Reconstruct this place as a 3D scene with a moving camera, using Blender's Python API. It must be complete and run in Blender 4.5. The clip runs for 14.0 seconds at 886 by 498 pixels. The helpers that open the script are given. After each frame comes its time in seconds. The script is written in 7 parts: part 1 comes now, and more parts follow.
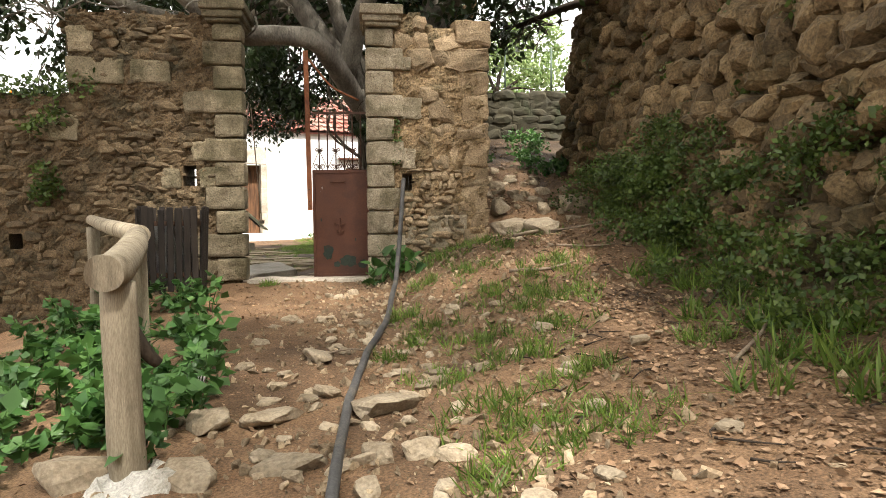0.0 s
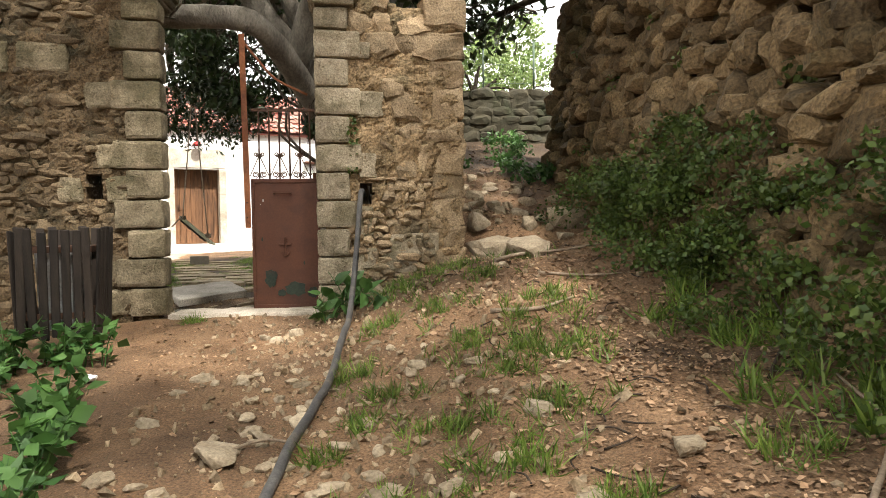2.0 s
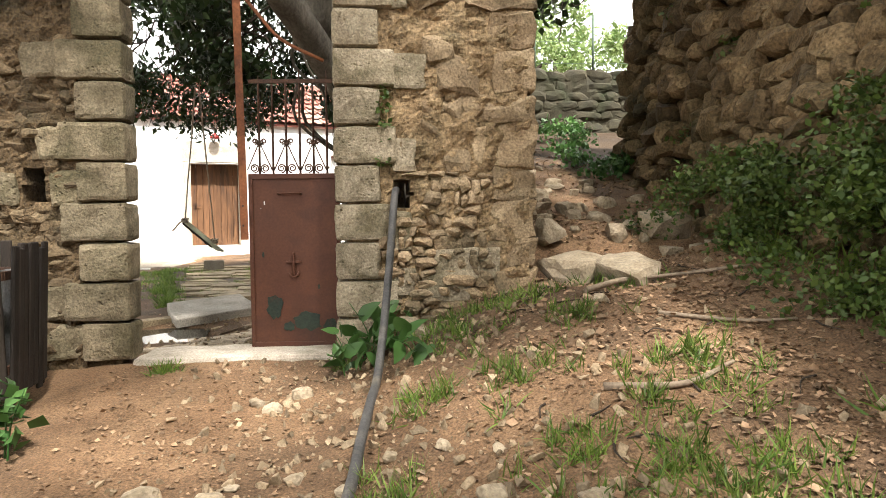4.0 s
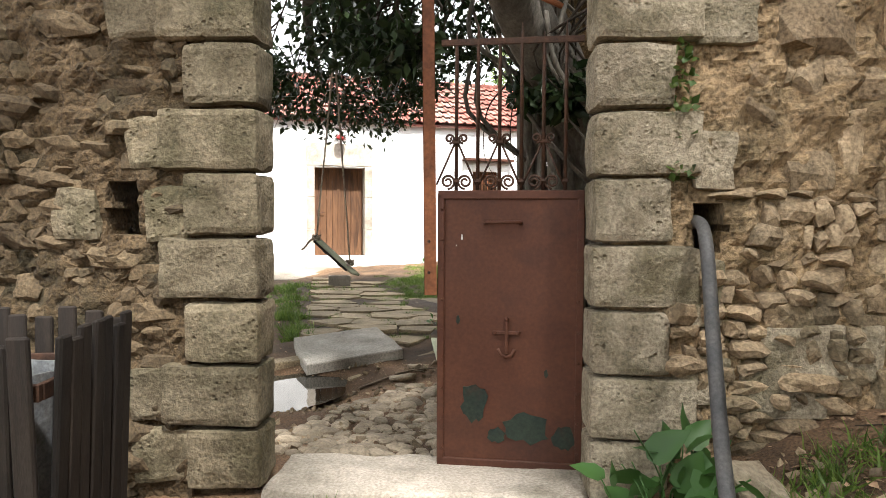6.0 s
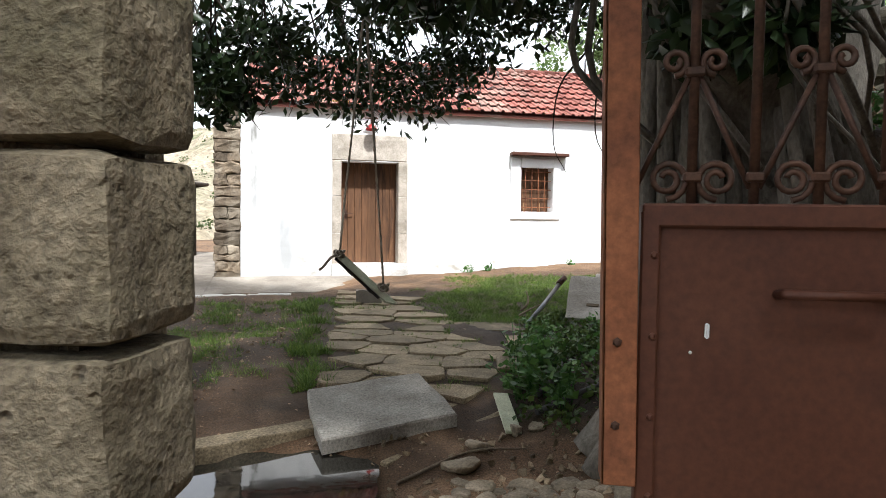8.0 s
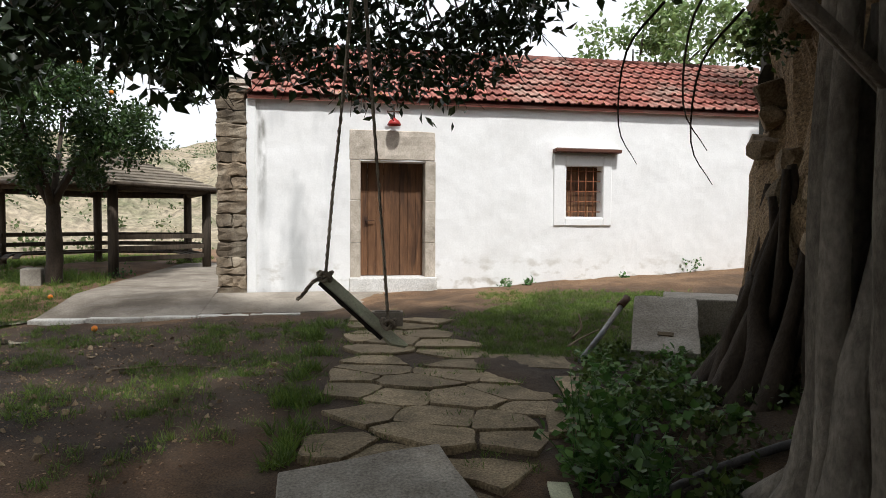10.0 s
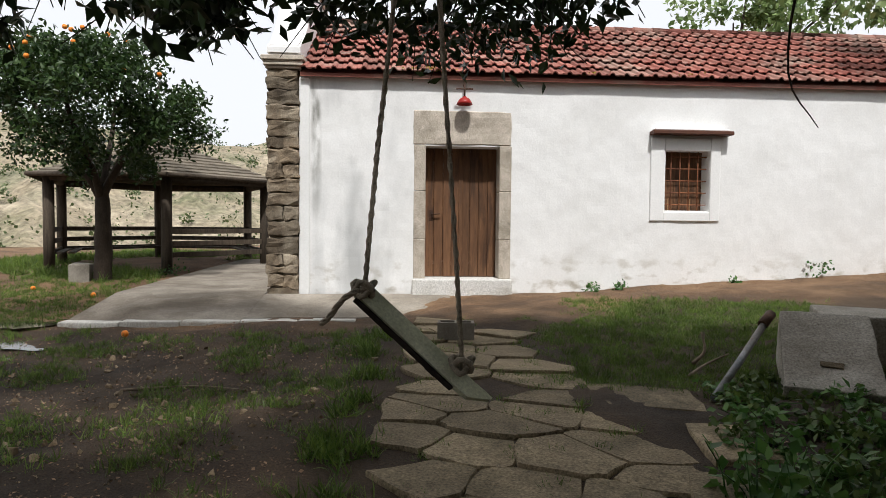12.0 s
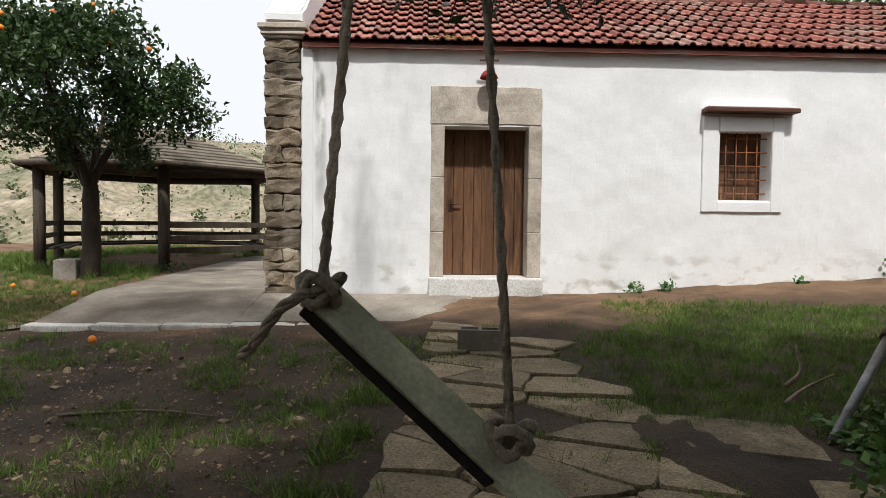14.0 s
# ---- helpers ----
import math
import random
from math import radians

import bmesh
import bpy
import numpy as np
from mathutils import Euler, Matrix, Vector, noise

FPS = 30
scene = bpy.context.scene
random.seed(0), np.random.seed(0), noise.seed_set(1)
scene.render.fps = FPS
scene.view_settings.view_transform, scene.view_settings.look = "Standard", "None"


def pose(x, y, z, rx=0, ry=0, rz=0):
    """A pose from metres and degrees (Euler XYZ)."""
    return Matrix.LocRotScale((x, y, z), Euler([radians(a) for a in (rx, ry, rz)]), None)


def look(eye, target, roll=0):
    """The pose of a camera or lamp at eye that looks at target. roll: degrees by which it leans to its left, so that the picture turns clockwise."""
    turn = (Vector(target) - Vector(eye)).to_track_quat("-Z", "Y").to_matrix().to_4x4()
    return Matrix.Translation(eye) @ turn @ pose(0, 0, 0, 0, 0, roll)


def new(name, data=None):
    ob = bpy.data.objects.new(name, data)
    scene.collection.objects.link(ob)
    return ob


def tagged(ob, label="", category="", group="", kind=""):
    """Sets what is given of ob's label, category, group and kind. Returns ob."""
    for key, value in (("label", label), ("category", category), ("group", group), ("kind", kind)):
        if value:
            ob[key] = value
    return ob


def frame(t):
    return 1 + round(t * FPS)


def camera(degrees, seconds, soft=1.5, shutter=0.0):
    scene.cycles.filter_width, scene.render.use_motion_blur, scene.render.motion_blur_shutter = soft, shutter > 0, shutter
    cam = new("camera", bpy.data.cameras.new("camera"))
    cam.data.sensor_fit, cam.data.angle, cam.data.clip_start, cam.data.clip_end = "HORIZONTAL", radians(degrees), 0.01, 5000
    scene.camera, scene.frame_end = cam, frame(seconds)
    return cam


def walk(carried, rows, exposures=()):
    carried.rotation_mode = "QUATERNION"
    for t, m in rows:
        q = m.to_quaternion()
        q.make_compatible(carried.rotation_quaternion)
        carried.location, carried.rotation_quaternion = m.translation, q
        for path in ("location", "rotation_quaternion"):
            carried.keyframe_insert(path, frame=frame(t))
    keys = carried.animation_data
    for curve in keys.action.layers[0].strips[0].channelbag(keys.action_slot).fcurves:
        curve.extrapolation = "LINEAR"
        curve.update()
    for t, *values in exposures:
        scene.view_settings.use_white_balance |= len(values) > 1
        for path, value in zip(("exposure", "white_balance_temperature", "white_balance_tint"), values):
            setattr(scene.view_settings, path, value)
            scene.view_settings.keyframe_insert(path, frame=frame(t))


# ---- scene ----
cam = camera(70.7, 14.0, soft=0.8)
PATH = [
    (0, (-0.365, -0.462, 1.079), (-0.247, 1.533, 0.993), -0.5),
    (0.5, (-0.332, -0.126, 1.065), (-0.178, 1.866, 0.983), -0.6),
    (1, (-0.327, 0.35, 1.151), (-0.162, 2.341, 1.062), -0.5),
    (1.5, (-0.158, 0.614, 1.222), (0.036, 2.603, 1.141), -0.6),
    (2, (-0.16, 0.857, 1.254), (0.025, 2.847, 1.175), -0.7),
    (2.2, (-0.196, 0.971, 1.251), (-0.02, 2.961, 1.171), -0.6),
    (4.3, (-0.264, 2.882, 1.448), (-0.227, 4.879, 1.356), -0.6),
    (4.5, (-0.361, 3.071, 1.5), (-0.403, 5.069, 1.409), -0.4),
    (5, (-0.706, 3.532, 1.464), (-0.898, 5.52, 1.377), 0.0),
    (5.5, (-0.971, 3.971, 1.54), (-1.185, 5.958, 1.454), 0.2),
    (6, (-1.137, 4.473, 1.594), (-1.377, 6.457, 1.508), 0.3),
    (6.5, (-1.371, 4.934, 1.589), (-1.64, 6.914, 1.501), 0.5),
    (7, (-1.446, 5.371, 1.583), (-1.726, 7.349, 1.497), 0.6),
    (7.5, (-1.553, 5.802, 1.646), (-1.856, 7.777, 1.558), 0.7),
    (8, (-1.691, 6.322, 1.714), (-2.021, 8.292, 1.619), 0.7),
    (8.2, (-1.704, 6.529, 1.685), (-2.043, 8.498, 1.594), 0.4),
    (10.3, (-1.984, 8.113, 1.721), (-2.454, 10.056, 1.646), 0.4),
    (10.5, (-2.028, 8.234, 1.712), (-2.517, 10.171, 1.63), 0.4),
    (11, (-2.128, 8.577, 1.663), (-2.645, 10.507, 1.579), 0.5),
    (11.5, (-2.252, 8.948, 1.669), (-2.83, 10.861, 1.583), 0.5),
    (12, (-2.389, 9.275, 1.666), (-3.034, 11.166, 1.582), 0.6),
    (12.5, (-2.415, 9.52, 1.622), (-3.093, 11.4, 1.54), 0.6),
    (13, (-2.519, 9.798, 1.589), (-3.257, 11.655, 1.506), 0.7),
    (13.5, (-2.658, 10.034, 1.532), (-3.379, 11.898, 1.448), 0.8),
    (14, (-2.79, 10.376, 1.545), (-3.492, 12.247, 1.459), 0.7),
]
EXPOSURES = [(0.0, 1.2, 7000, 10), (2.2, 1.25, 7000, 10), (5.0, 1.58, 6700, 10), (6.5, 1.05, 6350, 10), (7.5, 0.62, 6100, 10), (8.2, 0.58, 6050, 10), (10.3, -0.25, 6300, 10), (14.0, -0.35, 6350, 10)]
walk(cam, [(t, look(eye, target, roll)) for t, eye, target, roll in PATH], EXPOSURES)

# ---- place ----
# world, sun and exposure
world = bpy.data.worlds.new("world")
scene.world = world
world.use_nodes = True
wn = world.node_tree
sky = wn.nodes.new("ShaderNodeTexSky")
sky.sky_type, sky.sun_disc = "NISHITA", False
sky.sun_elevation, sky.sun_rotation = radians(57), radians(151)
sky.air_density, sky.dust_density, sky.ozone_density = 1.0, 6.0, 0.6
haze = wn.nodes.new("ShaderNodeMixRGB")
haze.inputs["Fac"].default_value = 0.85
haze.inputs["Color2"].default_value = (12.0, 12.1, 12.3, 1)
wn.links.new(sky.outputs["Color"], haze.inputs["Color1"])
wn.links.new(haze.outputs["Color"], wn.nodes["Background"].inputs["Color"])
wn.nodes["Background"].inputs["Strength"].default_value = 0.115
sun = new("sun", bpy.data.lights.new("sun", "SUN"))
sun.data.energy, sun.data.angle, sun.data.color = 5.0, radians(3), (1.0, 0.975, 0.94)
sun.matrix_world = look((0, 0, 0), (-0.26, 0.47, -0.84))


# ---------- materials ----------
def rgba(c):
    return (*c, 1.0)


def surface(name, c1, c2, c3=None, scale=5.0, fine=70.0, rough=0.88, bump=0.5, dist=0.02, metal=0.0, spread=0.35, per="",
            patch=0.5, squash=(1, 1, 1), local=False, grain=0.35, spec=0.3, pits=0.0):
    """A weathered surface: two colours in mid-size mottling, a third in large patches, fine grain and relief."""
    m = bpy.data.materials.new(name)
    m.use_nodes = True
    nt = m.node_tree
    N, L = nt.nodes, nt.links
    bsdf = N["Principled BSDF"]
    bsdf.inputs["Metallic"].default_value = metal
    bsdf.inputs["Specular IOR Level"].default_value = spec
    if local:
        co = N.new("ShaderNodeTexCoord").outputs["Object"]
    else:
        co = N.new("ShaderNodeNewGeometry").outputs["Position"]
    mp = N.new("ShaderNodeMapping")
    mp.inputs["Scale"].default_value = squash
    L.new(co, mp.inputs["Vector"])
    v = mp.outputs["Vector"]
    if per == "object":
        rnd = N.new("ShaderNodeObjectInfo").outputs["Random"]
    elif per == "island":
        rnd = N.new("ShaderNodeNewGeometry").outputs["Random Per Island"]
    else:
        rnd = None

    def tex(sc, detail=6.0, rg=0.6, warp=0.0):
        n = N.new("ShaderNodeTexNoise")
        n.inputs["Scale"].default_value, n.inputs["Detail"].default_value = sc, detail
        n.inputs["Roughness"].default_value, n.inputs["Distortion"].default_value = rg, warp
        L.new(v, n.inputs["Vector"])
        return n.outputs["Fac"]

    def ramp(f, a, b):
        r = N.new("ShaderNodeMapRange")
        r.inputs["From Min"].default_value, r.inputs["From Max"].default_value = a, b
        L.new(f, r.inputs["Value"])
        return r.outputs["Result"]

    def mix(f, a, b, mode="MIX"):
        x = N.new("ShaderNodeMixRGB")
        x.blend_type = mode
        for s, val in (("Fac", f), ("Color1", a), ("Color2", b)):
            if isinstance(val, (int, float)):
                x.inputs[s].default_value = val
            elif isinstance(val, tuple):
                x.inputs[s].default_value = rgba(val)
            else:
                L.new(val, x.inputs[s])
        return x.outputs["Color"]

    mid, fin = tex(scale, 8.0), tex(fine, 4.0)
    col = mix(ramp(mid, 0.32, 0.68), c1, c2)
    if c3:
        col = mix(ramp(tex(scale * 0.28, 7.0, 0.65, 0.4), 0.62 - 0.25 * patch, 0.75 - 0.15 * patch), col, c3)
    if grain:
        g = ramp(fin, 0.3, 0.7)
        gm = N.new("ShaderNodeMapRange")
        gm.inputs["To Min"].default_value, gm.inputs["To Max"].default_value = 1 - grain, 1 + grain * 0.6
        L.new(g, gm.inputs["Value"])
        col = mix(1.0, col, gm.outputs["Result"], "MULTIPLY")
    hole = None
    if pits:
        vo = N.new("ShaderNodeTexVoronoi")
        vo.inputs["Scale"].default_value = pits
        L.new(v, vo.inputs["Vector"])
        inside = N.new("ShaderNodeMath")
        inside.operation = "SUBTRACT"
        inside.inputs[0].default_value = 1.0
        L.new(ramp(vo.outputs["Distance"], 0.12, 0.36), inside.inputs[1])
        eaten = N.new("ShaderNodeMath")
        eaten.operation = "MULTIPLY"
        L.new(inside.outputs["Value"], eaten.inputs[0])
        L.new(ramp(tex(pits * 0.22, 6.0), 0.52, 0.68), eaten.inputs[1])
        hole = eaten.outputs["Value"]
        col = mix(hole, col, mix(1.0, col, (0.68, 0.65, 0.6), "MULTIPLY"))
    if rnd is not None:
        rm = N.new("ShaderNodeMapRange")
        rm.inputs["To Min"].default_value, rm.inputs["To Max"].default_value = 1 - spread, 1 + spread
        L.new(rnd, rm.inputs["Value"])
        col = mix(1.0, col, rm.outputs["Result"], "MULTIPLY")
    L.new(col, bsdf.inputs["Base Color"])
    rr = N.new("ShaderNodeMapRange")
    rr.inputs["To Min"].default_value, rr.inputs["To Max"].default_value = max(rough - 0.12, 0.02), min(rough + 0.1, 1)
    L.new(mid, rr.inputs["Value"])
    L.new(rr.outputs["Result"], bsdf.inputs["Roughness"])
    if bump:
        add = N.new("ShaderNodeMath")
        add.operation = "MULTIPLY_ADD"
        add.inputs[1].default_value = 0.4
        L.new(fin, add.inputs[0])
        L.new(mid, add.inputs[2])
        b = N.new("ShaderNodeBump")
        b.inputs["Strength"].default_value, b.inputs["Distance"].default_value = bump, dist
        if hole is not None:
            sub = N.new("ShaderNodeMath")
            sub.operation = "MULTIPLY_ADD"
            sub.inputs[1].default_value = -0.7
            L.new(hole, sub.inputs[0])
            L.new(add.outputs["Value"], sub.inputs[2])
            add = sub
        L.new(add.outputs["Value"], b.inputs["Height"])
        L.new(b.outputs["Normal"], bsdf.inputs["Normal"])
    return m


def leafy(name, c1, c2, through_light=0.35, rough=0.45):
    """Leaves: colour by leaf, some light passing through."""
    m = bpy.data.materials.new(name)
    m.use_nodes = True
    N, L = m.node_tree.nodes, m.node_tree.links
    bsdf = N["Principled BSDF"]
    geo = N.new("ShaderNodeNewGeometry")
    x = N.new("ShaderNodeMixRGB")
    x.inputs["Color1"].default_value, x.inputs["Color2"].default_value = rgba(c1), rgba(c2)
    L.new(geo.outputs["Random Per Island"], x.inputs["Fac"])
    n = N.new("ShaderNodeTexNoise")
    n.inputs["Scale"].default_value = 3.0
    L.new(geo.outputs["Position"], n.inputs["Vector"])
    mr = N.new("ShaderNodeMapRange")
    mr.inputs["From Min"].default_value, mr.inputs["From Max"].default_value = 0.3, 0.7
    mr.inputs["To Min"].default_value, mr.inputs["To Max"].default_value = 0.65, 1.3
    L.new(n.outputs["Fac"], mr.inputs["Value"])
    y = N.new("ShaderNodeMixRGB")
    y.blend_type = "MULTIPLY"
    y.inputs["Fac"].default_value = 1
    L.new(x.outputs["Color"], y.inputs["Color1"])
    L.new(mr.outputs["Result"], y.inputs["Color2"])
    L.new(y.outputs["Color"], bsdf.inputs["Base Color"])
    bsdf.inputs["Roughness"].default_value = rough
    bsdf.inputs["Specular IOR Level"].default_value = 0.35
    tr = N.new("ShaderNodeBsdfTranslucent")
    L.new(y.outputs["Color"], tr.inputs["Color"])
    ms = N.new("ShaderNodeMixShader")
    ms.inputs["Fac"].default_value = through_light
    L.new(bsdf.outputs["BSDF"], ms.inputs[1])
    L.new(tr.outputs["BSDF"], ms.inputs[2])
    L.new(ms.outputs["Shader"], N["Material Output"].inputs["Surface"])
    return m


def shaded_humus_yard(m):
    """Darker humus in the courtyard with the fig tree's shade painted in, paler sandy soil along the chapel and
    outside.
    """
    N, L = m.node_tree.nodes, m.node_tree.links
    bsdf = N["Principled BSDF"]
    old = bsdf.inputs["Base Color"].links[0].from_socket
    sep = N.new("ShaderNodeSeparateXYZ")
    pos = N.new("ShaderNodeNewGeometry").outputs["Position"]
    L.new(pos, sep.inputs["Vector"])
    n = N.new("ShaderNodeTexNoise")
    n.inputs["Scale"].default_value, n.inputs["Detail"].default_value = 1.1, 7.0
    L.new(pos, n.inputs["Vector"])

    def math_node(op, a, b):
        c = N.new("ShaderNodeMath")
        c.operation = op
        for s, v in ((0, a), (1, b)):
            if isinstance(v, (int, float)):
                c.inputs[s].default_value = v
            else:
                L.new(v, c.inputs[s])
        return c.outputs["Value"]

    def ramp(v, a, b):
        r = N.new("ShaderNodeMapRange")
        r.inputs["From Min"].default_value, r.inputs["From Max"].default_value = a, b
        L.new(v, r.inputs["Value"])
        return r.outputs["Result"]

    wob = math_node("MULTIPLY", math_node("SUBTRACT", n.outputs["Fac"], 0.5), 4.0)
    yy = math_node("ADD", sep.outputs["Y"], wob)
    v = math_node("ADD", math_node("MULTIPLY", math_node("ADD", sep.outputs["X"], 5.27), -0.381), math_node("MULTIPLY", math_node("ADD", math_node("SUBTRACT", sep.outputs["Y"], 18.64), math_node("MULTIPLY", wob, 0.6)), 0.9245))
    # courtyard mask: the multiply below carries dark soil and tree shade together
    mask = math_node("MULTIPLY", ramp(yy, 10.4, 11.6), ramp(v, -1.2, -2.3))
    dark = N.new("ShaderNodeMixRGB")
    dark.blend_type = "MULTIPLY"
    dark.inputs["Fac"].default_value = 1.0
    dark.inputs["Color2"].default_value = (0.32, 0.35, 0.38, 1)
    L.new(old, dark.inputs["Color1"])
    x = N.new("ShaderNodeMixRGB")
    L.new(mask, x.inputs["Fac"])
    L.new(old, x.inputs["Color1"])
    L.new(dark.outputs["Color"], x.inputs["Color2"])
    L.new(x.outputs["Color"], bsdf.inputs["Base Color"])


def puddle_water():
    m = bpy.data.materials.new("puddle_water")
    m.use_nodes = True
    N, L = m.node_tree.nodes, m.node_tree.links
    b = N["Principled BSDF"]
    b.inputs["Base Color"].default_value = (0.03, 0.028, 0.022, 1)
    b.inputs["Roughness"].default_value = 0.03
    b.inputs["Specular IOR Level"].default_value = 0.7
    n = N.new("ShaderNodeTexNoise")
    n.inputs["Scale"].default_value = 9.0
    bp = N.new("ShaderNodeBump")
    bp.inputs["Strength"].default_value, bp.inputs["Distance"].default_value = 0.06, 0.01
    L.new(n.outputs["Fac"], bp.inputs["Height"])
    L.new(bp.outputs["Normal"], b.inputs["Normal"])
    return m


M_EARTH = surface("earth", (0.15, 0.085, 0.044), (0.25, 0.155, 0.087), (0.085, 0.052, 0.03), scale=2.6, fine=75, bump=1.0, dist=0.03, patch=0.68, grain=0.6)
shaded_humus_yard(M_EARTH)
M_MORTAR = surface("lime_mortar_rubble", (0.225, 0.15, 0.08), (0.335, 0.24, 0.138), (0.11, 0.088, 0.048), scale=7, fine=45, bump=1.0, dist=0.04, patch=0.45, grain=0.65, pits=22)
M_RUBBLE = surface("rubble_stone", (0.22, 0.152, 0.088), (0.37, 0.28, 0.178), (0.135, 0.107, 0.066), scale=6, fine=60, bump=0.8, dist=0.02, per="object", spread=0.3, grain=0.55, pits=26)
M_RUBBLE_S = surface("rubble_stone_small", (0.22, 0.15, 0.085), (0.36, 0.27, 0.168), (0.13, 0.10, 0.062), scale=6, fine=60, bump=0.8, dist=0.02, per="island", spread=0.35, grain=0.4)
M_ASHLAR = surface("dressed_limestone", (0.26, 0.212, 0.145), (0.41, 0.35, 0.255), (0.14, 0.118, 0.07), scale=9, fine=60, bump=1.0, dist=0.028, per="object", spread=0.16, grain=0.45, patch=0.7, pits=34)
# West copies (_W): stains, plus the trees' shade painted into the colour.
M_MORTAR_W = surface("shaded_lime_mortar", (0.087, 0.058, 0.029), (0.148, 0.102, 0.056), (0.045, 0.037, 0.019), scale=8, fine=55, bump=1.0, dist=0.045, patch=0.5, grain=0.65, pits=22)
M_RUBBLE_W = surface("stained_shaded_rubble_stone", (0.089, 0.061, 0.033), (0.167, 0.122, 0.072), (0.052, 0.043, 0.024), scale=7, fine=65, bump=0.9, dist=0.02, per="object", spread=0.3, grain=0.55, pits=26)
M_RUBBLE_WS = surface("stained_shaded_rubble_small", (0.089, 0.06, 0.032), (0.163, 0.119, 0.07), (0.05, 0.041, 0.022), scale=7, fine=65, bump=0.9, dist=0.02, per="island", spread=0.35, grain=0.45)
M_ASHLAR_W = surface("stained_shaded_limestone", (0.167, 0.133, 0.083), (0.284, 0.236, 0.158), (0.095, 0.081, 0.045), scale=9, fine=60, bump=1.0, dist=0.028, per="object", spread=0.2, grain=0.45, patch=0.72, pits=34)
M_FIELD = surface("retaining_wall_stone", (0.098, 0.066, 0.032), (0.221, 0.155, 0.083), (0.053, 0.044, 0.02), scale=3.5, fine=40, bump=1.0, dist=0.04, per="object", spread=0.35, grain=0.6, pits=20)
M_FIELD_S = surface("retaining_wall_stone_far", (0.098, 0.066, 0.032), (0.221, 0.155, 0.083), (0.053, 0.044, 0.02), scale=3.5, fine=40, bump=1.0, dist=0.04, per="island", spread=0.4, grain=0.6, pits=20)
M_SOIL = surface("packed_soil", (0.055, 0.042, 0.026), (0.13, 0.095, 0.055), (0.05, 0.055, 0.025), scale=4, fine=50, bump=1.0, dist=0.04)
M_ROCK = surface("limestone_rock", (0.25, 0.195, 0.13), (0.39, 0.325, 0.235), (0.17, 0.13, 0.082), scale=7, fine=50, bump=0.8, dist=0.02, per="object", spread=0.2)
M_PEBBLE = surface("pebbles", (0.17, 0.12, 0.072), (0.34, 0.265, 0.175), scale=9, fine=80, bump=0.5, dist=0.01, per="island", spread=0.45)
M_PLASTER = surface("whitewash", (0.77, 0.767, 0.75), (0.82, 0.818, 0.805), (0.735, 0.73, 0.71), scale=1.6, fine=35, bump=0.35, dist=0.012, rough=0.9, grain=0.05, patch=0.35)
M_CHSTONE = surface("chapel_limestone", (0.389, 0.340, 0.272), (0.595, 0.525, 0.444), (0.293, 0.258, 0.202), scale=6, fine=70, bump=0.6, dist=0.01, patch=0.5)
M_QUOIN = surface("brown_quoin_stone", (0.095, 0.072, 0.05), (0.23, 0.178, 0.12), (0.32, 0.27, 0.20), scale=7, fine=55, bump=0.9, dist=0.02, per="object", spread=0.42)
M_TILE = surface("red_clay_tile", (0.224, 0.076, 0.059), (0.347, 0.14, 0.106), (0.325, 0.23, 0.185), scale=3.0, fine=60, bump=0.4, dist=0.006, per="object", spread=0.28, grain=0.25)
M_TILE_S = surface("red_clay_tile_far", (0.224, 0.076, 0.059), (0.347, 0.14, 0.106), (0.325, 0.23, 0.185), scale=3.0, fine=60, bump=0.4, dist=0.006, per="island", spread=0.28, grain=0.25)
M_RUST = surface("rusty_brown_paint", (0.075, 0.024, 0.012), (0.104, 0.037, 0.018), (0.044, 0.016, 0.01), scale=3.5, fine=60, bump=0.25, dist=0.004, rough=0.62, grain=0.2, patch=0.4, spec=0.4)
M_RUSTPOST = surface("rusted_steel", (0.21, 0.075, 0.032), (0.30, 0.115, 0.05), (0.12, 0.045, 0.025), scale=6, fine=60, bump=0.4, dist=0.004, rough=0.75, grain=0.3)
M_IRON = surface("wrought_iron", (0.05, 0.03, 0.022), (0.11, 0.055, 0.034), scale=14, fine=90, bump=0.4, dist=0.003, rough=0.6, metal=0.3)
M_GREENPATCH = surface("old_green_paint", (0.015, 0.025, 0.020), (0.030, 0.043, 0.030), (0.060, 0.025, 0.015), scale=9, fine=60, bump=0.2, dist=0.003, rough=0.7)
M_DOORWOOD = surface("brown_door_planks", (0.10, 0.048, 0.024), (0.19, 0.095, 0.046), (0.055, 0.028, 0.016), scale=5, fine=60, squash=(6, 6, 0.7), bump=0.5, dist=0.006, rough=0.65, per="object", spread=0.2)
M_GREYWOOD = surface("grey_weathered_wood", (0.20, 0.165, 0.115), (0.34, 0.29, 0.21), (0.13, 0.10, 0.065), scale=6, fine=70, squash=(5, 5, 0.6), bump=0.5, dist=0.006, per="object", spread=0.15)
M_DARKWOOD = surface("dark_weathered_wood", (0.014, 0.010, 0.008), (0.032, 0.024, 0.018), (0.009, 0.007, 0.006), scale=6, fine=70, squash=(5, 5, 0.6), bump=0.6, dist=0.006, per="object", spread=0.25)
M_PAVWOOD = surface("pavilion_wood", (0.055, 0.042, 0.03), (0.105, 0.082, 0.06), (0.04, 0.031, 0.022), scale=4, fine=50, squash=(5, 5, 0.7), bump=0.4, dist=0.006, per="object", spread=0.25)
M_ROOFWOOD = surface("pavilion_roof_boards", (0.12, 0.098, 0.072), (0.20, 0.17, 0.13), (0.08, 0.066, 0.046), scale=3, fine=40, bump=0.4, dist=0.006, per="object", spread=0.25)
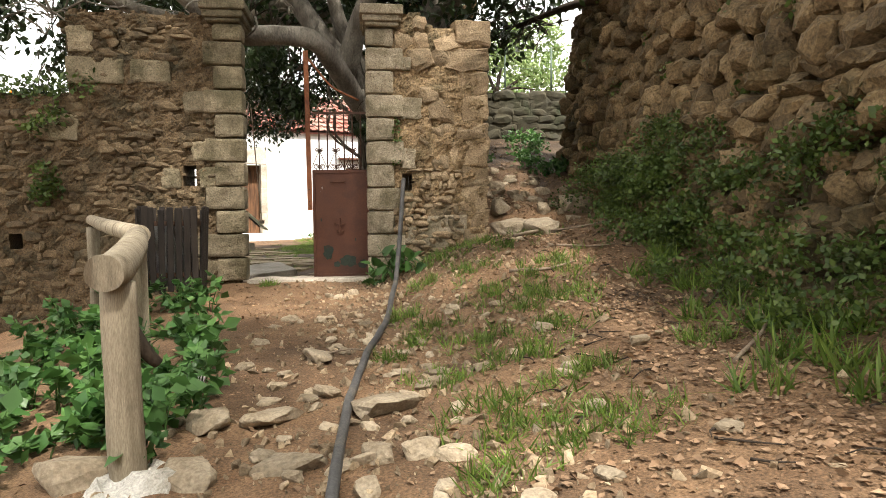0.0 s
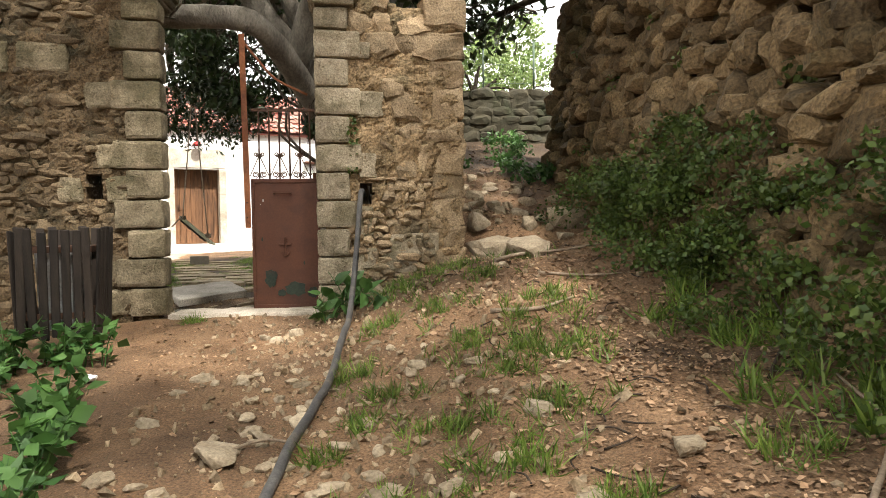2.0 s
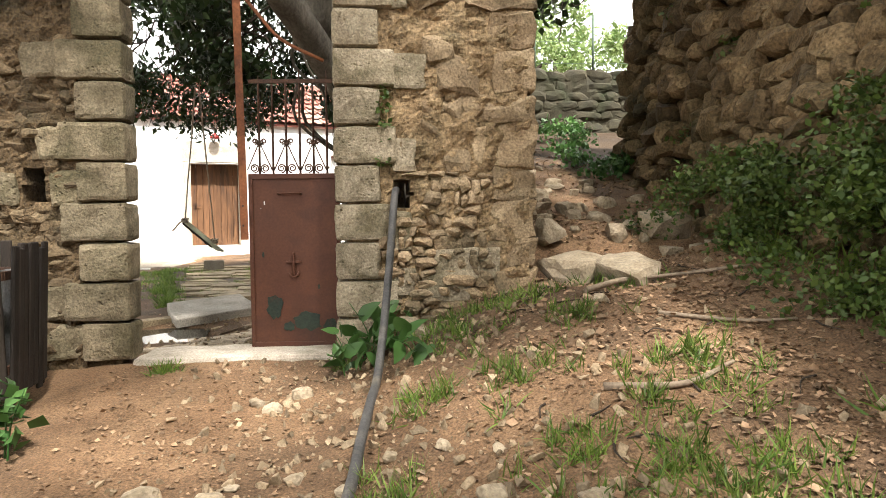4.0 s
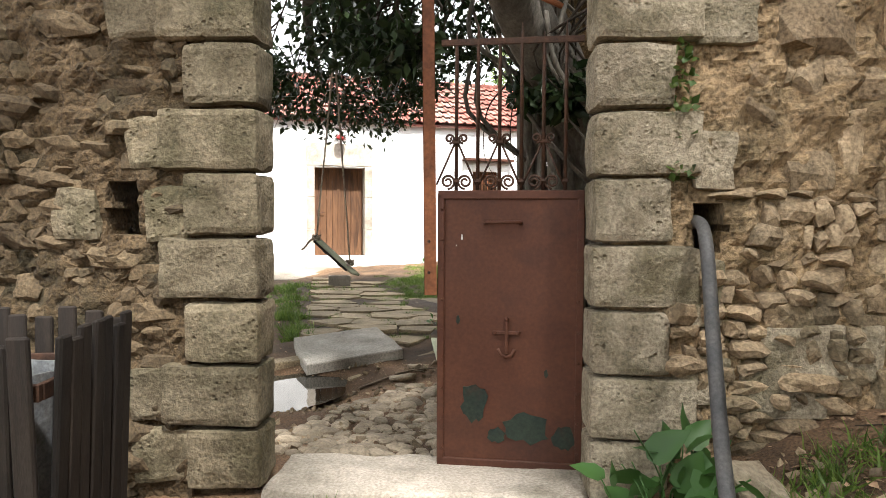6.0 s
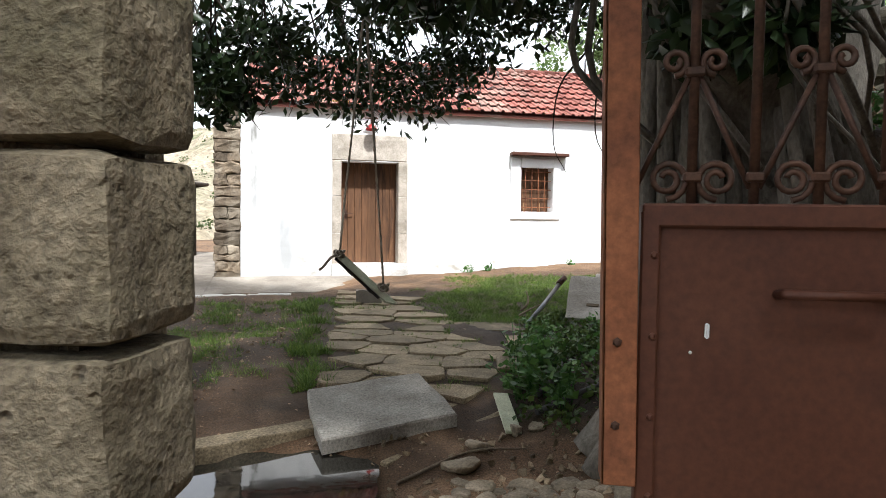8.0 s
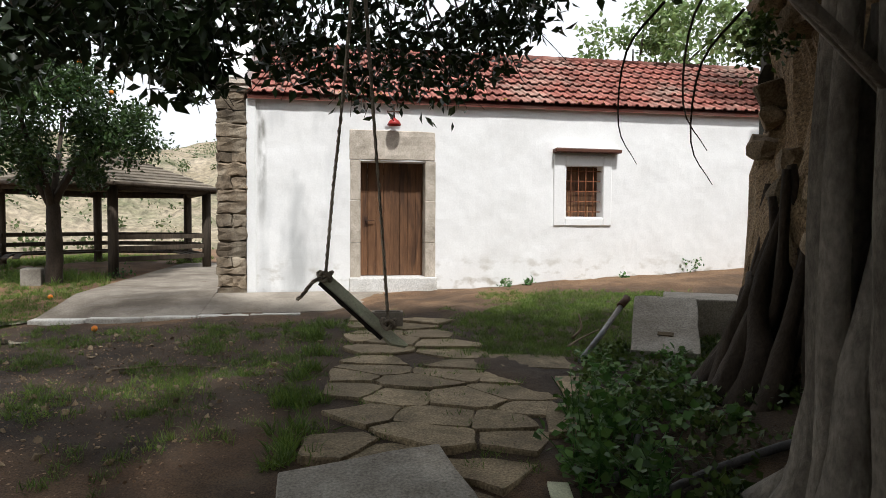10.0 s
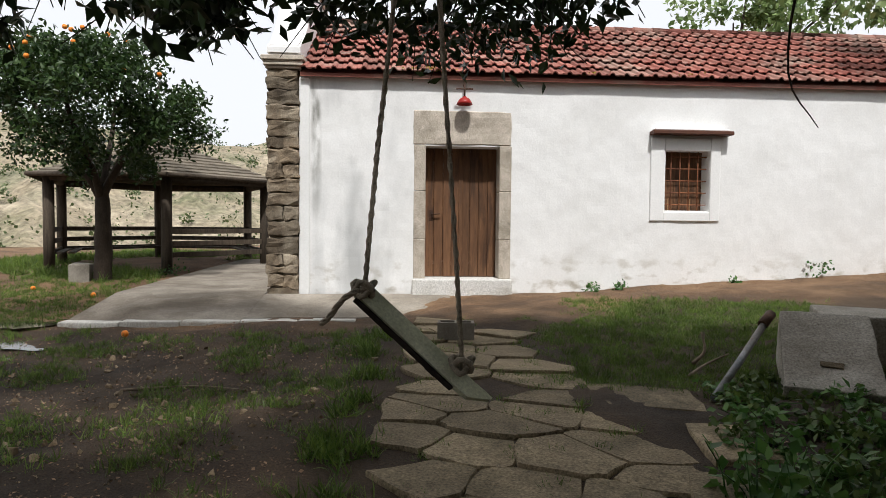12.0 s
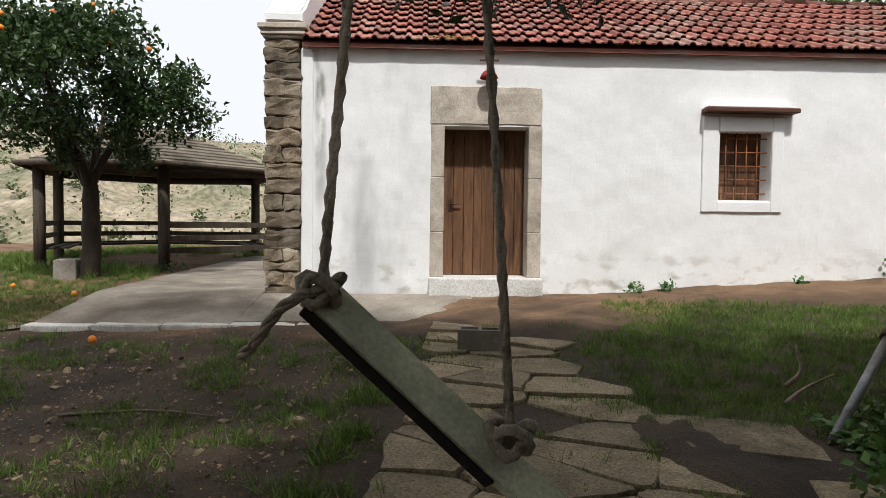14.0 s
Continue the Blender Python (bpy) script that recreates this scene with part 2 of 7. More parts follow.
M_SEAT = surface("swing_seat_wood", (0.456, 0.473, 0.321), (0.675, 0.684, 0.506), (0.321, 0.338, 0.227), scale=7, fine=80, squash=(1, 1, 1), bump=0.35, dist=0.004, grain=0.25, local=True)
M_ROPE = surface("speckled_rope", (0.27, 0.23, 0.17), (0.36, 0.31, 0.24), (0.05, 0.04, 0.03), scale=60, fine=200, bump=0.7, dist=0.004, patch=0.35)
M_BARK = surface("fig_bark", (0.12, 0.105, 0.085), (0.25, 0.225, 0.185), (0.06, 0.05, 0.038), scale=5, fine=45, squash=(1, 1, 0.45), bump=0.9, dist=0.03, patch=0.5)
# brown bark, darkened to carry the shade on the pier's roots
M_BARK2 = surface("brown_bark", (0.025, 0.018, 0.012), (0.055, 0.040, 0.028), scale=8, fine=60, squash=(1, 1, 0.4), bump=0.8, dist=0.02)
M_CONCRETE = surface("worn_concrete", (0.27, 0.245, 0.205), (0.40, 0.37, 0.32), (0.19, 0.165, 0.13), scale=3, fine=60, bump=0.4, dist=0.01, patch=0.5, grain=0.45, pits=30)
M_FLAG = surface("flagstone", (0.181, 0.139, 0.085), (0.313, 0.248, 0.157), (0.112, 0.090, 0.051), scale=5, fine=60, bump=0.6, dist=0.012, per="object", spread=0.2, grain=0.6, pits=24)
M_BLOCK = surface("cement_block", (0.16, 0.14, 0.115), (0.24, 0.215, 0.175), scale=10, fine=110, bump=0.7, dist=0.006)
M_HOSE = surface("black_plastic_pipe", (0.045, 0.045, 0.047), (0.10, 0.095, 0.09), (0.16, 0.14, 0.11), scale=9, fine=80, bump=0.15, dist=0.003, rough=0.62, spec=0.4, patch=0.3)
M_LITTER = surface("dry_leaves", (0.15, 0.085, 0.045), (0.31, 0.21, 0.132), scale=12, fine=60, bump=0.2, dist=0.004, per="island", spread=0.5, grain=0.2)
M_GRASS = leafy("grass_blades", (0.055, 0.115, 0.016), (0.18, 0.25, 0.05), 0.3)
M_IVY = leafy("ivy_leaves", (0.035, 0.07, 0.013), (0.10, 0.145, 0.032), 0.25)
M_NETTLE = leafy("broad_weed_leaves", (0.035, 0.10, 0.025), (0.085, 0.18, 0.045), 0.3)
M_FIGLEAF = leafy("fig_leaves", (0.016, 0.032, 0.011), (0.042, 0.068, 0.022), 0.18, 0.35)
M_ORANGELEAF = leafy("orange_tree_leaves", (0.016, 0.040, 0.010), (0.05, 0.09, 0.022), 0.22, 0.4)
M_FARLEAF = leafy("distant_leaves", (0.10, 0.17, 0.05), (0.24, 0.32, 0.12), 0.3)
M_SCRUB = leafy("scrub_leaves", (0.055, 0.085, 0.03), (0.11, 0.14, 0.055), 0.2)
M_ORANGE = surface("orange_peel", (0.75, 0.20, 0.02), (0.80, 0.27, 0.03), scale=20, fine=150, bump=0.2, dist=0.002, rough=0.45, grain=0.05)
M_WATER = puddle_water()
M_HILL = surface("far_hillside", (0.26, 0.215, 0.14), (0.40, 0.34, 0.25), (0.10, 0.12, 0.055), scale=0.4, fine=3.0, bump=0.8, dist=0.6, patch=0.55, grain=0.5)
M_REDENAMEL = surface("red_enamel", (0.28, 0.02, 0.018), (0.36, 0.03, 0.026), scale=10, fine=60, bump=0.05, rough=0.4, grain=0.1)
M_PAPER_DAYLIGHT = surface("white_litter_keyhole_light", (0.65, 0.65, 0.63), (0.8, 0.8, 0.78), scale=20, fine=90, bump=0.3, dist=0.01, grain=0.1)
M_DARK = surface("dark_room", (0.02, 0.015, 0.012), (0.03, 0.024, 0.02), scale=3, bump=0.1)


# ---------- building helpers ----------
def rng(seed):
    return np.random.default_rng(seed)


def mesh_from(name, verts, faces, material, smooth=False):
    me = bpy.data.meshes.new(name)
    me.from_pydata([tuple(map(float, v)) for v in verts], [], [tuple(int(i) for i in f) for f in faces])
    if smooth:
        me.polygons.foreach_set("use_smooth", [True] * len(me.polygons))
    me.materials.append(material)
    me.update()
    return me


def part(name, data, material, parent, label="", at=None):
    """One mesh object, from a bmesh or a mesh, under a thing or a part."""
    if isinstance(data, bmesh.types.BMesh):
        me = bpy.data.meshes.new(name)
        data.to_mesh(me)
        data.free()
        me.materials.append(material)
    else:
        me = data
    ob = new(name, me)
    if parent is not None:
        ob.parent = parent
    if at is not None:
        ob.matrix_basis = at
    if label:
        tagged(ob, label)
    return ob


def thing(name, label, category, at=None, group="", kind=""):
    ob = new(name)
    ob.empty_display_size = 0.1
    if at is not None:
        ob.matrix_basis = at
    return tagged(ob, label, category, group, kind)


def solid(name, data, material, label, category, at=None, group="", kind=""):
    return tagged(part(name, data, material, None, "", at), label, category, group, kind)


def box(x0, x1, y0, y1, z0, z1, bevel=0.0, segs=1, bm=None):
    own = bm if bm is not None else bmesh.new()
    vs = [own.verts.new((x, y, z)) for z in (z0, z1) for y in (y0, y1) for x in (x0, x1)]
    fs = [own.faces.new([vs[i] for i in q]) for q in ((0, 2, 3, 1), (4, 5, 7, 6), (0, 1, 5, 4), (2, 6, 7, 3), (0, 4, 6, 2), (1, 3, 7, 5))]
    if bevel:
        es = list({e for f in fs for e in f.edges})
        bmesh.ops.bevel(own, geom=es, offset=bevel, segments=segs, affect="EDGES", profile=0.6)
    return own


def roughen(bm, amount, freq, seed=0.0):
    for v in bm.verts:
        v.co += noise.noise_vector(v.co * freq + Vector((seed, seed * 1.7, -seed))) * amount
    return bm


def tube(points, radii, sides=8, bm=None, wobble=0.0):
    """A closed tube along points with a radius at each."""
    own = bm if bm is not None else bmesh.new()
    pts = [Vector(p) for p in points]
    if not isinstance(radii, (list, tuple)):
        radii = [radii] * len(pts)
    rings, side = [], None
    for i, p in enumerate(pts):
        d = (pts[min(i + 1, len(pts) - 1)] - pts[max(i - 1, 0)]).normalized()
        if side is None:
            side = d.orthogonal().normalized()
        side = (side - d * side.dot(d)).normalized()
        up = d.cross(side)
        ring = []
        for k in range(sides):
            a = 2 * math.pi * k / sides
            r = radii[i]
            if wobble:
                r *= 1 + wobble * noise.noise(p * 3 + Vector((math.cos(a), math.sin(a), 0)) * 1.3)
            ring.append(own.verts.new(p + (side * math.cos(a) + up * math.sin(a)) * r))
        rings.append(ring)
    for a, b in zip(rings, rings[1:]):
        for k in range(sides):
            f = own.faces.new((a[k], a[(k + 1) % sides], b[(k + 1) % sides], b[k]))
            f.smooth = True
    own.faces.new(list(reversed(rings[0])))
    own.faces.new(rings[-1])
    return own


def curve_points(points, n=6):
    """Catmull-Rom through the points."""
    p = [Vector(q) for q in points]
    p = [p[0] * 2 - p[1], *p, p[-1] * 2 - p[-2]]
    out = []
    for i in range(1, len(p) - 2):
        for k in range(n):
            t = k / n
            a, b, c, d = p[i - 1], p[i], p[i + 1], p[i + 2]
            out.append(0.5 * (2 * b + (c - a) * t + (2 * a - 5 * b + 4 * c - d) * t * t + (3 * b - a - 3 * c + d) * t ** 3))
    out.append(p[-2])
    return out


def limb_radii(n, r0, r1):
    return [r0 + (r1 - r0) * i / (n - 1) for i in range(n)]


def stone_shapes(count, seed, square=0.55, level=2, rough=0.12):
    """Unit stones as (verts, faces): rounded blocks, uneven."""
    out = []
    for k in range(count):
        bm = bmesh.new()
        bmesh.ops.create_icosphere(bm, subdivisions=level, radius=1)
        for v in bm.verts:
            c = v.co.normalized()
            c = Vector([math.copysign(abs(a) ** square, a) for a in c])
            v.co = c * 0.5 + noise.noise_vector(c * 1.3 + Vector((seed + k * 7.3, k * 3.1, seed))) * rough + noise.noise_vector(c * 3.5 + Vector((k * 5.1, seed, k))) * rough * 0.45
        bm.verts.index_update()
        out.append((np.array([tuple(v.co) for v in bm.verts]), np.array([[v.index for v in f.verts] for f in bm.faces])))
        bm.free()
    return out


def hull_stones(count, seed, points, rough=0.05, cuts=1):
    """Unit stones as (verts, faces): broken, angular, a little worn."""
    r = random.Random(seed)
    out = []
    for k in range(count):
        bm = bmesh.new()
        for _ in range(points):
            p = Vector((r.uniform(-1, 1), r.uniform(-1, 1), r.uniform(-1, 1)))
            q = max(abs(c) for c in p)
            s = r.uniform(0.80, 1.0) / q
            p *= s
            if p.length > 1.32:
                p *= 1.32 / p.length
            bm.verts.new(p * 0.5)
        h = bmesh.ops.convex_hull(bm, input=list(bm.verts))
        bmesh.ops.delete(bm, geom=[g for g in h["geom_interior"] if isinstance(g, bmesh.types.BMVert)], context="VERTS")
        for _ in range(cuts):
            bmesh.ops.subdivide_edges(bm, edges=list(bm.edges), cuts=1, use_grid_fill=True)
            bmesh.ops.smooth_vert(bm, verts=list(bm.verts), factor=0.22, use_axis_x=True, use_axis_y=True, use_axis_z=True)
        bmesh.ops.triangulate(bm, faces=list(bm.faces))
        for v in bm.verts:
            v.co += noise.noise_vector(v.co * 4 + Vector((k * 3.1, seed, 0))) * rough
        bm.verts.index_update()
        out.append((np.array([tuple(v.co) for v in bm.verts]), np.array([[v.index for v in f.verts] for f in bm.faces])))
        bm.free()
    return out


def joined(name, shapes, matrices, picks, material, smooth=True):
    """Many unit shapes at many poses as one mesh."""
    vs, fs, base = [], [], 0
    for m, k in zip(matrices, picks):
        v, f = shapes[k]
        a = np.array(m)
        vs.append(v @ a[:3, :3].T + a[:3, 3])
        fs.append(f + base)
        base += len(v)
    v, f = np.concatenate(vs), np.concatenate(fs)
    me = bpy.data.meshes.new(name)
    me.vertices.add(len(v))
    me.vertices.foreach_set("co", v.astype(np.float32).ravel())
    n = f.shape[1]
    me.loops.add(f.size)
    me.loops.foreach_set("vertex_index", f.astype(np.int32).ravel())
    me.polygons.add(len(f))
    me.polygons.foreach_set("loop_start", np.arange(0, f.size, n, dtype=np.int32))
    me.polygons.foreach_set("use_smooth", np.full(len(f), smooth))
    me.materials.append(material)
    me.update(calc_edges=True)
    me.validate()
    return me


def scaled_pose(place, size, turn=(0, 0, 0), base=None):
    m = Matrix.LocRotScale(place, Euler(turn), size)
    return base @ m if base is not None else m


LEAF_V = np.array([(0, 0, 0), (0.28, 0.45, 0.06), (0, 0.5, -0.03), (-0.28, 0.45, 0.06), (0, 1, -0.06)])
LEAF_F = np.array([(0, 1, 2), (0, 2, 3), (1, 4, 2), (2, 4, 3)])


def leaf_mesh(name, places, sizes, material, seed, widths=1.0, droop=0.0, normals_up=0.0, shape=None, flat=1.0):
    """Single leaves at the places, turned at random."""
    r = rng(seed)
    n = len(places)
    LV, LF = shape if shape is not None else (LEAF_V, LEAF_F)
    d = r.normal(size=(n, 3))
    d[:, 2] = d[:, 2] * flat - droop
    d /= np.linalg.norm(d, axis=1)[:, None]
    up = r.normal(size=(n, 3))
    up[:, 2] += normals_up
    s = np.cross(d, up)
    s /= np.linalg.norm(s, axis=1)[:, None] + 1e-9
    u = np.cross(s, d)
    P = np.asarray(places)[:, None, :]
    S = np.asarray(sizes)[:, None, None]
    v = P + S * (s[:, None, :] * LV[None, :, 0:1] * widths + d[:, None, :] * LV[None, :, 1:2] + u[:, None, :] * LV[None, :, 2:3])
    f = LF[None] + (np.arange(n) * len(LV))[:, None, None]
    v, f = v.reshape(-1, 3), f.reshape(-1, LF.shape[1])
    me = bpy.data.meshes.new(name)
    me.vertices.add(len(v))
    me.vertices.foreach_set("co", v.astype(np.float32).ravel())
    k = f.shape[1]
    me.loops.add(f.size)
    me.loops.foreach_set("vertex_index", f.astype(np.int32).ravel())
    me.polygons.add(len(f))
    me.polygons.foreach_set("loop_start", np.arange(0, f.size, k, dtype=np.int32))
    me.materials.append(material)
    me.update(calc_edges=True)
    return me


def clusters(seed, centres, radii, per, squash=1.0, shell=0.4):
    """Leaf places in uneven clumps round the centres."""
    r = rng(seed)
    out = []
    for c, q in zip(centres, radii):
        d = r.normal(size=(per, 3))
        d /= np.linalg.norm(d, axis=1)[:, None]
        rad = q * (shell + (1 - shell) * r.random(per) ** 0.6) * (0.75 + 0.5 * r.random(per))
        p = d * rad[:, None]
        p[:, 2] *= squash
        out.append(np.asarray(c) + p)
    return np.concatenate(out)


# ---------- the lie of the land ----------
def step(a, b, x):
    t = np.clip((np.asarray(x, float) - a) / (b - a), 0, 1)
    return t * t * (3 - 2 * t)


GATE = pose(-1.3, 7.175, 0, 0, 0, 3.9)      # u along the gate wall, v inwards
CHAPEL = pose(-5.27, 18.64, 0, 0, 0, 22.4)  # u along the chapel wall, v into the chapel
CHAPEL_INV = CHAPEL.inverted()


RET_Y = [-6.0, 0.0, 3.0, 6.0, 8.6, 10.0, 11.0]
RET_X = [2.6, 2.5, 2.43, 2.42, 2.42, 2.42, 2.5]


def land(x, y):
    """Height of the ground."""
    x, y = np.asarray(x, float), np.asarray(y, float)
    gy = y - 0.096 * (x + 1.3)              # distance along, square to the gate wall
    z = np.interp(gy, [-60, -4, 0, 3.5, 4.7, 6.0, 7.15, 7.7, 8.6, 9.6, 10.3, 11.4, 12.2, 14.5, 16.5, 19, 26, 60],
                  [-1.0, -0.28, -0.14, 0.07, 0.16, 0.26, 0.36, 0.34, 0.22, 0.12, 0.06, 0.16, 0.26, 0.33, 0.42, 0.55, 0.6, 0.6])
    out = 1 - step(7.1, 7.6, gy)
    near = step(3.8, 6.6, gy)
    # outside: a bank rising to the right, steep beside the wall
    bank_far = np.interp(x, [-0.7, -0.3, 0.0, 1.0, 1.7, 2.5, 4.0], [0, 0.04, 0.10, 0.28, 0.40, 0.65, 0.9])
    bank_wall = np.interp(x, [-0.75, -0.45, 0.0, 0.25, 0.7, 1.4, 2.5, 4.0], [0, 0.14, 0.37, 0.46, 0.58, 0.64, 0.95, 1.2])
    z = z + out * (bank_far * (1 - near) + bank_wall * near)
    z = z - out * (0.30 * np.clip(-2.9 - x, 0, 2.5) + 0.10 * np.clip(-1.5 - x, 0, 1.2) * (1 - near))
    # the hillside trail past the end of the wall
    climb = 1.08 + 0.30 * np.clip(gy - 7.3, 0, 9) - z
    z = z + (1 - out) * climb * step(-0.1, 0.75, x - 0.05 * np.clip(gy - 7.5, 0, 6) - 0.4 * np.clip(gy - 13.5, 0, 12))
    # inside, right: roots and mound of the fig tree
    z = z + (1 - out) * 0.42 * np.exp(-(((x + 0.3) / 0.95) ** 2 + ((y - 11.2) / 2.4) ** 2))
    # the ground along the chapel rises to the right
    cu = (x + 5.27) * math.cos(radians(22.4)) + (y - 18.64) * math.sin(radians(22.4))
    z = z + 0.055 * np.clip(cu - 0.6, 0, 9) * step(12, 18.5, gy) * (1 - step(-0.1, 0.75, x - 0.05 * np.clip(gy - 7.5, 0, 6) - 0.4 * np.clip(gy - 13.5, 0, 12)))
    z = z - 0.085 * (1 - step(-5.9, -4.9, x)) * step(12.0, 13.2, y) * (1 - step(17.0, 18.5, y))
    z = z - 0.13 * np.exp(-(((x + 3.3) / 0.85) ** 2 + ((y - 9.7) / 0.7) ** 2) ** 2)
    z = z - 0.06 * np.exp(-(((x + 9.3) / 1.6) ** 2 + ((y - 13.9) / 1.8) ** 2))
    behind = np.interp(y, RET_Y, RET_X) + 0.75
    z = z + (5.1 - z) * step(0.0, 0.6, x - behind) * (1 - step(10.4, 11.4, y))
    return z


def paved(x, y):
    """1 on the paved path, 0 off it."""
    xl = np.interp(y, [11.3, 12, 13, 14.4, 16, 17.4], [-3.62, -3.85, -4.2, -4.68, -5.12, -5.5])
    xr = np.interp(y, [11.3, 12.4, 13.2, 14.0, 15, 16.3, 17.4], [-2.25, -2.1, -2.25, -3.0, -3.4, -3.7, -3.95])
    return step(-0.15, 0.05, x - xl) * step(-0.15, 0.05, xr - x) * step(11.2, 11.5, y) * (1 - step(16.4, 16.8, y))


def rough_land(x, y):
    """The ground with its lumps."""
    z = land(x, y)
    lumps = np.array([noise.noise((a * 0.9, b * 0.9, 0)) * 0.045 + noise.noise((a * 3.1, b * 3.1, 4)) * 0.022 + noise.noise((a * 9, b * 9, 7)) * 0.010
                      for a, b in zip(np.ravel(x), np.ravel(y))]).reshape(np.shape(x))
    return z + lumps * (1 - 0.85 * paved(x, y)) - 0.012 * paved(x, y)


def height(x, y):
    return float(rough_land(np.array([x]), np.array([y]))[0])


def ground():
    xs = np.concatenate([[-1500, -500, -200, -90, -50, -35, -26, -21, -18, -16, -14.5, -13.3], np.arange(-12.4, 4.6, 0.075), [5, 6, 8, 12, 20, 40, 90, 250, 600, 1500]])
    ys = np.concatenate([[-1500, -400, -120, -40, -16, -8, -4, -2, -1, -0.4], np.arange(0.0, 21.0, 0.075), [21.5, 22.5, 24, 27, 31, 36, 45, 60, 90, 200, 600, 1500]])
    X, Y = np.meshgrid(xs, ys)
    Z = rough_land(X, Y)
    nx, ny = len(xs), len(ys)
    v = np.stack([X.ravel(), Y.ravel(), Z.ravel()], 1)
    i = np.arange(nx * ny).reshape(ny, nx)
    f = np.stack([i[:-1, :-1], i[:-1, 1:], i[1:, 1:], i[1:, :-1]], -1).reshape(-1, 4)
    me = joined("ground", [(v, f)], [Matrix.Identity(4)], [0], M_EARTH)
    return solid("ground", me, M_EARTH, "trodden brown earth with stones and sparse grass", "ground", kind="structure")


ground()


# ---------- masonry ----------
def wall_mesh(name, u0, u1, z0, z1, cell, keep, v_front, v_back, material, relief=0.0, freq=5.0, at=None, seed=0.0):
    """A wall with thickness: cells that keep(u, z) allows, a front face with relief, real openings."""
    us = np.arange(u0, u1 + cell * 0.5, cell)
    zs = np.arange(z0, z1 + cell * 0.5, cell)
    nu, nz = len(us), len(zs)
    on = np.zeros((nz - 1, nu - 1), bool)
    for j in range(nz - 1):
        for i in range(nu - 1):
            on[j, i] = keep((us[i] + us[i + 1]) / 2, (zs[j] + zs[j + 1]) / 2)
    verts, faces, ids = [], [], {}

    def vid(j, i, back):
        k = (j, i, back)
        if k not in ids:
            u, z = us[i], zs[j]
            d = 0.0
            if relief and not back:
                p = Vector((u * freq, seed, z * freq))
                d = relief * (noise.noise(p) + 0.6 * noise.noise(p * 2.3) + 0.4 * noise.noise(p * 5.1))
            elif relief:
                d = -0.4 * relief * noise.noise(Vector((u * freq, seed + 9, z * freq)))
            ids[k] = len(verts)
            verts.append((u, (v_back if back else v_front) - d, z))
        return ids[k]

    for j in range(nz - 1):
        for i in range(nu - 1):
            if not on[j, i]:
                continue
            faces.append((vid(j, i, 0), vid(j, i + 1, 0), vid(j + 1, i + 1, 0), vid(j + 1, i, 0)))
            faces.append((vid(j, i, 1), vid(j + 1, i, 1), vid(j + 1, i + 1, 1), vid(j, i + 1, 1)))
            for dj, di, a, b in ((-1, 0, (j, i), (j, i + 1)), (1, 0, (j + 1, i + 1), (j + 1, i)), (0, -1, (j + 1, i), (j, i)), (0, 1, (j, i + 1), (j + 1, i + 1))):
                jj, ii = j + dj, i + di
                if not (0 <= jj < nz - 1 and 0 <= ii < nu - 1 and on[jj, ii]):
                    faces.append((vid(*a, 0), vid(*a, 1), vid(*b, 1), vid(*b, 0)))
    return mesh_from(name, verts, faces, material)


ROUND_STONES = hull_stones(8, 3, 16, 0.06) + stone_shapes(6, 3.0, 0.6, 2, 0.17)
FIELD_STONES = stone_shapes(10, 9.0, 0.72, 2, 0.17) + hull_stones(4, 8, 18, 0.06)
ROCKS = hull_stones(8, 21, 13, 0.06, 2)
ROUND_MESH = {}


def stone_data(kind, shapes, material):
    """Shared meshes of a set of stones in one material."""
    key = (kind, material.name)
    if key not in ROUND_MESH:
        ROUND_MESH[key] = [mesh_from("stone", v, f, material, False) for v, f in shapes]
    return ROUND_MESH[key]


def lay_rubble(owner, spots, shapes, kind, near_material, far_material, limit, near_key, label):
    """Stones at the poses: the nearest of them objects of their own, the rest one mesh."""
    spots = sorted(spots, key=lambda s: near_key(s[0].translation))
    data = stone_data(kind, shapes, near_material)
    r = random.Random(len(spots))
    for m, k in spots[:limit]:
        part("stone", data[k], near_material, owner, at=m)
    rest = spots[limit:]
    if rest:
        me = joined("stones", shapes, [m for m, _ in rest], [k for _, k in rest], far_material, False)
        tagged(part("rubble_stones", me, far_material, owner, label), kind="stuff")


def courses(seed, u0, u1, z0, z1, keep, height_of, width_of, v_of, depth=0.16, kinds=14, lean=0.06):
    """Poses of stones laid in uneven courses on an upright face."""
    r = random.Random(seed)
    out, z = [], z0
    while z < z1:
        h = height_of(r, z)
        u = u0 - r.random() * 0.2
        while u < u1:
            w = width_of(r, u, z)
            hh = h * r.uniform(0.75, 1.2)
            cu, cz = u + w / 2, z + h / 2 + r.uniform(-0.02, 0.02)
            if keep(cu, cz, w, hh):
                v = v_of(cu, cz) + r.uniform(-0.015, 0.03)
                out.append((Matrix.LocRotScale((cu, v, cz), Euler((r.uniform(-lean, lean), r.uniform(-0.14, 0.14), r.uniform(-lean, lean))), (w * 1.16, depth * r.uniform(0.8, 1.3), hh * 1.16)), r.randrange(kinds)))
            u += w
        z += h * 0.93
    return out


# ---------- the gate wall ----------
GU_L, GU_R, SILL = -0.962, 0.47, 0.42


def hole_edges(u, z):
    w = 0.012 * noise.noise((u * 20, z * 20, 0))
    return ((-1.66 + w < u < -1.515 + w and 1.53 < z < 1.78) or (0.90 + w < u < 1.03 + w and 1.46 < z < 1.68)
            or (-3.60 < u < -3.44 and 0.80 < z < 0.98))


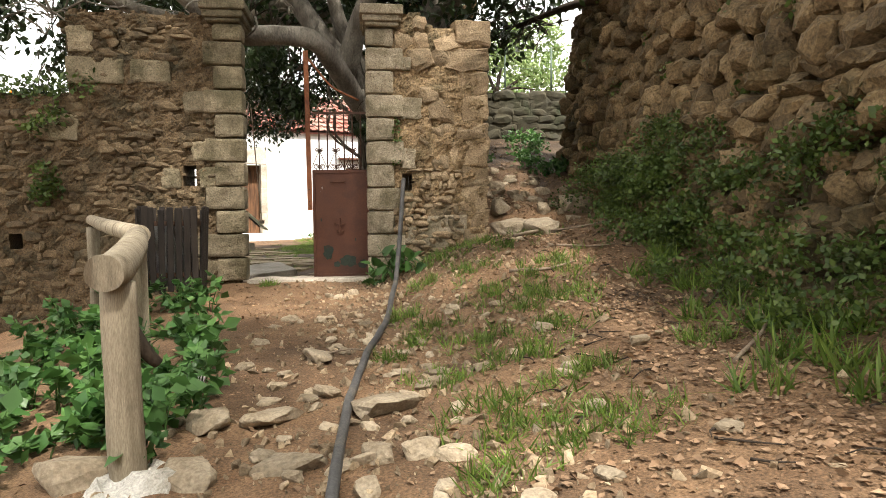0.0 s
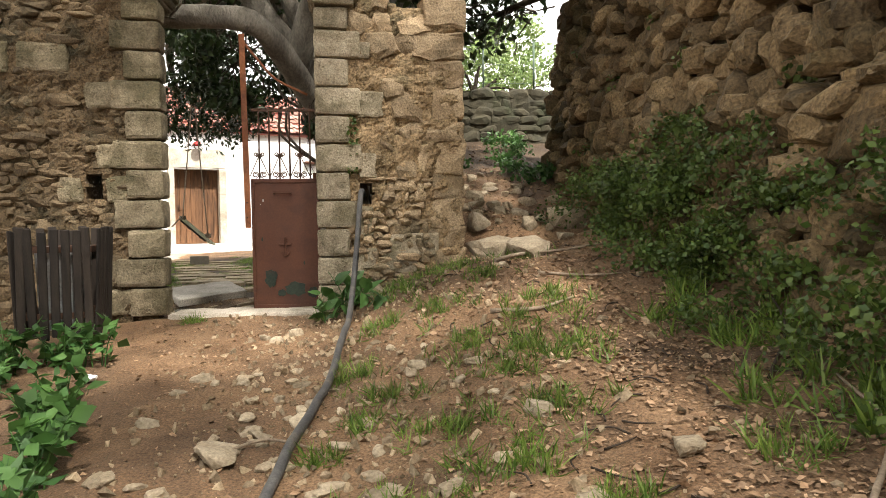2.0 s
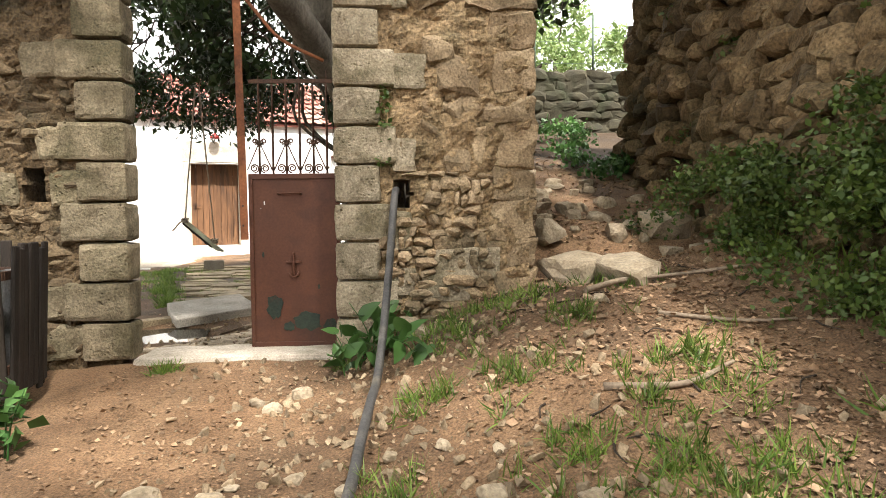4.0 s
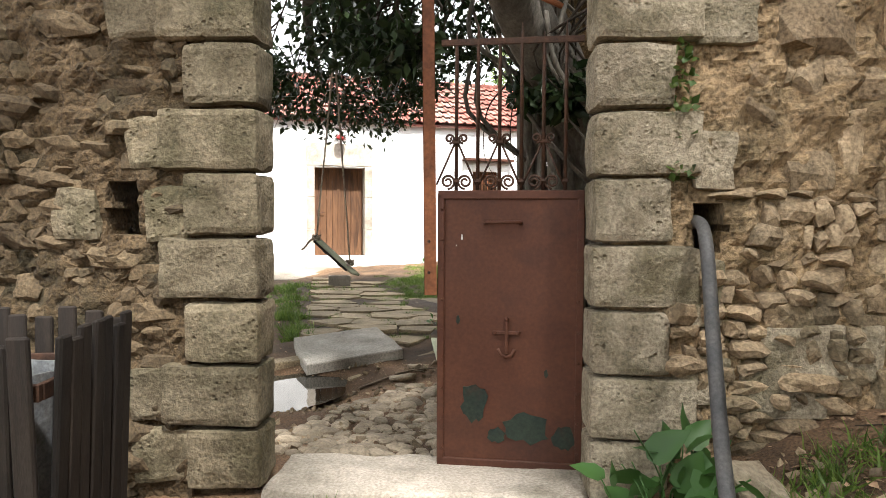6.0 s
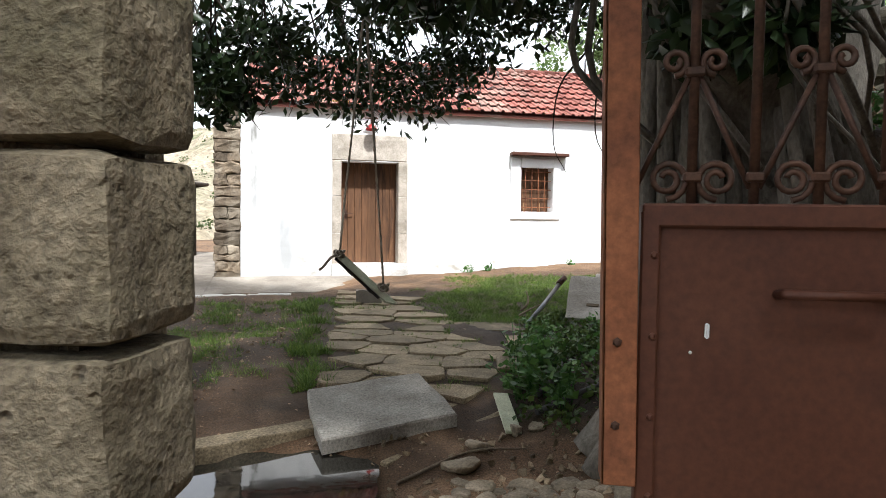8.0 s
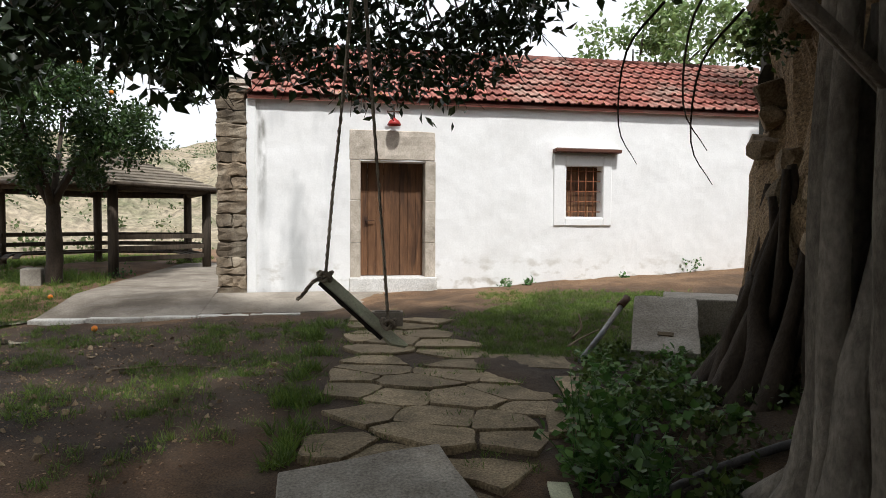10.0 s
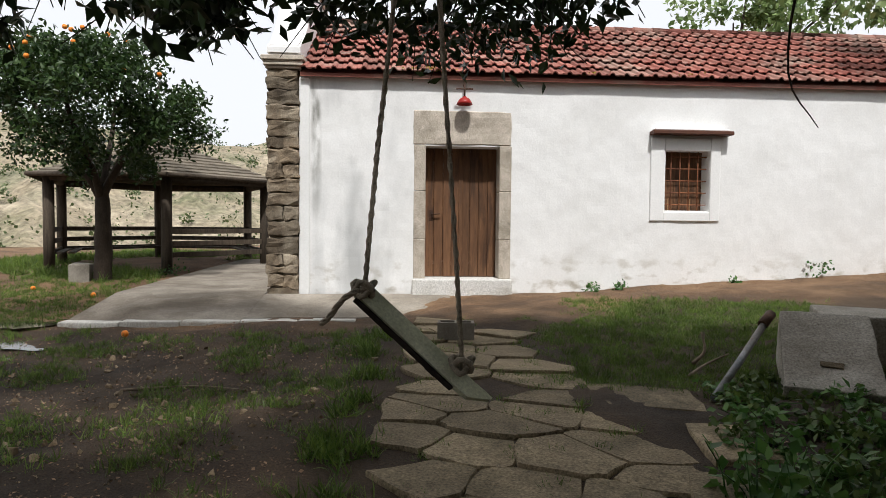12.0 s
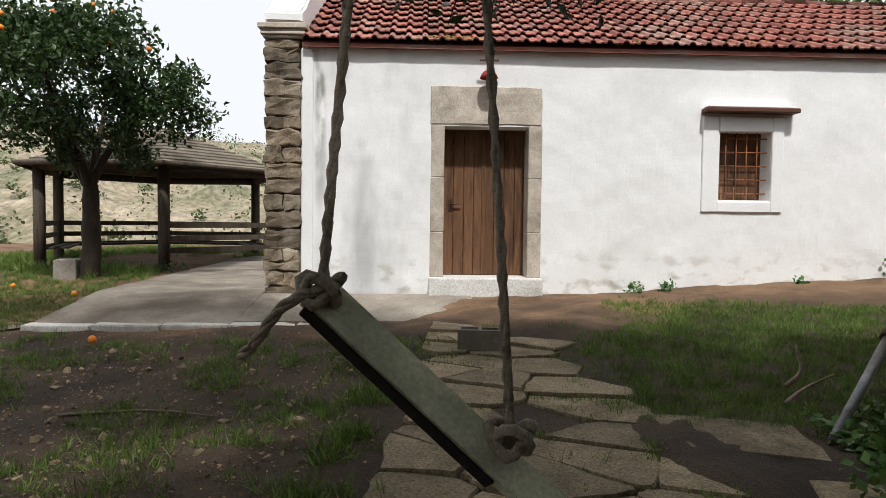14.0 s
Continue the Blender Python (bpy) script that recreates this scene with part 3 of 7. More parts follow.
def left_top(u):
    t = 3.52 if u > -2.9 else 2.56
    return t + 0.07 * noise.noise((u * 4, 1, 0)) + 0.04 * noise.noise((u * 13, 5, 0))


def right_top(u):
    t = 3.62 if u < 1.15 else 3.46
    return t + 0.05 * noise.noise((u * 6, 2, 0)) + 0.03 * noise.noise((u * 15, 5, 0))


def keep_left(u, z):
    return u < -1.29 and z < left_top(u) and not hole_edges(u, z)


def keep_right(u, z):
    return u > 0.78 and u < 1.93 + 0.03 * noise.noise((z * 6, 3, 0)) and z < right_top(u) and not hole_edges(u, z)


def gate_wall(which):
    left = which == "west"
    # the west side takes the _W materials with tree shade in their colour
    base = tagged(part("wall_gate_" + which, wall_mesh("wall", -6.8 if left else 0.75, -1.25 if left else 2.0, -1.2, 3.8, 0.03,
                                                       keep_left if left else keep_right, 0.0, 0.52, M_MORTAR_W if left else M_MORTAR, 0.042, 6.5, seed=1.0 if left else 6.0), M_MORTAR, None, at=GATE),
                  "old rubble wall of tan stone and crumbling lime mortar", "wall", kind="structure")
    if left:
        spots = courses(5, -6.7, -1.2, -0.3, 3.45, lambda u, z, w, h: keep_left(u, z) and keep_left(u, z + h * 0.4) and not any(hole_edges(u + a * w * 0.6, z + b * h * 0.7) for a in (-1, 0, 1) for b in (-1, 0, 1)) and u + w / 2 < -1.2,
                        lambda r, z: r.uniform(0.055, 0.125), lambda r, u, z: r.choice((0.06, 0.08, 0.1, 0.13, 0.18, 0.24)) * r.uniform(0.8, 1.2), lambda u, z: 0.056 + 0.035 * noise.noise((u * 2, z * 2, 8)), 0.15, lean=0.3)
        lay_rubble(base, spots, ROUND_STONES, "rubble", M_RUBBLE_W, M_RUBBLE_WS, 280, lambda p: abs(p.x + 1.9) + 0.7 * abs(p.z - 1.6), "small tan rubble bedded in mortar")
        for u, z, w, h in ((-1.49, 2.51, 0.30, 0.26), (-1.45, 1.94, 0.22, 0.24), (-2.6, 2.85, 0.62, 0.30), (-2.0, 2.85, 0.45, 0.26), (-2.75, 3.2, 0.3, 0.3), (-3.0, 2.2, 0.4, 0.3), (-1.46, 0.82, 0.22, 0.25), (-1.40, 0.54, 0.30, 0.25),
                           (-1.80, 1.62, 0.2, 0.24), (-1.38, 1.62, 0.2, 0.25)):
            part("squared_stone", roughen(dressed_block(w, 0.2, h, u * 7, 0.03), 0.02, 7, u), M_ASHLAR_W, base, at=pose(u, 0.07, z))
    else:
        small = courses(11, 0.75, 1.80, 0.6, 1.72, lambda u, z, w, h: keep_right(u, z) and not any(hole_edges(u + a * w * 0.55, z + b * h * 0.6) for a in (-1, 0, 1) for b in (-1, 0, 1)) and u - w / 2 > 0.78 and u < 1.62,
                        lambda r, z: r.uniform(0.05, 0.11), lambda r, u, z: r.choice((0.07, 0.1, 0.14, 0.2)) * r.uniform(0.8, 1.2), lambda u, z: 0.028, 0.17)
        lay_rubble(base, small, ROUND_STONES, "rubble", M_RUBBLE, M_RUBBLE_S, 290, lambda p: p.z, "small rubble")
        big = courses(12, 0.84, 1.66, 1.72, 3.5, lambda u, z, w, h: keep_right(u, z) and u - w / 2 > 0.80 and u + w / 2 < 1.68,
                      lambda r, z: r.uniform(0.13, 0.27), lambda r, u, z: r.uniform(0.12, 0.44), lambda u, z: 0.066 + 0.03 * noise.noise((u * 3, z * 3, 2)), 0.18, lean=0.2)
        lay_rubble(base, big, ROUND_STONES, "rubble", M_RUBBLE, M_RUBBLE_S, 200, lambda p: p.z, "rubble")
        r = random.Random(4)
        z = 0.75
        while z < 3.42:
            h = r.uniform(0.22, 0.33)
            w = r.uniform(0.3, 0.56)
            bm = dressed_block(w, 0.58, h - 0.015, z * 9, 0.03)
            roughen(bm, 0.05, 4.5, z)
            roughen(bm, 0.025, 11, z + 5)
            roughen(bm, 0.010, 30, z)
            part("corner_stone", bm, M_RUBBLE, base, at=pose(1.98 - w / 2 + r.uniform(-0.03, 0.02), 0.275, z + h / 2, 0, r.uniform(-2, 2), 0))
            z += h
        for u, z, w, h in ((1.28, 0.88, 0.36, 0.22), (0.94, 0.92, 0.24, 0.2), (1.02, 2.47, 0.26, 0.25), (0.9, 3.0, 0.26, 0.16), (0.98, 1.86, 0.18, 0.24), (1.45, 1.05, 0.5, 0.24), (0.95, 1.3, 0.16, 0.28)):
            part("squared_stone", roughen(dressed_block(w, 0.2, h, u * 7, 0.03), 0.02, 7, u), M_ASHLAR, base, at=pose(u, 0.07, z))
    return base


def dressed_block(w, d, h, seed, chamfer=0.035):
    """A dressed pillar stone: wide chamfer, pitted faces."""
    bm = box(-w / 2, w / 2, -d / 2, d / 2, -h / 2, h / 2, chamfer, 2)
    bmesh.ops.subdivide_edges(bm, edges=[e for e in bm.edges if e.calc_length() > 0.1], cuts=2, use_grid_fill=True)
    roughen(bm, 0.010, 9, seed)
    roughen(bm, 0.006, 24, seed + 3)
    return bm


def gate_pillar(sign, edge, name):
    """A pillar of alternating dressed stones beside the opening, with a moulded cap."""
    pil = thing(name, "gate pillar of alternating dressed limestone blocks, weathered and chipped", "pillar", GATE @ pose(edge, 0, 0), group="gate pillars")
    # west pillar: stained stone, darkened for shade as well
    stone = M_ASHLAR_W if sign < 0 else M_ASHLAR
    h, z, k = 0.2815, (0.40 if sign < 0 else 0.38), 0
    tops = 3.42
    while z < tops:
        hh = min(h, tops - z)
        wide = 0.45 if k % 2 == 1 else 0.335
        bm = dressed_block(wide, 0.25, hh - 0.014, k * 3.7 + (5 if sign < 0 else 40))
        part("dressed_stone", bm, stone, pil, at=pose(sign * wide / 2, 0.065, z + hh / 2))
        z += hh
        k += 1
    core = box(-0.15 if sign > 0 else -0.17, 0.17 if sign > 0 else 0.15, 0.0, 0.17, 0.1, 3.42)
    part("mortar_core", core, M_MORTAR_W if sign < 0 else M_MORTAR, pil, at=pose(sign * 0.235, 0, 0))
    back = dressed_block(0.26, 0.24, 3.0, 9.0 + sign, 0.02)
    part("rear_jamb", back, stone, pil, at=pose(sign * 0.40, 0.45, 1.9))
    cap = bmesh.new()
    for z0, z1, o in ((3.42, 3.47, 0.03), (3.47, 3.55, 0.06), (3.55, 3.67, 0.085)):
        box(-0.17 - o, 0.17 + o, -0.07 - o, 0.45 + o, z0, z1 - 0.002, 0.012, 1, cap)
    roughen(cap, 0.012, 8, sign)
    part("moulded_cap", cap, stone, pil, "moulded stone cap", at=pose(sign * 0.20, 0, 0))
    return pil


def sill():
    bm = box(GU_L + 0.0, GU_R + 0.02, -0.06, 0.42, 0.1, SILL - 0.01, 0.03, 2)
    bmesh.ops.subdivide_edges(bm, edges=[e for e in bm.edges if e.calc_length() > 0.2], cuts=6, use_grid_fill=True)
    roughen(bm, 0.02, 6, 3)
    solid("gate_sill", bm, M_CHSTONE, "worn pale stone doorsill across the gate opening", "doorsill", GATE, kind="structure")


gate_wall("west")
gate_wall("east")
gate_pillar(-1, GU_L, "gate_pillar")
gate_pillar(1, GU_R, "gate_pillar")
sill()


# ---------- the retaining wall beside the bank ----------
def ret_face(y, z):
    """Place of the wall's face: it leans back as it rises."""
    x = np.interp(y, RET_Y, RET_X) + 0.13 * (z - 1.5)
    return x + 0.10 * noise.noise((y * 0.8, z * 0.8, 2)) + 0.05 * noise.noise((y * 2.2, z * 2.2, 5))


def ret_top(y):
    return 5.25 + 0.25 * noise.noise((y * 0.9, 0, 0)) + 0.12 * noise.noise((y * 3, 4, 0))


def retaining_wall():
    ys = np.arange(-6, 10.95, 0.15)
    verts, faces = [], []
    nz = 36
    for y in ys:
        t = ret_top(y)
        for k in range(nz + 1):
            z = -0.8 + (t + 0.8) * k / nz
            verts.append((ret_face(y, z) + 0.10, y, z))
        verts.append((ret_face(y, t) + 1.6, y, t + 0.1))
        verts.append((ret_face(y, t) + 1.6, y, -0.8))
    row = nz + 3
    for i in range(len(ys) - 1):
        for k in range(row - 1):
            a = i * row + k
            faces.append((a, a + 1, a + row + 1, a + row))
        faces.append((i * row + row - 1, i * row, (i + 1) * row, (i + 1) * row + row - 1))
    faces.append(tuple(range(row)))
    faces.append(tuple(reversed(range((len(ys) - 1) * row, len(ys) * row))))
    base = tagged(part("wall_retaining", mesh_from("wall", verts, faces, M_SOIL), M_SOIL, None), "tall dry-stone retaining wall of brown weathered fieldstones", "wall", kind="structure")
    r = random.Random(31)
    spots, z = [], 0.1
    while z < 5.3:
        h = r.uniform(0.12, 0.27)
        y = -5.8
        while y < 10.8:
            w = r.choice((0.13, 0.18, 0.24, 0.3, 0.36)) * r.uniform(0.8, 1.25)
            cy, cz = y + w / 2, z + h / 2 + r.uniform(-0.08, 0.08)
            if cz < ret_top(cy) + 0.05 and cz > land(2.6, cy) - 0.2:
                x = ret_face(cy, cz) + 0.06 + r.uniform(-0.08, 0.07)
                spots.append((Matrix.LocRotScale((x, cy, cz), Euler((r.uniform(-0.3, 0.3), r.uniform(-0.2, 0.2), r.uniform(-0.2, 0.2))), (0.3 * r.uniform(0.9, 1.3), w * r.uniform(1.05, 1.3), h * r.uniform(0.9, 1.5))), r.randrange(14)))
            y += w
        z += h * 0.9
    lay_rubble(base, spots, FIELD_STONES, "field", M_FIELD, M_FIELD_S, 290, lambda p: abs(p.y - 5.5) + abs(p.z - 2.2), "brown fieldstones")
    return base


retaining_wall()


M_MOSSWALL = surface("mossy_dark_stone", (0.029, 0.027, 0.017), (0.065, 0.057, 0.036), (0.023, 0.029, 0.012), scale=5, fine=50, bump=0.8, dist=0.02)


def upper_wall():
    """A low dark boundary wall at the head of the trail."""
    z0 = float(land(1.6, 14.2))
    base = tagged(part("wall_upper", wall_mesh("wall", -1.5, 3.2, z0 - 0.8, z0 + 1.0, 0.12, lambda u, z: True, 0, 0.4, M_MOSSWALL, 0.05, 3.0), M_MOSSWALL, None, at=pose(1.2, 14.1, 0)),
                  "low mossy dark stone boundary wall", "wall", kind="structure")
    spots = courses(77, -1.45, 3.1, z0 - 0.3, z0 + 0.92, lambda u, z, w, h: True, lambda r, z: r.uniform(0.14, 0.24), lambda r, u, z: r.uniform(0.2, 0.5), lambda u, z: 0.03, 0.14)
    lay_rubble(base, spots, FIELD_STONES, "field", M_MOSSWALL, M_MOSSWALL, 90, lambda p: abs(p.x), "dark stones")


upper_wall()


# ---------- the iron gate leaf ----------
def scroll(cx, cz, r0, turns, flip, r=0.006):
    pts = []
    n = int(14 * turns)
    for k in range(n + 1):
        a = 2 * math.pi * turns * k / n
        q = r0 * (1 - 0.72 * k / n)
        pts.append((cx + flip * q * math.cos(a - math.pi / 2) , 0, cz + q * math.sin(a - math.pi / 2)))
    return tube(pts, r, 6)


def iron_gate():
    """The shut leaf: a plated lower half, round bars and scrollwork above."""
    W, P0, P1 = 0.675, 0.41, 1.735
    leaf = thing("gate_leaf", "rusty brown iron gate leaf, plated below, barred with scrolls above", "gate", pose(-1.515, 7.50, 0, 0, 0, -1.0))
    bm = box(0, W, -0.012, 0.012, P0, P1, 0.003)
    bmesh.ops.subdivide_edges(bm, edges=[e for e in bm.edges if e.calc_length() > 0.3], cuts=8, use_grid_fill=True)
    for v in bm.verts:
        v.co.y += 0.006 * noise.noise((v.co.x * 4, 0, v.co.z * 3))
    plate = part("plate", bm, M_RUST, leaf, "brown painted steel plate with rust stains")
    for nm, x0, x1, z0, z1 in (("rail", -0.01, W + 0.01, P1 - 0.03, P1 + 0.012), ("rail", -0.01, W + 0.01, P0 - 0.01, P0 + 0.03), ("stile", -0.012, 0.022, P0, P1), ("stile", W - 0.022, W + 0.012, P0, P1)):
        part(nm, box(x0, x1, -0.024, 0.02, z0, z1, 0.004), M_RUST, leaf)
    pull = part("handle", tube([(0.22, -0.012, 1.59), (0.22, -0.05, 1.595), (0.39, -0.05, 1.595), (0.39, -0.012, 1.59)], 0.009, 8), M_RUST, leaf, "welded bar handle")
    # keyholes as white chips, daylight put in as colour, and cross with an anchor
    part("keyhole", box(0.102, 0.110, -0.0165, -0.012, 1.508, 1.536, 0.003), M_PAPER_DAYLIGHT, leaf, "keyhole, its daylight painted as a white chip")
    part("keyhole", box(0.076, 0.082, -0.0165, -0.012, 1.479, 1.485, 0.002), M_PAPER_DAYLIGHT, leaf)
    cross = bmesh.new()
    box(0.316, 0.334, -0.035, -0.012, 0.96, 1.12, 0.004, 1, cross)
    box(0.275, 0.375, -0.034, -0.012, 1.055, 1.073, 0.004, 1, cross)
    tube([(0.285, -0.025, 0.985), (0.30, -0.025, 0.955), (0.325, -0.025, 0.945), (0.35, -0.025, 0.955), (0.365, -0.025, 0.985)], 0.008, 6, cross)
    for x, z in ((0.325, 1.13), (0.268, 1.064), (0.382, 1.064)):
        bmesh.ops.create_icosphere(cross, subdivisions=1, radius=0.013, matrix=Matrix.Translation((x, -0.025, z)))
    part("cross", cross, M_RUST, leaf, "small anchor-shaped iron cross")
    for cx, cz, w, h in ((0.17, 0.72, 0.13, 0.20), (0.43, 0.60, 0.24, 0.15), (0.60, 0.56, 0.12, 0.12), (0.09, 1.12, 0.02, 0.05), (0.28, 0.56, 0.10, 0.08), (0.515, 0.87, 0.02, 0.04)):
        bm = bmesh.new()
        r = random.Random(int(cx * 100))
        ring = [bm.verts.new((cx + w / 2 * math.cos(a) * r.uniform(0.7, 1.15), -0.0185, cz + h / 2 * math.sin(a) * r.uniform(0.7, 1.15))) for a in np.linspace(0, 2 * math.pi, 18, endpoint=False)]
        f = bm.faces.new(ring)
        bmesh.ops.extrude_face_region(bm, geom=[f])
        for v in ring:
            v.co.y += 0.004
        part("paint_patch", bm, M_GREENPATCH, leaf, "patch of old dark green paint")
    r = random.Random(5)
    for z in np.linspace(P0 + 0.08, P1 - 0.08, 9):
        for x in (0.012, W - 0.012):
            bm = bmesh.new()
            bmesh.ops.create_icosphere(bm, subdivisions=1, radius=0.008, matrix=Matrix.Translation((x, -0.024, z)))
            part("rivet", bm, M_RUST, leaf)
    dx, x0 = 0.154 * W, 0.075
    for k in range(6):
        x = x0 + dx * k
        top = 2.50 + 0.04 * (k % 2)
        bar = part("bar", tube([(x, 0, P1), (x, 0, top - 0.08), (x, 0, top)], [0.009, 0.009, 0.002], 8), M_IRON, leaf)
        part("collar", box(x - 0.016, x + 0.016, -0.014, 0.014, P1 + 0.05, P1 + 0.068, 0.004), M_IRON, bar)
        for fl in (-1, 1):
            if k % 2 == 0:
                part("scroll", scroll(x + fl * 0.042, P1 + 0.055, 0.036, 1.7, -fl), M_IRON, bar)
        if k % 2 == 0:
            part("collar", box(x - 0.018, x + 0.018, -0.014, 0.014, P1 + 0.235, P1 + 0.252, 0.004), M_IRON, bar)
            for sg in (-1, 1):
                part("brace", tube([(x + sg * 0.010, 0, P1 + 0.235), (x + sg * dx * 0.93, 0, P1 + 0.04)], 0.0055, 6), M_IRON, leaf)
                part("scroll", scroll(x + sg * 0.034, P1 + 0.262, 0.024, 1.4, -sg), M_IRON, bar)
    # slim upper bands
    part("rail", box(0.0, W, -0.008, 0.008, 2.44, 2.47, 0.002), M_IRON, leaf)
    return leaf


iron_gate()


def gate_post():
    """The tall rusty post at the free edge of the leaf, with the drop bar."""
    p = thing("gate_post", "tall rusty angle-iron post of the gate", "post", pose(-1.56, 7.47, 0))
    bm = box(-0.035, 0.025, -0.012, -0.006, 1.24, 3.22, 0.002)
    box(-0.035, -0.029, -0.012, 0.05, 1.24, 3.22, 0.002, 1, bm)
    for v in bm.verts:
        v.co.x += 0.012 * math.sin(v.co.z * 2.0) - 0.02 * max(0, v.co.z - 2.2)
    part("post", bm, M_RUSTPOST, p)
    part("arm", tube(curve_points([(-0.04, 0.0, 3.18), (0.12, 0.03, 2.98), (0.30, 0.05, 2.78), (0.62, 0.06, 2.62)], 5), 0.014, 6), M_RUSTPOST, p, "curved rusty brace")
    for z in (1.35, 1.5):
        bm = bmesh.new()
        bmesh.ops.create_icosphere(bm, subdivisions=1, radius=0.009, matrix=Matrix.Translation((-0.006, -0.013, z)))
        part("bolt", bm, M_IRON, p)


gate_post()


# ---------- the chapel ----------
CH_L, CH_R, EAVE, RIDGE_V, RIDGE_Z = -2.52, 9.2, 3.93, 2.45, 5.45


def keep_chapel(u, z):
    return not (-0.58 < u < 0.58 and 0.6 < z < 2.88) and not (3.22 < u < 3.96 and 1.88 < z < 2.84)


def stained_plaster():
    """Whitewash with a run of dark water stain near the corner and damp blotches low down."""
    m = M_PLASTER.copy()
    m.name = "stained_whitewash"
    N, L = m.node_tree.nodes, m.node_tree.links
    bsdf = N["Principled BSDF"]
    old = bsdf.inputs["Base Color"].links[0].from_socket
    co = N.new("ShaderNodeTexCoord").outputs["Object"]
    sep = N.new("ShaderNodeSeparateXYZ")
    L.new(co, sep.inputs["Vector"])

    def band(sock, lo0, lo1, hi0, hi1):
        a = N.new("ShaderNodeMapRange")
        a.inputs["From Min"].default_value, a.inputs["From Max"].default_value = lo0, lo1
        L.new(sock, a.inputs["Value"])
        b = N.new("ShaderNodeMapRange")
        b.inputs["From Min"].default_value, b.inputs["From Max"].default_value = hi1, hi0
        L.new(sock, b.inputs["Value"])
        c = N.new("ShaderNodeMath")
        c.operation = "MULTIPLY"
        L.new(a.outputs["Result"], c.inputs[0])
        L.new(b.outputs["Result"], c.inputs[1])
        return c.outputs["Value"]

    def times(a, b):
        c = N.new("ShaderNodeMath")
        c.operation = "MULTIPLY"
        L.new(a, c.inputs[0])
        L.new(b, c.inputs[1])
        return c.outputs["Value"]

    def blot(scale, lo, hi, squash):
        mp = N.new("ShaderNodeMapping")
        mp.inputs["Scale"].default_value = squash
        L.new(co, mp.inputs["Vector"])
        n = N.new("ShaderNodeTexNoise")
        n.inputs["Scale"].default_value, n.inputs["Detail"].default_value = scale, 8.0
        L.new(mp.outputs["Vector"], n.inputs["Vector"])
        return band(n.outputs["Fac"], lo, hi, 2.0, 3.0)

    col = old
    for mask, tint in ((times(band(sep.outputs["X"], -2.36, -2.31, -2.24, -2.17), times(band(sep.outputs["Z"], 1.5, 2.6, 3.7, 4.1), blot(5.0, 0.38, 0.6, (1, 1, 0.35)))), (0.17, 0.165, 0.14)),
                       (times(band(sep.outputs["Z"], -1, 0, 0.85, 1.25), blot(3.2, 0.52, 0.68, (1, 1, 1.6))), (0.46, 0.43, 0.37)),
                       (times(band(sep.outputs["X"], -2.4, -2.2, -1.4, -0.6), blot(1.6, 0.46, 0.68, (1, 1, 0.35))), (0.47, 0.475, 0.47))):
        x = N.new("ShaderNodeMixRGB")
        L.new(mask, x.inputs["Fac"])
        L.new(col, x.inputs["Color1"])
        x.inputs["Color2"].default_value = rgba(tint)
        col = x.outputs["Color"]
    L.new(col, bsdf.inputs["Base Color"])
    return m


def chapel_walls():
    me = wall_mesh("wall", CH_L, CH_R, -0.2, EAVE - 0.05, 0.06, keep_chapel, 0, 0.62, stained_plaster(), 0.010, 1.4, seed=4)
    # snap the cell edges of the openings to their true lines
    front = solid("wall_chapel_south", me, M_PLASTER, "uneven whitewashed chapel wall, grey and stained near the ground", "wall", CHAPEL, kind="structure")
    for nm, x0, x1, y0, y1 in (("wall_chapel_east", CH_R - 0.6, CH_R, 0.625, 4.3), ("wall_chapel_north", CH_L, CH_R, 4.302, 4.9)):
        solid(nm, roughen(box(x0, x1, y0, y1, -0.2, EAVE - 0.05, 0.02), 0.01, 2), M_PLASTER, "whitewashed chapel wall", "wall", CHAPEL, kind="structure")
    bm = bmesh.new()
    vs = [bm.verts.new((CH_R - 0.25, y, z)) for y, z in ((0.3, EAVE - 0.05), (4.6, EAVE - 0.05), (RIDGE_V, RIDGE_Z - 0.12))]
    f = bm.faces.new(vs)
    g = bmesh.ops.extrude_face_region(bm, geom=[f])
    for v in g["geom"]:
        if isinstance(v, bmesh.types.BMVert):
            v.co.x += 0.2
    solid("wall_chapel_gable", bm, M_PLASTER, "whitewashed gable end", "wall", CHAPEL, kind="structure")
    solid("ceiling", box(CH_L, CH_R - 0.62, 0.63, 4.29, EAVE - 0.16, EAVE - 0.06), M_DARK, "dark plank ceiling of the chapel", "ceiling", CHAPEL, kind="structure")
    solid("floor", box(CH_L, CH_R - 0.62, 0.63, 4.29, 0.55, 0.72), M_DARK, "dark stone floor inside the chapel", "floor", CHAPEL, kind="structure")
    return front


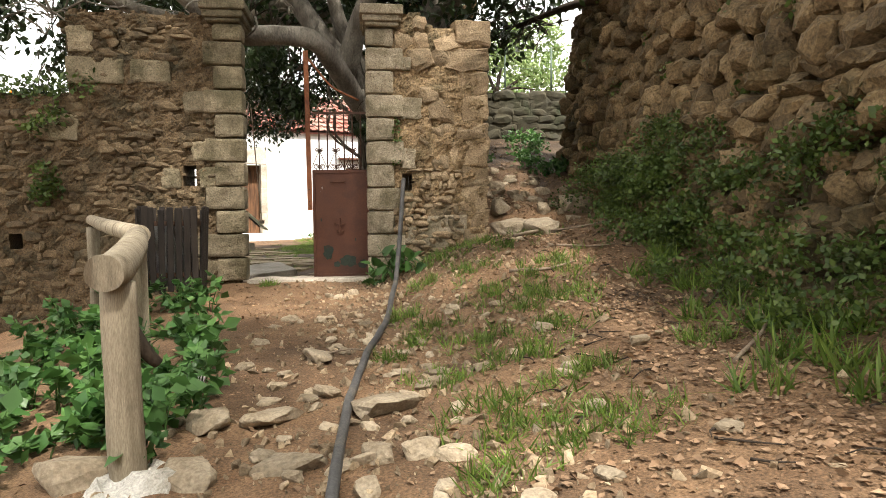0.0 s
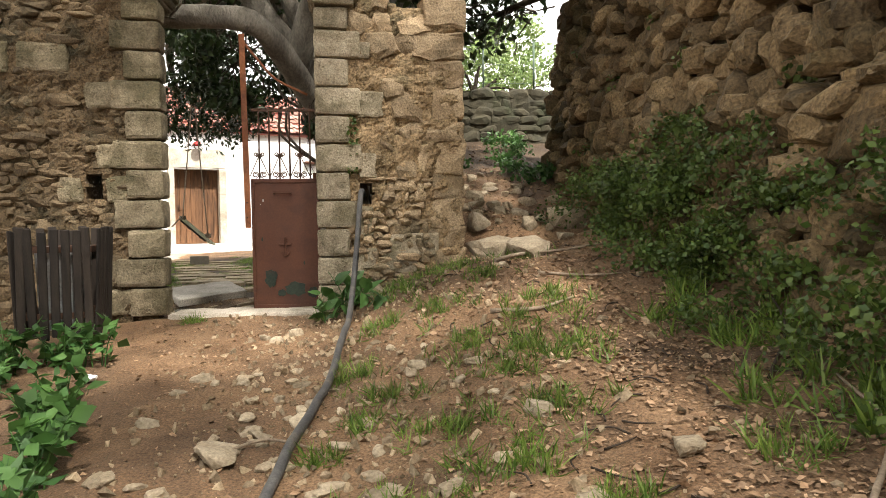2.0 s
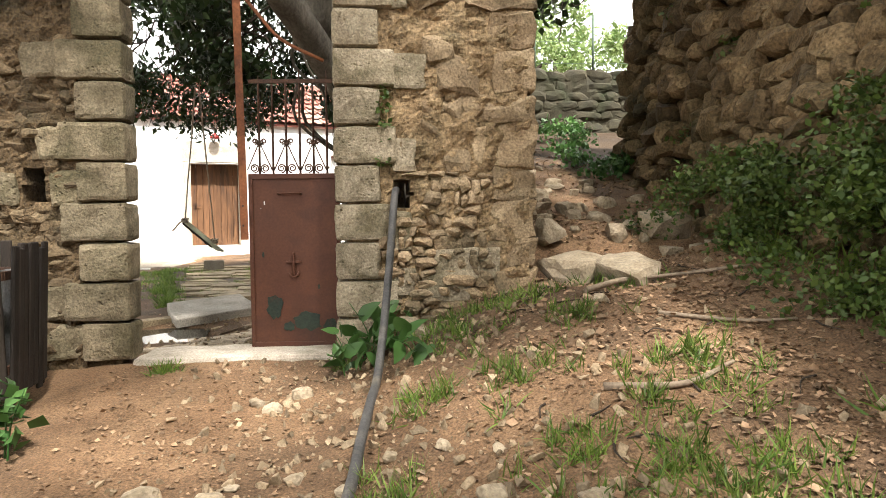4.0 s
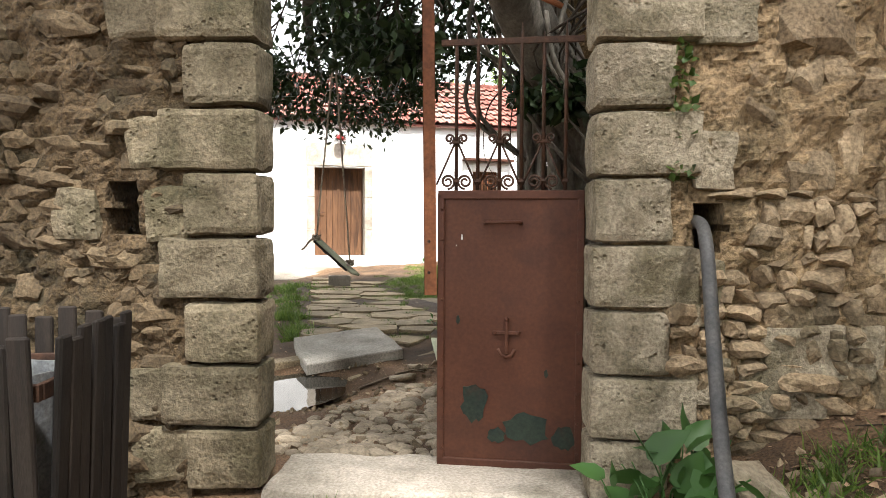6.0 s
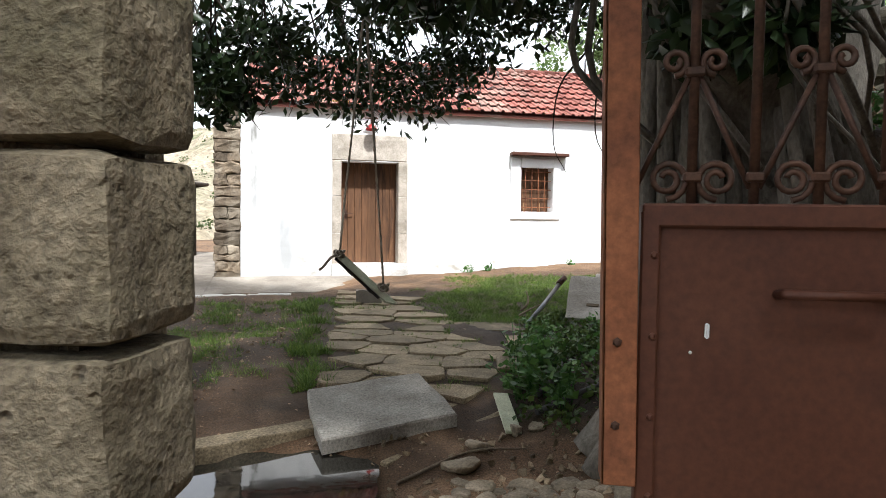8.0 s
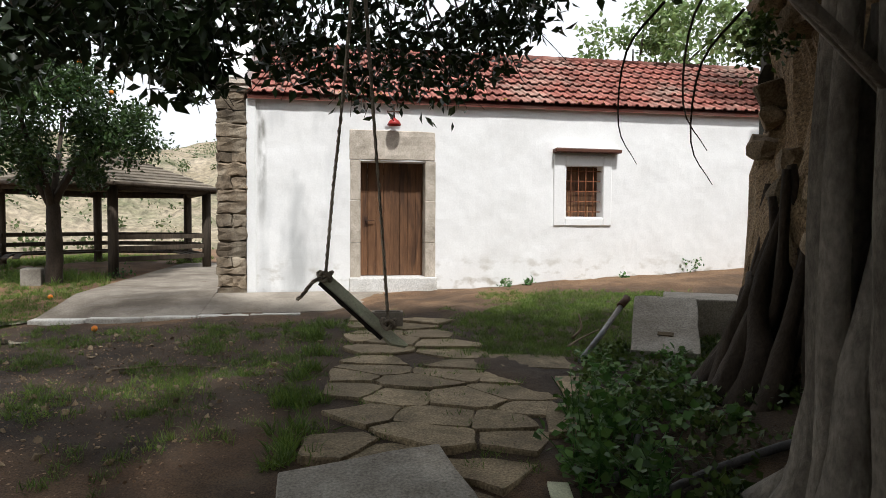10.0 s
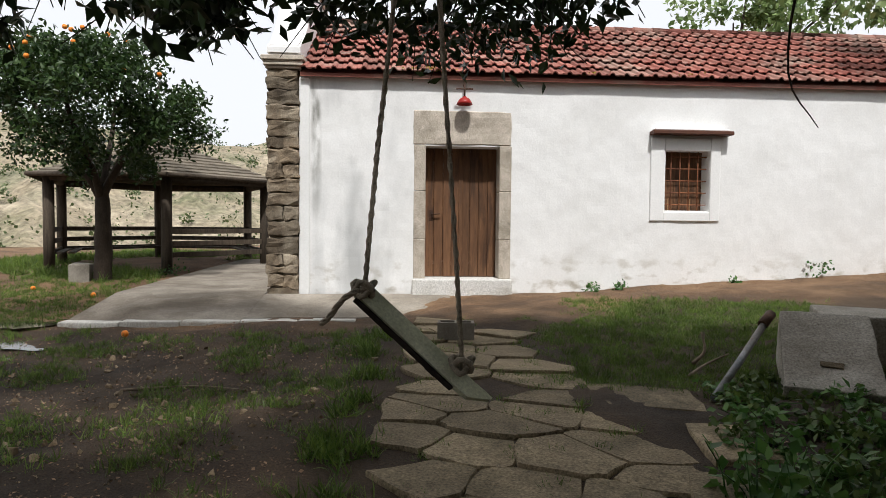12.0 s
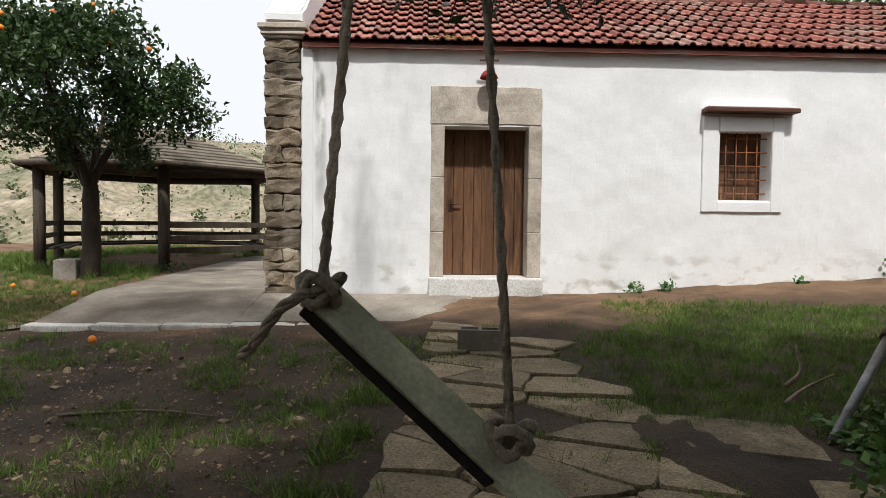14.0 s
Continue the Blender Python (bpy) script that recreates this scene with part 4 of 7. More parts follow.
def west_gable():
    """The belfry end wall: brown quoins to the front, moulded cornice, stepped white shoulders."""
    g = thing("bell_gable", "chapel end wall with brown quoins, stone cornice and white belfry shoulder", "gable wall", CHAPEL)
    r = random.Random(3)
    part("core", roughen(box(-2.96, -2.53, -0.02, 4.95, 0.0, 3.98, 0.02), 0.012, 4), M_QUOIN, g)
    z = 0.3
    k = 0
    while z < 3.96:
        h = r.uniform(0.13, 0.27)
        if z + h > 3.96:
            h = 3.97 - z
        split = r.random() < 0.35
        for a, b in (((-3.0, -2.76), (-2.755, -2.525)) if split else ((-3.0, -2.525),)):
            bm = box(a, b, -0.075, 0.3, z, z + h - 0.012, 0.022, 2)
            bmesh.ops.subdivide_edges(bm, edges=[e for e in bm.edges if e.calc_length() > 0.12], cuts=2, use_grid_fill=True)
            roughen(bm, 0.045, 9, k)
            roughen(bm, 0.012, 26, k + 2)
            part("quoin", bm, M_QUOIN, g)
            k += 1
        z += h
    bm = bmesh.new()
    for z0, z1, o in ((3.97, 4.01, 0.02), (4.01, 4.05, 0.05), (4.05, 4.09, 0.035), (4.09, 4.16, 0.075)):
        box(-3.0 - o, -2.50 + o, -0.08 - o, 0.5, z0, z1 - 0.001, 0.008, 1, bm)
    part("cornice", roughen(bm, 0.008, 8, 2), M_CHSTONE, g, "moulded stone cornice")
    # sloping shoulder up to the belfry
    bm = bmesh.new()
    prof = [(-0.15, 4.16), (4.9, 4.16), (4.0, 5.2), (3.25, 5.75), (3.25, 6.9), (2.45, 7.5), (1.65, 6.9), (1.65, 5.75), (0.95, 5.35), (0.45, 4.75), (0.1, 4.45), (-0.15, 4.3)]
    vs = [bm.verts.new((-2.98, y, z)) for y, z in prof]
    f = bm.faces.new(vs)
    e = bmesh.ops.extrude_face_region(bm, geom=[f])
    for v in e["geom"]:
        if isinstance(v, bmesh.types.BMVert):
            v.co.x += 0.50
    bmesh.ops.bevel(bm, geom=list(bm.edges), offset=0.03, segments=2, affect="EDGES")
    bmesh.ops.triangulate(bm, faces=[q for q in bm.faces if len(q.verts) > 4])
    part("shoulder", roughen(bm, 0.015, 3, 3), M_PLASTER, g, "whitewashed belfry shoulder")
    bm = box(-3.06, -2.44, 1.55, 3.35, 5.70, 5.78, 0.015)
    part("string_course", bm, M_CHSTONE, g)
    # white strip and grey stained edge beside the quoins
    part("white_strip", roughen(box(-2.523, -2.36, -0.035, 0.1, 0.4, 3.86, 0.012), 0.006, 5), M_PLASTER, g)
    return g


def roof_tile():
    """One interlocking tile: flat pan with a raised roll, lower lip."""
    w, l, th = 0.225, 0.40, 0.018
    prof = [(-0.5, 0.0), (-0.42, 0.034), (-0.30, 0.044), (-0.18, 0.030), (-0.10, 0.004), (0.12, 0.0), (0.24, 0.012), (0.40, 0.006), (0.5, 0.0)]
    verts = []
    for t, lift in ((0.0, 0.035), (1.0, 0.0)):
        for x, z in prof:
            verts.append((x * w * 1.04, t * l, z + lift))
        for x, z in prof:
            verts.append((x * w * 1.04, t * l, z + lift - th))
    n = len(prof)
    faces = []
    for k in range(n - 1):
        faces.append((k, k + 1, 2 * n + k + 1, 2 * n + k))
        faces.append((k, n + k, n + k + 1, k + 1))
    faces.append((0, 2 * n, 3 * n, n))
    faces.append((n - 1, 2 * n - 1, 4 * n - 1, 3 * n - 1))
    return verts, faces


def roof():
    base = thing("roof", "pitched roof of faded red clay tiles with mossy edge", "roof", CHAPEL, kind="structure")
    ov = 0.16
    slope = math.atan2(RIDGE_Z - EAVE, RIDGE_V + ov)
    length = math.hypot(RIDGE_Z - EAVE, RIDGE_V + ov)
    for sgn, nm in ((1, "front"), (-1, "back")):
        bm = bmesh.new()
        y0 = -ov + 0.05 if sgn > 0 else 2 * RIDGE_V + ov - 0.05
        vs = [bm.verts.new(p) for p in ((CH_L + 0.03, y0, EAVE - 0.02), (CH_R + 0.1, y0, EAVE - 0.02), (CH_R + 0.1, RIDGE_V, RIDGE_Z - 0.02), (CH_L + 0.03, RIDGE_V, RIDGE_Z - 0.02))]
        f = bm.faces.new(vs)
        e = bmesh.ops.extrude_face_region(bm, geom=[f])
        for v in e["geom"]:
            if isinstance(v, bmesh.types.BMVert):
                v.co.z -= 0.05
        part("decking", bm, M_TILE_S, base)
    verts, faces = roof_tile()
    shared = mesh_from("tile", verts, faces, M_TILE)
    shape = (np.array(verts), None)
    quads = np.array(faces)
    rows, cols, gap = 8, int((CH_R + 0.15 - CH_L) / 0.225), length / 8
    r = random.Random(9)
    far = []
    for j in range(rows):
        for i in range(cols):
            s = j * gap
            p = Vector((CH_L + 0.16 + 0.225 * i, -ov + s * math.cos(slope), EAVE + 0.012 + s * math.sin(slope)))
            m = Matrix.LocRotScale(p, Euler((slope - 0.05 + r.uniform(-0.012, 0.012), r.uniform(-0.012, 0.012), r.uniform(-0.012, 0.012))), None)
            if i < 37:
                part("tile", shared, M_TILE, base, at=m)
            else:
                far.append(m)
    me = joined("tiles", [(np.array(verts), quads)], far, [0] * len(far), M_TILE_S, False)
    tagged(part("tiles", me, M_TILE_S, base), kind="stuff")
    bm0 = bmesh.new()
    n = 10
    for k, (x, rad) in enumerate(((-0.21, 0.105), (0.21, 0.09))):
        for a in np.linspace(-0.15, math.pi + 0.15, n):
            bm0.verts.new((x, rad * math.cos(a), rad * math.sin(a)))
    bm0.verts.ensure_lookup_table()
    for k in range(n - 1):
        bm0.faces.new((bm0.verts[k], bm0.verts[k + 1], bm0.verts[n + k + 1], bm0.verts[n + k]))
    bmesh.ops.solidify(bm0, geom=list(bm0.faces), thickness=0.014)
    rm = bpy.data.meshes.new("ridge_tile")
    bm0.to_mesh(rm)
    bm0.free()
    rm.materials.append(M_TILE)
    for i in range(int((CH_R - CH_L) / 0.38)):
        part("ridge_tile", rm, M_TILE, base, at=pose(CH_L + 0.2 + 0.38 * i, RIDGE_V, RIDGE_Z - 0.01))
    # moss on the lowest row
    for cu, n in ((-0.55, 240), (1.9, 50), (3.6, 60)):
        rr = rng(int(cu * 10) + 50)
        pl = np.stack([cu + rr.normal(0, 0.22, n), -ov + 0.02 + rr.random(n) * 0.16, EAVE + 0.06 + rr.random(n) * 0.05], 1)
        tagged(part("moss", leaf_mesh("moss", pl, 0.02 + 0.03 * rr.random(n), M_MOSS, 3, 1.6), M_MOSS, base, "yellow-green moss on the eave"), kind="stuff")


def chapel_door():
    surround = thing("door_surround", "pale limestone door surround with a heavy lintel and step", "door frame", CHAPEL)
    r = random.Random(2)
    for sg in (-1, 1):
        z = 0.79
        for h in (0.62, 0.75, 0.715):
            a, b = sorted((sg * 0.578, sg * 0.765))
            bm = box(a, b, -0.012, 0.45, z, z + h - 0.003, 0.008)
            part("jamb_stone", roughen(bm, 0.006, 6, z), M_CHSTONE, surround)
            z += h
    bm = box(-0.77, 0.755, -0.014, 0.45, 2.88, 3.40, 0.012)
    bmesh.ops.subdivide_edges(bm, edges=[e for e in bm.edges if e.calc_length() > 0.3], cuts=5, use_grid_fill=True)
    part("lintel", roughen(bm, 0.012, 5, 1), M_CHSTONE, surround)
    bm = box(-0.78, 0.78, -0.17, 0.45, 0.40, 0.79, 0.02, 2)
    part("doorstep", roughen(bm, 0.008, 4, 1), M_STEP, surround, "whitewashed stone doorstep")
    d = thing("door_1", "closed brown plank door, weathered and faded below", "door", CHAPEL @ pose(0, 0.34, 0), kind="structure")
    x = -0.578
    for k, w in enumerate((0.145, 0.15, 0.14, 0.15, 0.145, 0.14, 0.15, 0.136)):
        bm = box(x, min(x + w - 0.004, 0.578), 0, 0.045, 0.795, 2.878, 0.006)
        part("plank", bm, M_DOORWOOD, d)
        x += w
    part("meeting_stile", box(-0.03, 0.03, -0.018, 0.0, 0.80, 2.87, 0.005), M_DOORWOOD, d)
    for z in (1.05, 1.95, 2.65):
        part("ledge", box(-0.575, 0.575, 0.046, 0.08, z, z + 0.12, 0.006), M_DOORWOOD, d)
    hd = part("handle", tube([(-0.47, -0.002, 1.80), (-0.47, -0.05, 1.80), (-0.33, -0.05, 1.81)], 0.010, 8), M_IRON, d, "iron lever handle")
    part("lock_plate", box(-0.50, -0.44, -0.008, 0.0, 1.70, 1.88, 0.003), M_IRON, d)


def chapel_window():
    w = thing("window_1", "small barred window with white raised frame and brown wooden shutters", "window", CHAPEL, kind="structure")
    for nm, x0, x1, z0, z1 in (("frame_jamb", 2.99, 3.215, 1.73, 3.05), ("frame_jamb", 3.965, 4.13, 1.73, 3.05), ("frame_head", 3.217, 3.963, 2.845, 3.05), ("window_sill", 3.217, 3.963, 1.73, 1.875)):
        part(nm, roughen(box(x0, x1, -0.032, 0.08, z0, z1, 0.01), 0.004, 5), M_PLASTER, w)
    bm = box(2.97, 4.26, -0.19, 0.1, 3.09, 3.15, 0.01)
    part("hood", roughen(bm, 0.006, 6), M_RUST, w, "reddish brown projecting slab")
    bm = box(3.0, 4.2, -0.15, 0.1, 3.15, 3.185, 0.012)
    part("hood_mortar", roughen(bm, 0.012, 8), M_PLASTER, w)
    for k in range(4):
        x = 3.22 + 0.74 * (k + 1) / 5
        part("bar", tube([(x, 0.09, 1.875), (x, 0.09, 2.845)], 0.009, 6), M_RUSTPOST, w)
    for k in range(5):
        z = 1.88 + 0.96 * (k + 0.6) / 5
        part("bar", tube([(3.215, 0.105, z), (3.965, 0.105, z)], 0.009, 6), M_RUSTPOST, w)
    sh = part("shutter", box(3.20, 3.585, 0.27, 0.31, 1.86, 2.86, 0.006), M_DOORWOOD, w, "brown wooden shutter")
    part("shutter", box(3.595, 3.98, 0.27, 0.31, 1.86, 2.86, 0.006), M_DOORWOOD, w, "brown wooden shutter")
    for x in (3.40, 3.585, 3.77):
        part("shutter_rail", box(x - 0.012, x + 0.012, 0.255, 0.268, 1.88, 2.10, 0.004), M_SHUTTER, sh)


def door_lamp():
    lamp = thing("wall_lamp", "red enamel lamp shade on a dark cross-shaped bracket above the door", "wall lamp", CHAPEL @ pose(0.0, -0.16, 0))
    bm = bmesh.new()
    prof = [(0.018, 3.60), (0.03, 3.585), (0.075, 3.56), (0.105, 3.52), (0.125, 3.475), (0.12, 3.475), (0.10, 3.51), (0.0, 3.56)]
    n = 20
    rings = [[bm.verts.new((rr * math.cos(a), rr * math.sin(a), z)) for a in np.linspace(0, 2 * math.pi, n, endpoint=False)] for rr, z in prof[:-1]]
    for a, b in zip(rings, rings[1:]):
        for k in range(n):
            f = bm.faces.new((a[k], a[(k + 1) % n], b[(k + 1) % n], b[k]))
            f.smooth = True
    bm.faces.new(rings[-1])
    part("shade", bm, M_REDENAMEL, lamp)
    part("stem", tube([(0, 0, 3.59), (0, 0, 3.80)], 0.014, 8), M_IRON, lamp)
    part("bracket", box(-0.13, 0.13, -0.012, 0.012, 3.70, 3.724, 0.004), M_IRON, lamp)
    part("wall_arm", tube([(0, 0, 3.79), (0, 0.20, 3.79)], 0.012, 8), M_IRON, lamp)


M_MOSS = leafy("eave_moss", (0.22, 0.17, 0.02), (0.33, 0.25, 0.04), 0.1, 0.8)
M_STEP = surface("whitewashed_step", (0.58, 0.56, 0.52), (0.70, 0.69, 0.66), (0.42, 0.39, 0.34), scale=5, fine=50, bump=0.4, dist=0.01)
M_SHUTTER = surface("light_shutter_wood", (0.26, 0.145, 0.07), (0.36, 0.21, 0.11), scale=6, fine=60, squash=(5, 5, 0.7), bump=0.3, dist=0.004)
chapel_walls()
west_gable()
roof()
chapel_door()
chapel_window()
door_lamp()


M_APRON = surface("stained_concrete", (0.20, 0.17, 0.135), (0.36, 0.32, 0.265), (0.13, 0.105, 0.078), scale=1.8, fine=55, bump=0.5, dist=0.012, patch=0.6, grain=0.4, pits=18)


def apron():
    """The concrete apron before and beside the chapel, following the fall of the ground."""
    def slab(name, u0, u1, v0, v1, label):
        nu, nv = int((u1 - u0) / 0.2) + 1, int((v1 - v0) / 0.2) + 1
        bm = bmesh.new()
        us, vs = np.linspace(u0, u1, nu), np.linspace(v0, v1, nv)
        grid = []
        for v in vs:
            row = []
            for u in us:
                z = np.interp(v, [-1.6, 0, 6], [0.335, 0.56, 0.62]) + 0.006 * noise.noise((u * 3, v * 3, 0))
                z += 0.02 * np.interp(u, [-5, 0], [0, 1])
                row.append(bm.verts.new((u, v + (0.05 * noise.noise((u * 1.5, 3, 0)) if v == vs[0] else 0), z)))
            grid.append(row)
        for a, b in zip(grid, grid[1:]):
            for k in range(nu - 1):
                bm.faces.new((a[k], a[k + 1], b[k + 1], b[k]))
        e = bmesh.ops.extrude_face_region(bm, geom=list(bm.faces))
        for q in e["geom"]:
            if isinstance(q, bmesh.types.BMVert):
                q.co.z -= 0.22
        bmesh.ops.recalc_face_normals(bm, faces=list(bm.faces))
        return solid(name, bm, M_APRON, label, "paving", CHAPEL, kind="structure")
    slab("pavement_side", -5.25, -3.02, -1.46, 7.5, "worn concrete apron beside the chapel")
    slab("pavement_front", -3.015, -0.2, -1.35, -0.1, "worn concrete apron along the chapel wall")
    for k in range(5):
        bm = box(0, 0.74, -0.12, 0.12, -0.12, 0.012, 0.02, 2)
        part("kerb_stone", roughen(bm, 0.012, 4, k), M_KERB, bpy.data.objects["pavement_side" if k < 3 else "pavement_front"], at=pose(-5.28 + 0.75 * k, -1.50 + 0.02 * k, 0.345 + 0.004 * k))


M_KERB = surface("pale_kerb", (0.50, 0.48, 0.44), (0.62, 0.60, 0.55), (0.30, 0.27, 0.22), scale=4, fine=60, bump=0.4, dist=0.01)
apron()


# ---------- the fig tree over the gate ----------
def fig_tree():
    tree = thing("fig_tree", "old spreading fig tree with grey limbs and dark glossy leaves", "tree", pose(0, 0, 0))
    g = height(-0.25, 10.45)
    r = random.Random(17)
    c = curve_points([(-0.15, 10.55, g - 0.35), (-0.22, 10.5, g + 0.4), (-0.32, 10.38, 1.75), (-0.52, 10.1, 2.35), (-0.80, 9.7, 2.70), (-1.02, 9.2, 2.92)], 6)
    part("trunk", tube(c, [0.13 + 0.74 * (1 - i / (len(c) - 1)) ** 1.25 for i in range(len(c))], 20, None, 0.4), M_BARK, tree)
    # buttresses and hanging roots on the trunk
    for k in range(34):
        a = r.uniform(1.4, 5.6)
        rad = r.uniform(0.68, 0.86)
        x, y = -0.22 + rad * math.cos(a), 10.5 + rad * math.sin(a)
        t = r.uniform(1.5, 2.7)
        lx, ly = -0.45 * (t - 1.2) * 0.6, -0.5 * (t - 1.2) * 0.5
        pts = [(x + 0.3 * math.cos(a), y + 0.3 * math.sin(a), height(x, y) - 0.12), (x, y, g + 0.25), (x - 0.10 * math.cos(a) + lx * 0.4, y - 0.1 * math.sin(a) + ly * 0.4, (t + g) / 2 + 0.2), (x - 0.28 * math.cos(a) + lx, y - 0.28 * math.sin(a) + ly, t + 0.3)]
        part("root", tube(curve_points(pts, 4), limb_radii(13, r.uniform(0.06, 0.15), 0.035), 8, None, 0.3), M_BARK, tree)
    limbs = [
        ([(-0.85, 9.5, 2.6), (-1.07, 9.0, 2.88), (-1.36, 8.4, 3.33), (-1.70, 8.0, 3.53), (-2.53, 8.0, 3.56), (-3.5, 7.9, 3.75), (-4.6, 7.4, 4.1)], 0.17, 0.085),
        ([(-0.75, 9.7, 2.6), (-1.12, 9.25, 3.25), (-1.85, 9.2, 4.26), (-2.6, 9.5, 5.4), (-3.1, 10.1, 6.2)], 0.18, 0.11),
        ([(-0.4, 10.4, 2.3), (-1.4, 11.0, 4.2), (-2.05, 11.0, 5.2), (-2.4, 11.2, 6.8)], 0.26, 0.12),
        ([(-0.2, 10.5, 1.9), (0.05, 10.7, 3.6), (0.3, 11.0, 5.4), (0.6, 11.6, 7.0)], 0.40, 0.15),
        ([(-1.6, 11.1, 4.3), (-2.6, 11.2, 4.7), (-3.5, 11.4, 4.75), (-5.2, 11.9, 4.5), (-6.6, 12.4, 4.2)], 0.14, 0.05),
        ([(-2.2, 10.0, 4.7), (-3.6, 12.0, 4.9), (-4.2, 13.4, 4.4), (-4.3, 14.4, 3.8)], 0.12, 0.04),
        ([(-0.5, 10.2, 2.5), (-0.95, 9.5, 3.3), (-1.35, 9.3, 4.2), (-1.7, 9.5, 5.6)], 0.13, 0.09),
        ([(-1.25, 9.0, 3.25), (-0.9, 8.6, 4.2), (-0.3, 8.4, 5.0), (0.6, 7.8, 5.6)], 0.16, 0.07),
        ([(-2.6, 7.6, 3.5), (-3.6, 6.9, 4.2), (-4.6, 6.2, 4.6), (-5.8, 5.6, 4.5)], 0.10, 0.03),
        ([(0.2, 10.9, 4.6), (1.2, 9.8, 5.6), (1.9, 8.6, 5.9), (2.6, 7.2, 5.7)], 0.14, 0.05),
    ]
    for pts, r0, r1 in limbs:
        c = curve_points(pts, 6)
        part("limb", tube(c, limb_radii(len(c), r0, r1), 12, None, 0.25), M_BARK, tree)
    # thin aerial roots and twigs round the low limb
    bm = bmesh.new()
    for k in range(16):
        x = r.uniform(-1.6, -0.8)
        y = 9.4 + (x + 1.2) * -1.2 + r.uniform(-0.4, 0.2)
        z = r.uniform(2.3, 3.4)
        d = r.uniform(0.5, 1.3)
        tube(curve_points([(x, y, z + 0.4), (x + r.uniform(-0.1, 0.25), y + r.uniform(-0.2, 0.2), z), (x + d * 0.5, y + r.uniform(-0.1, 0.5), z - d * 0.4), (x + d, y + d, z - d * 0.7)], 3), r.uniform(0.008, 0.022), 5, bm)
    tagged(part("aerial_root", bm, M_BARK, tree), kind="stuff")
    # twigs towards the viewer's side, bare
    bm = bmesh.new()
    for k in range(42):
        x, y, z = r.uniform(-5.2, -1.5), r.uniform(6.3, 8.2), r.uniform(3.5, 4.3)
        pts = [(x, y, z)]
        for _ in range(4):
            x += r.uniform(-0.45, 0.25)
            y += r.uniform(-0.25, 0.15)
            z += r.uniform(-0.22, 0.14)
            pts.append((x, y, z))
        c = curve_points(pts, 3)
        tube(c, limb_radii(len(c), 0.016, 0.003), 5, bm)
    tagged(part("bare_twig", bm, M_BARK, tree), kind="stuff")
    # crown: low hanging clumps and a broad roof of leaves
    low = [(-4.7, 13.6, 3.45, 0.55), (-4.1, 14.0, 3.35, 0.6), (-3.5, 14.0, 3.30, 0.62), (-3.0, 13.9, 3.45, 0.55), (-2.6, 13.6, 3.7, 0.5), (-3.9, 13.3, 3.8, 0.6), (-3.2, 13.1, 4.1, 0.7), (-2.3, 13.3, 4.3, 0.7),
           (-4.9, 12.2, 3.0, 0.42), (-5.4, 12.5, 3.2, 0.5), (-5.9, 12.3, 3.5, 0.6), (-6.7, 12.5, 3.8, 0.6), (-6.6, 12.0, 2.95, 0.4), (-5.3, 11.7, 3.4, 0.45), (-4.4, 12.2, 3.5, 0.45),
           (-1.9, 12.6, 3.8, 0.5), (-1.2, 13.4, 4.2, 0.7), (-2.0, 9.3, 2.95, 0.28), (-2.3, 9.9, 3.1, 0.35), (-2.6, 10.4, 3.3, 0.4), (-3.0, 10.9, 3.6, 0.45), (-2.4, 9.2, 3.5, 0.4), (-1.0, 9.4, 2.6, 0.22), (-0.8, 9.0, 2.5, 0.2), (-2.9, 9.6, 3.9, 0.5),
           (-6.0, 13.4, 3.7, 0.6), (-5.2, 13.2, 3.9, 0.6), (-7.0, 11.6, 3.4, 0.6), (-5.7, 11.6, 3.1, 0.35), (-4.6, 8.3, 4.0, 0.5), (-5.4, 7.6, 3.8, 0.45), (-5.2, 9.0, 3.6, 0.5), (-6.2, 8.6, 3.9, 0.6), (-3.7, 8.8, 4.2, 0.5)]
    east, west = [c for c in low if c[0] > -5.1], [c for c in low if c[0] <= -5.1]
    places = np.concatenate([clusters(5 + k, [c[:3] for c in g], [c[3] for c in g], n, 0.8, 0.2) for k, (g, n) in enumerate(((east, 400), (west, 230)))])
    rr = rng(8)
    part("hanging_leaves", leaf_mesh("leaves", places, np.where(places[:, 0] < -4.6, 0.12, 0.09) + 0.06 * rr.random(len(places)), M_FIGLEAF, 6, 0.85, 0.5), M_FIGLEAF, tree, "dark glossy leaves in hanging clumps")
    tops, q = [], rng(12)
    while len(tops) < 330:
        x, y = q.uniform(-12.0, 2.2), q.uniform(5.6, 14.0)
        if ((x + 4.6) / 7.2) ** 2 + ((y - 9.8) / 4.4) ** 2 > 1 or (y < 7.0 and q.random() < 0.5):
            continue
        if (y < 9.9 and x > -4.5 and q.random() < 0.62) or (x < -6.5 and q.random() < 0.55):
            continue
        e = 1 - ((x + 4.6) / 7.6) ** 2 - ((y - 9.8) / 4.8) ** 2
        tops.append((x, y, (4.5 if x > -5 else 5.6) + 3.4 * max(e, 0) ** 0.7 * q.random() + 0.25 * q.random(), 0.45 + 0.4 * q.random()))
    tops += [(q.uniform(-1.6, 2.4), q.uniform(8.8, 13.4), q.uniform(5.4, 8.0), 0.5 + 0.4 * q.random()) for _ in range(60)]
    places = clusters(7, [c[:3] for c in tops], [c[3] for c in tops], 88, 0.7, 0.2)
    part("crown", leaf_mesh("leaves", places, 0.14 + 0.09 * rr.random(len(places)), M_FIGLEAF, 16, 0.95, 0.2, 1.2), M_FIGLEAF, tree)
    # leafy twigs that carry the low clumps
    bm = bmesh.new()
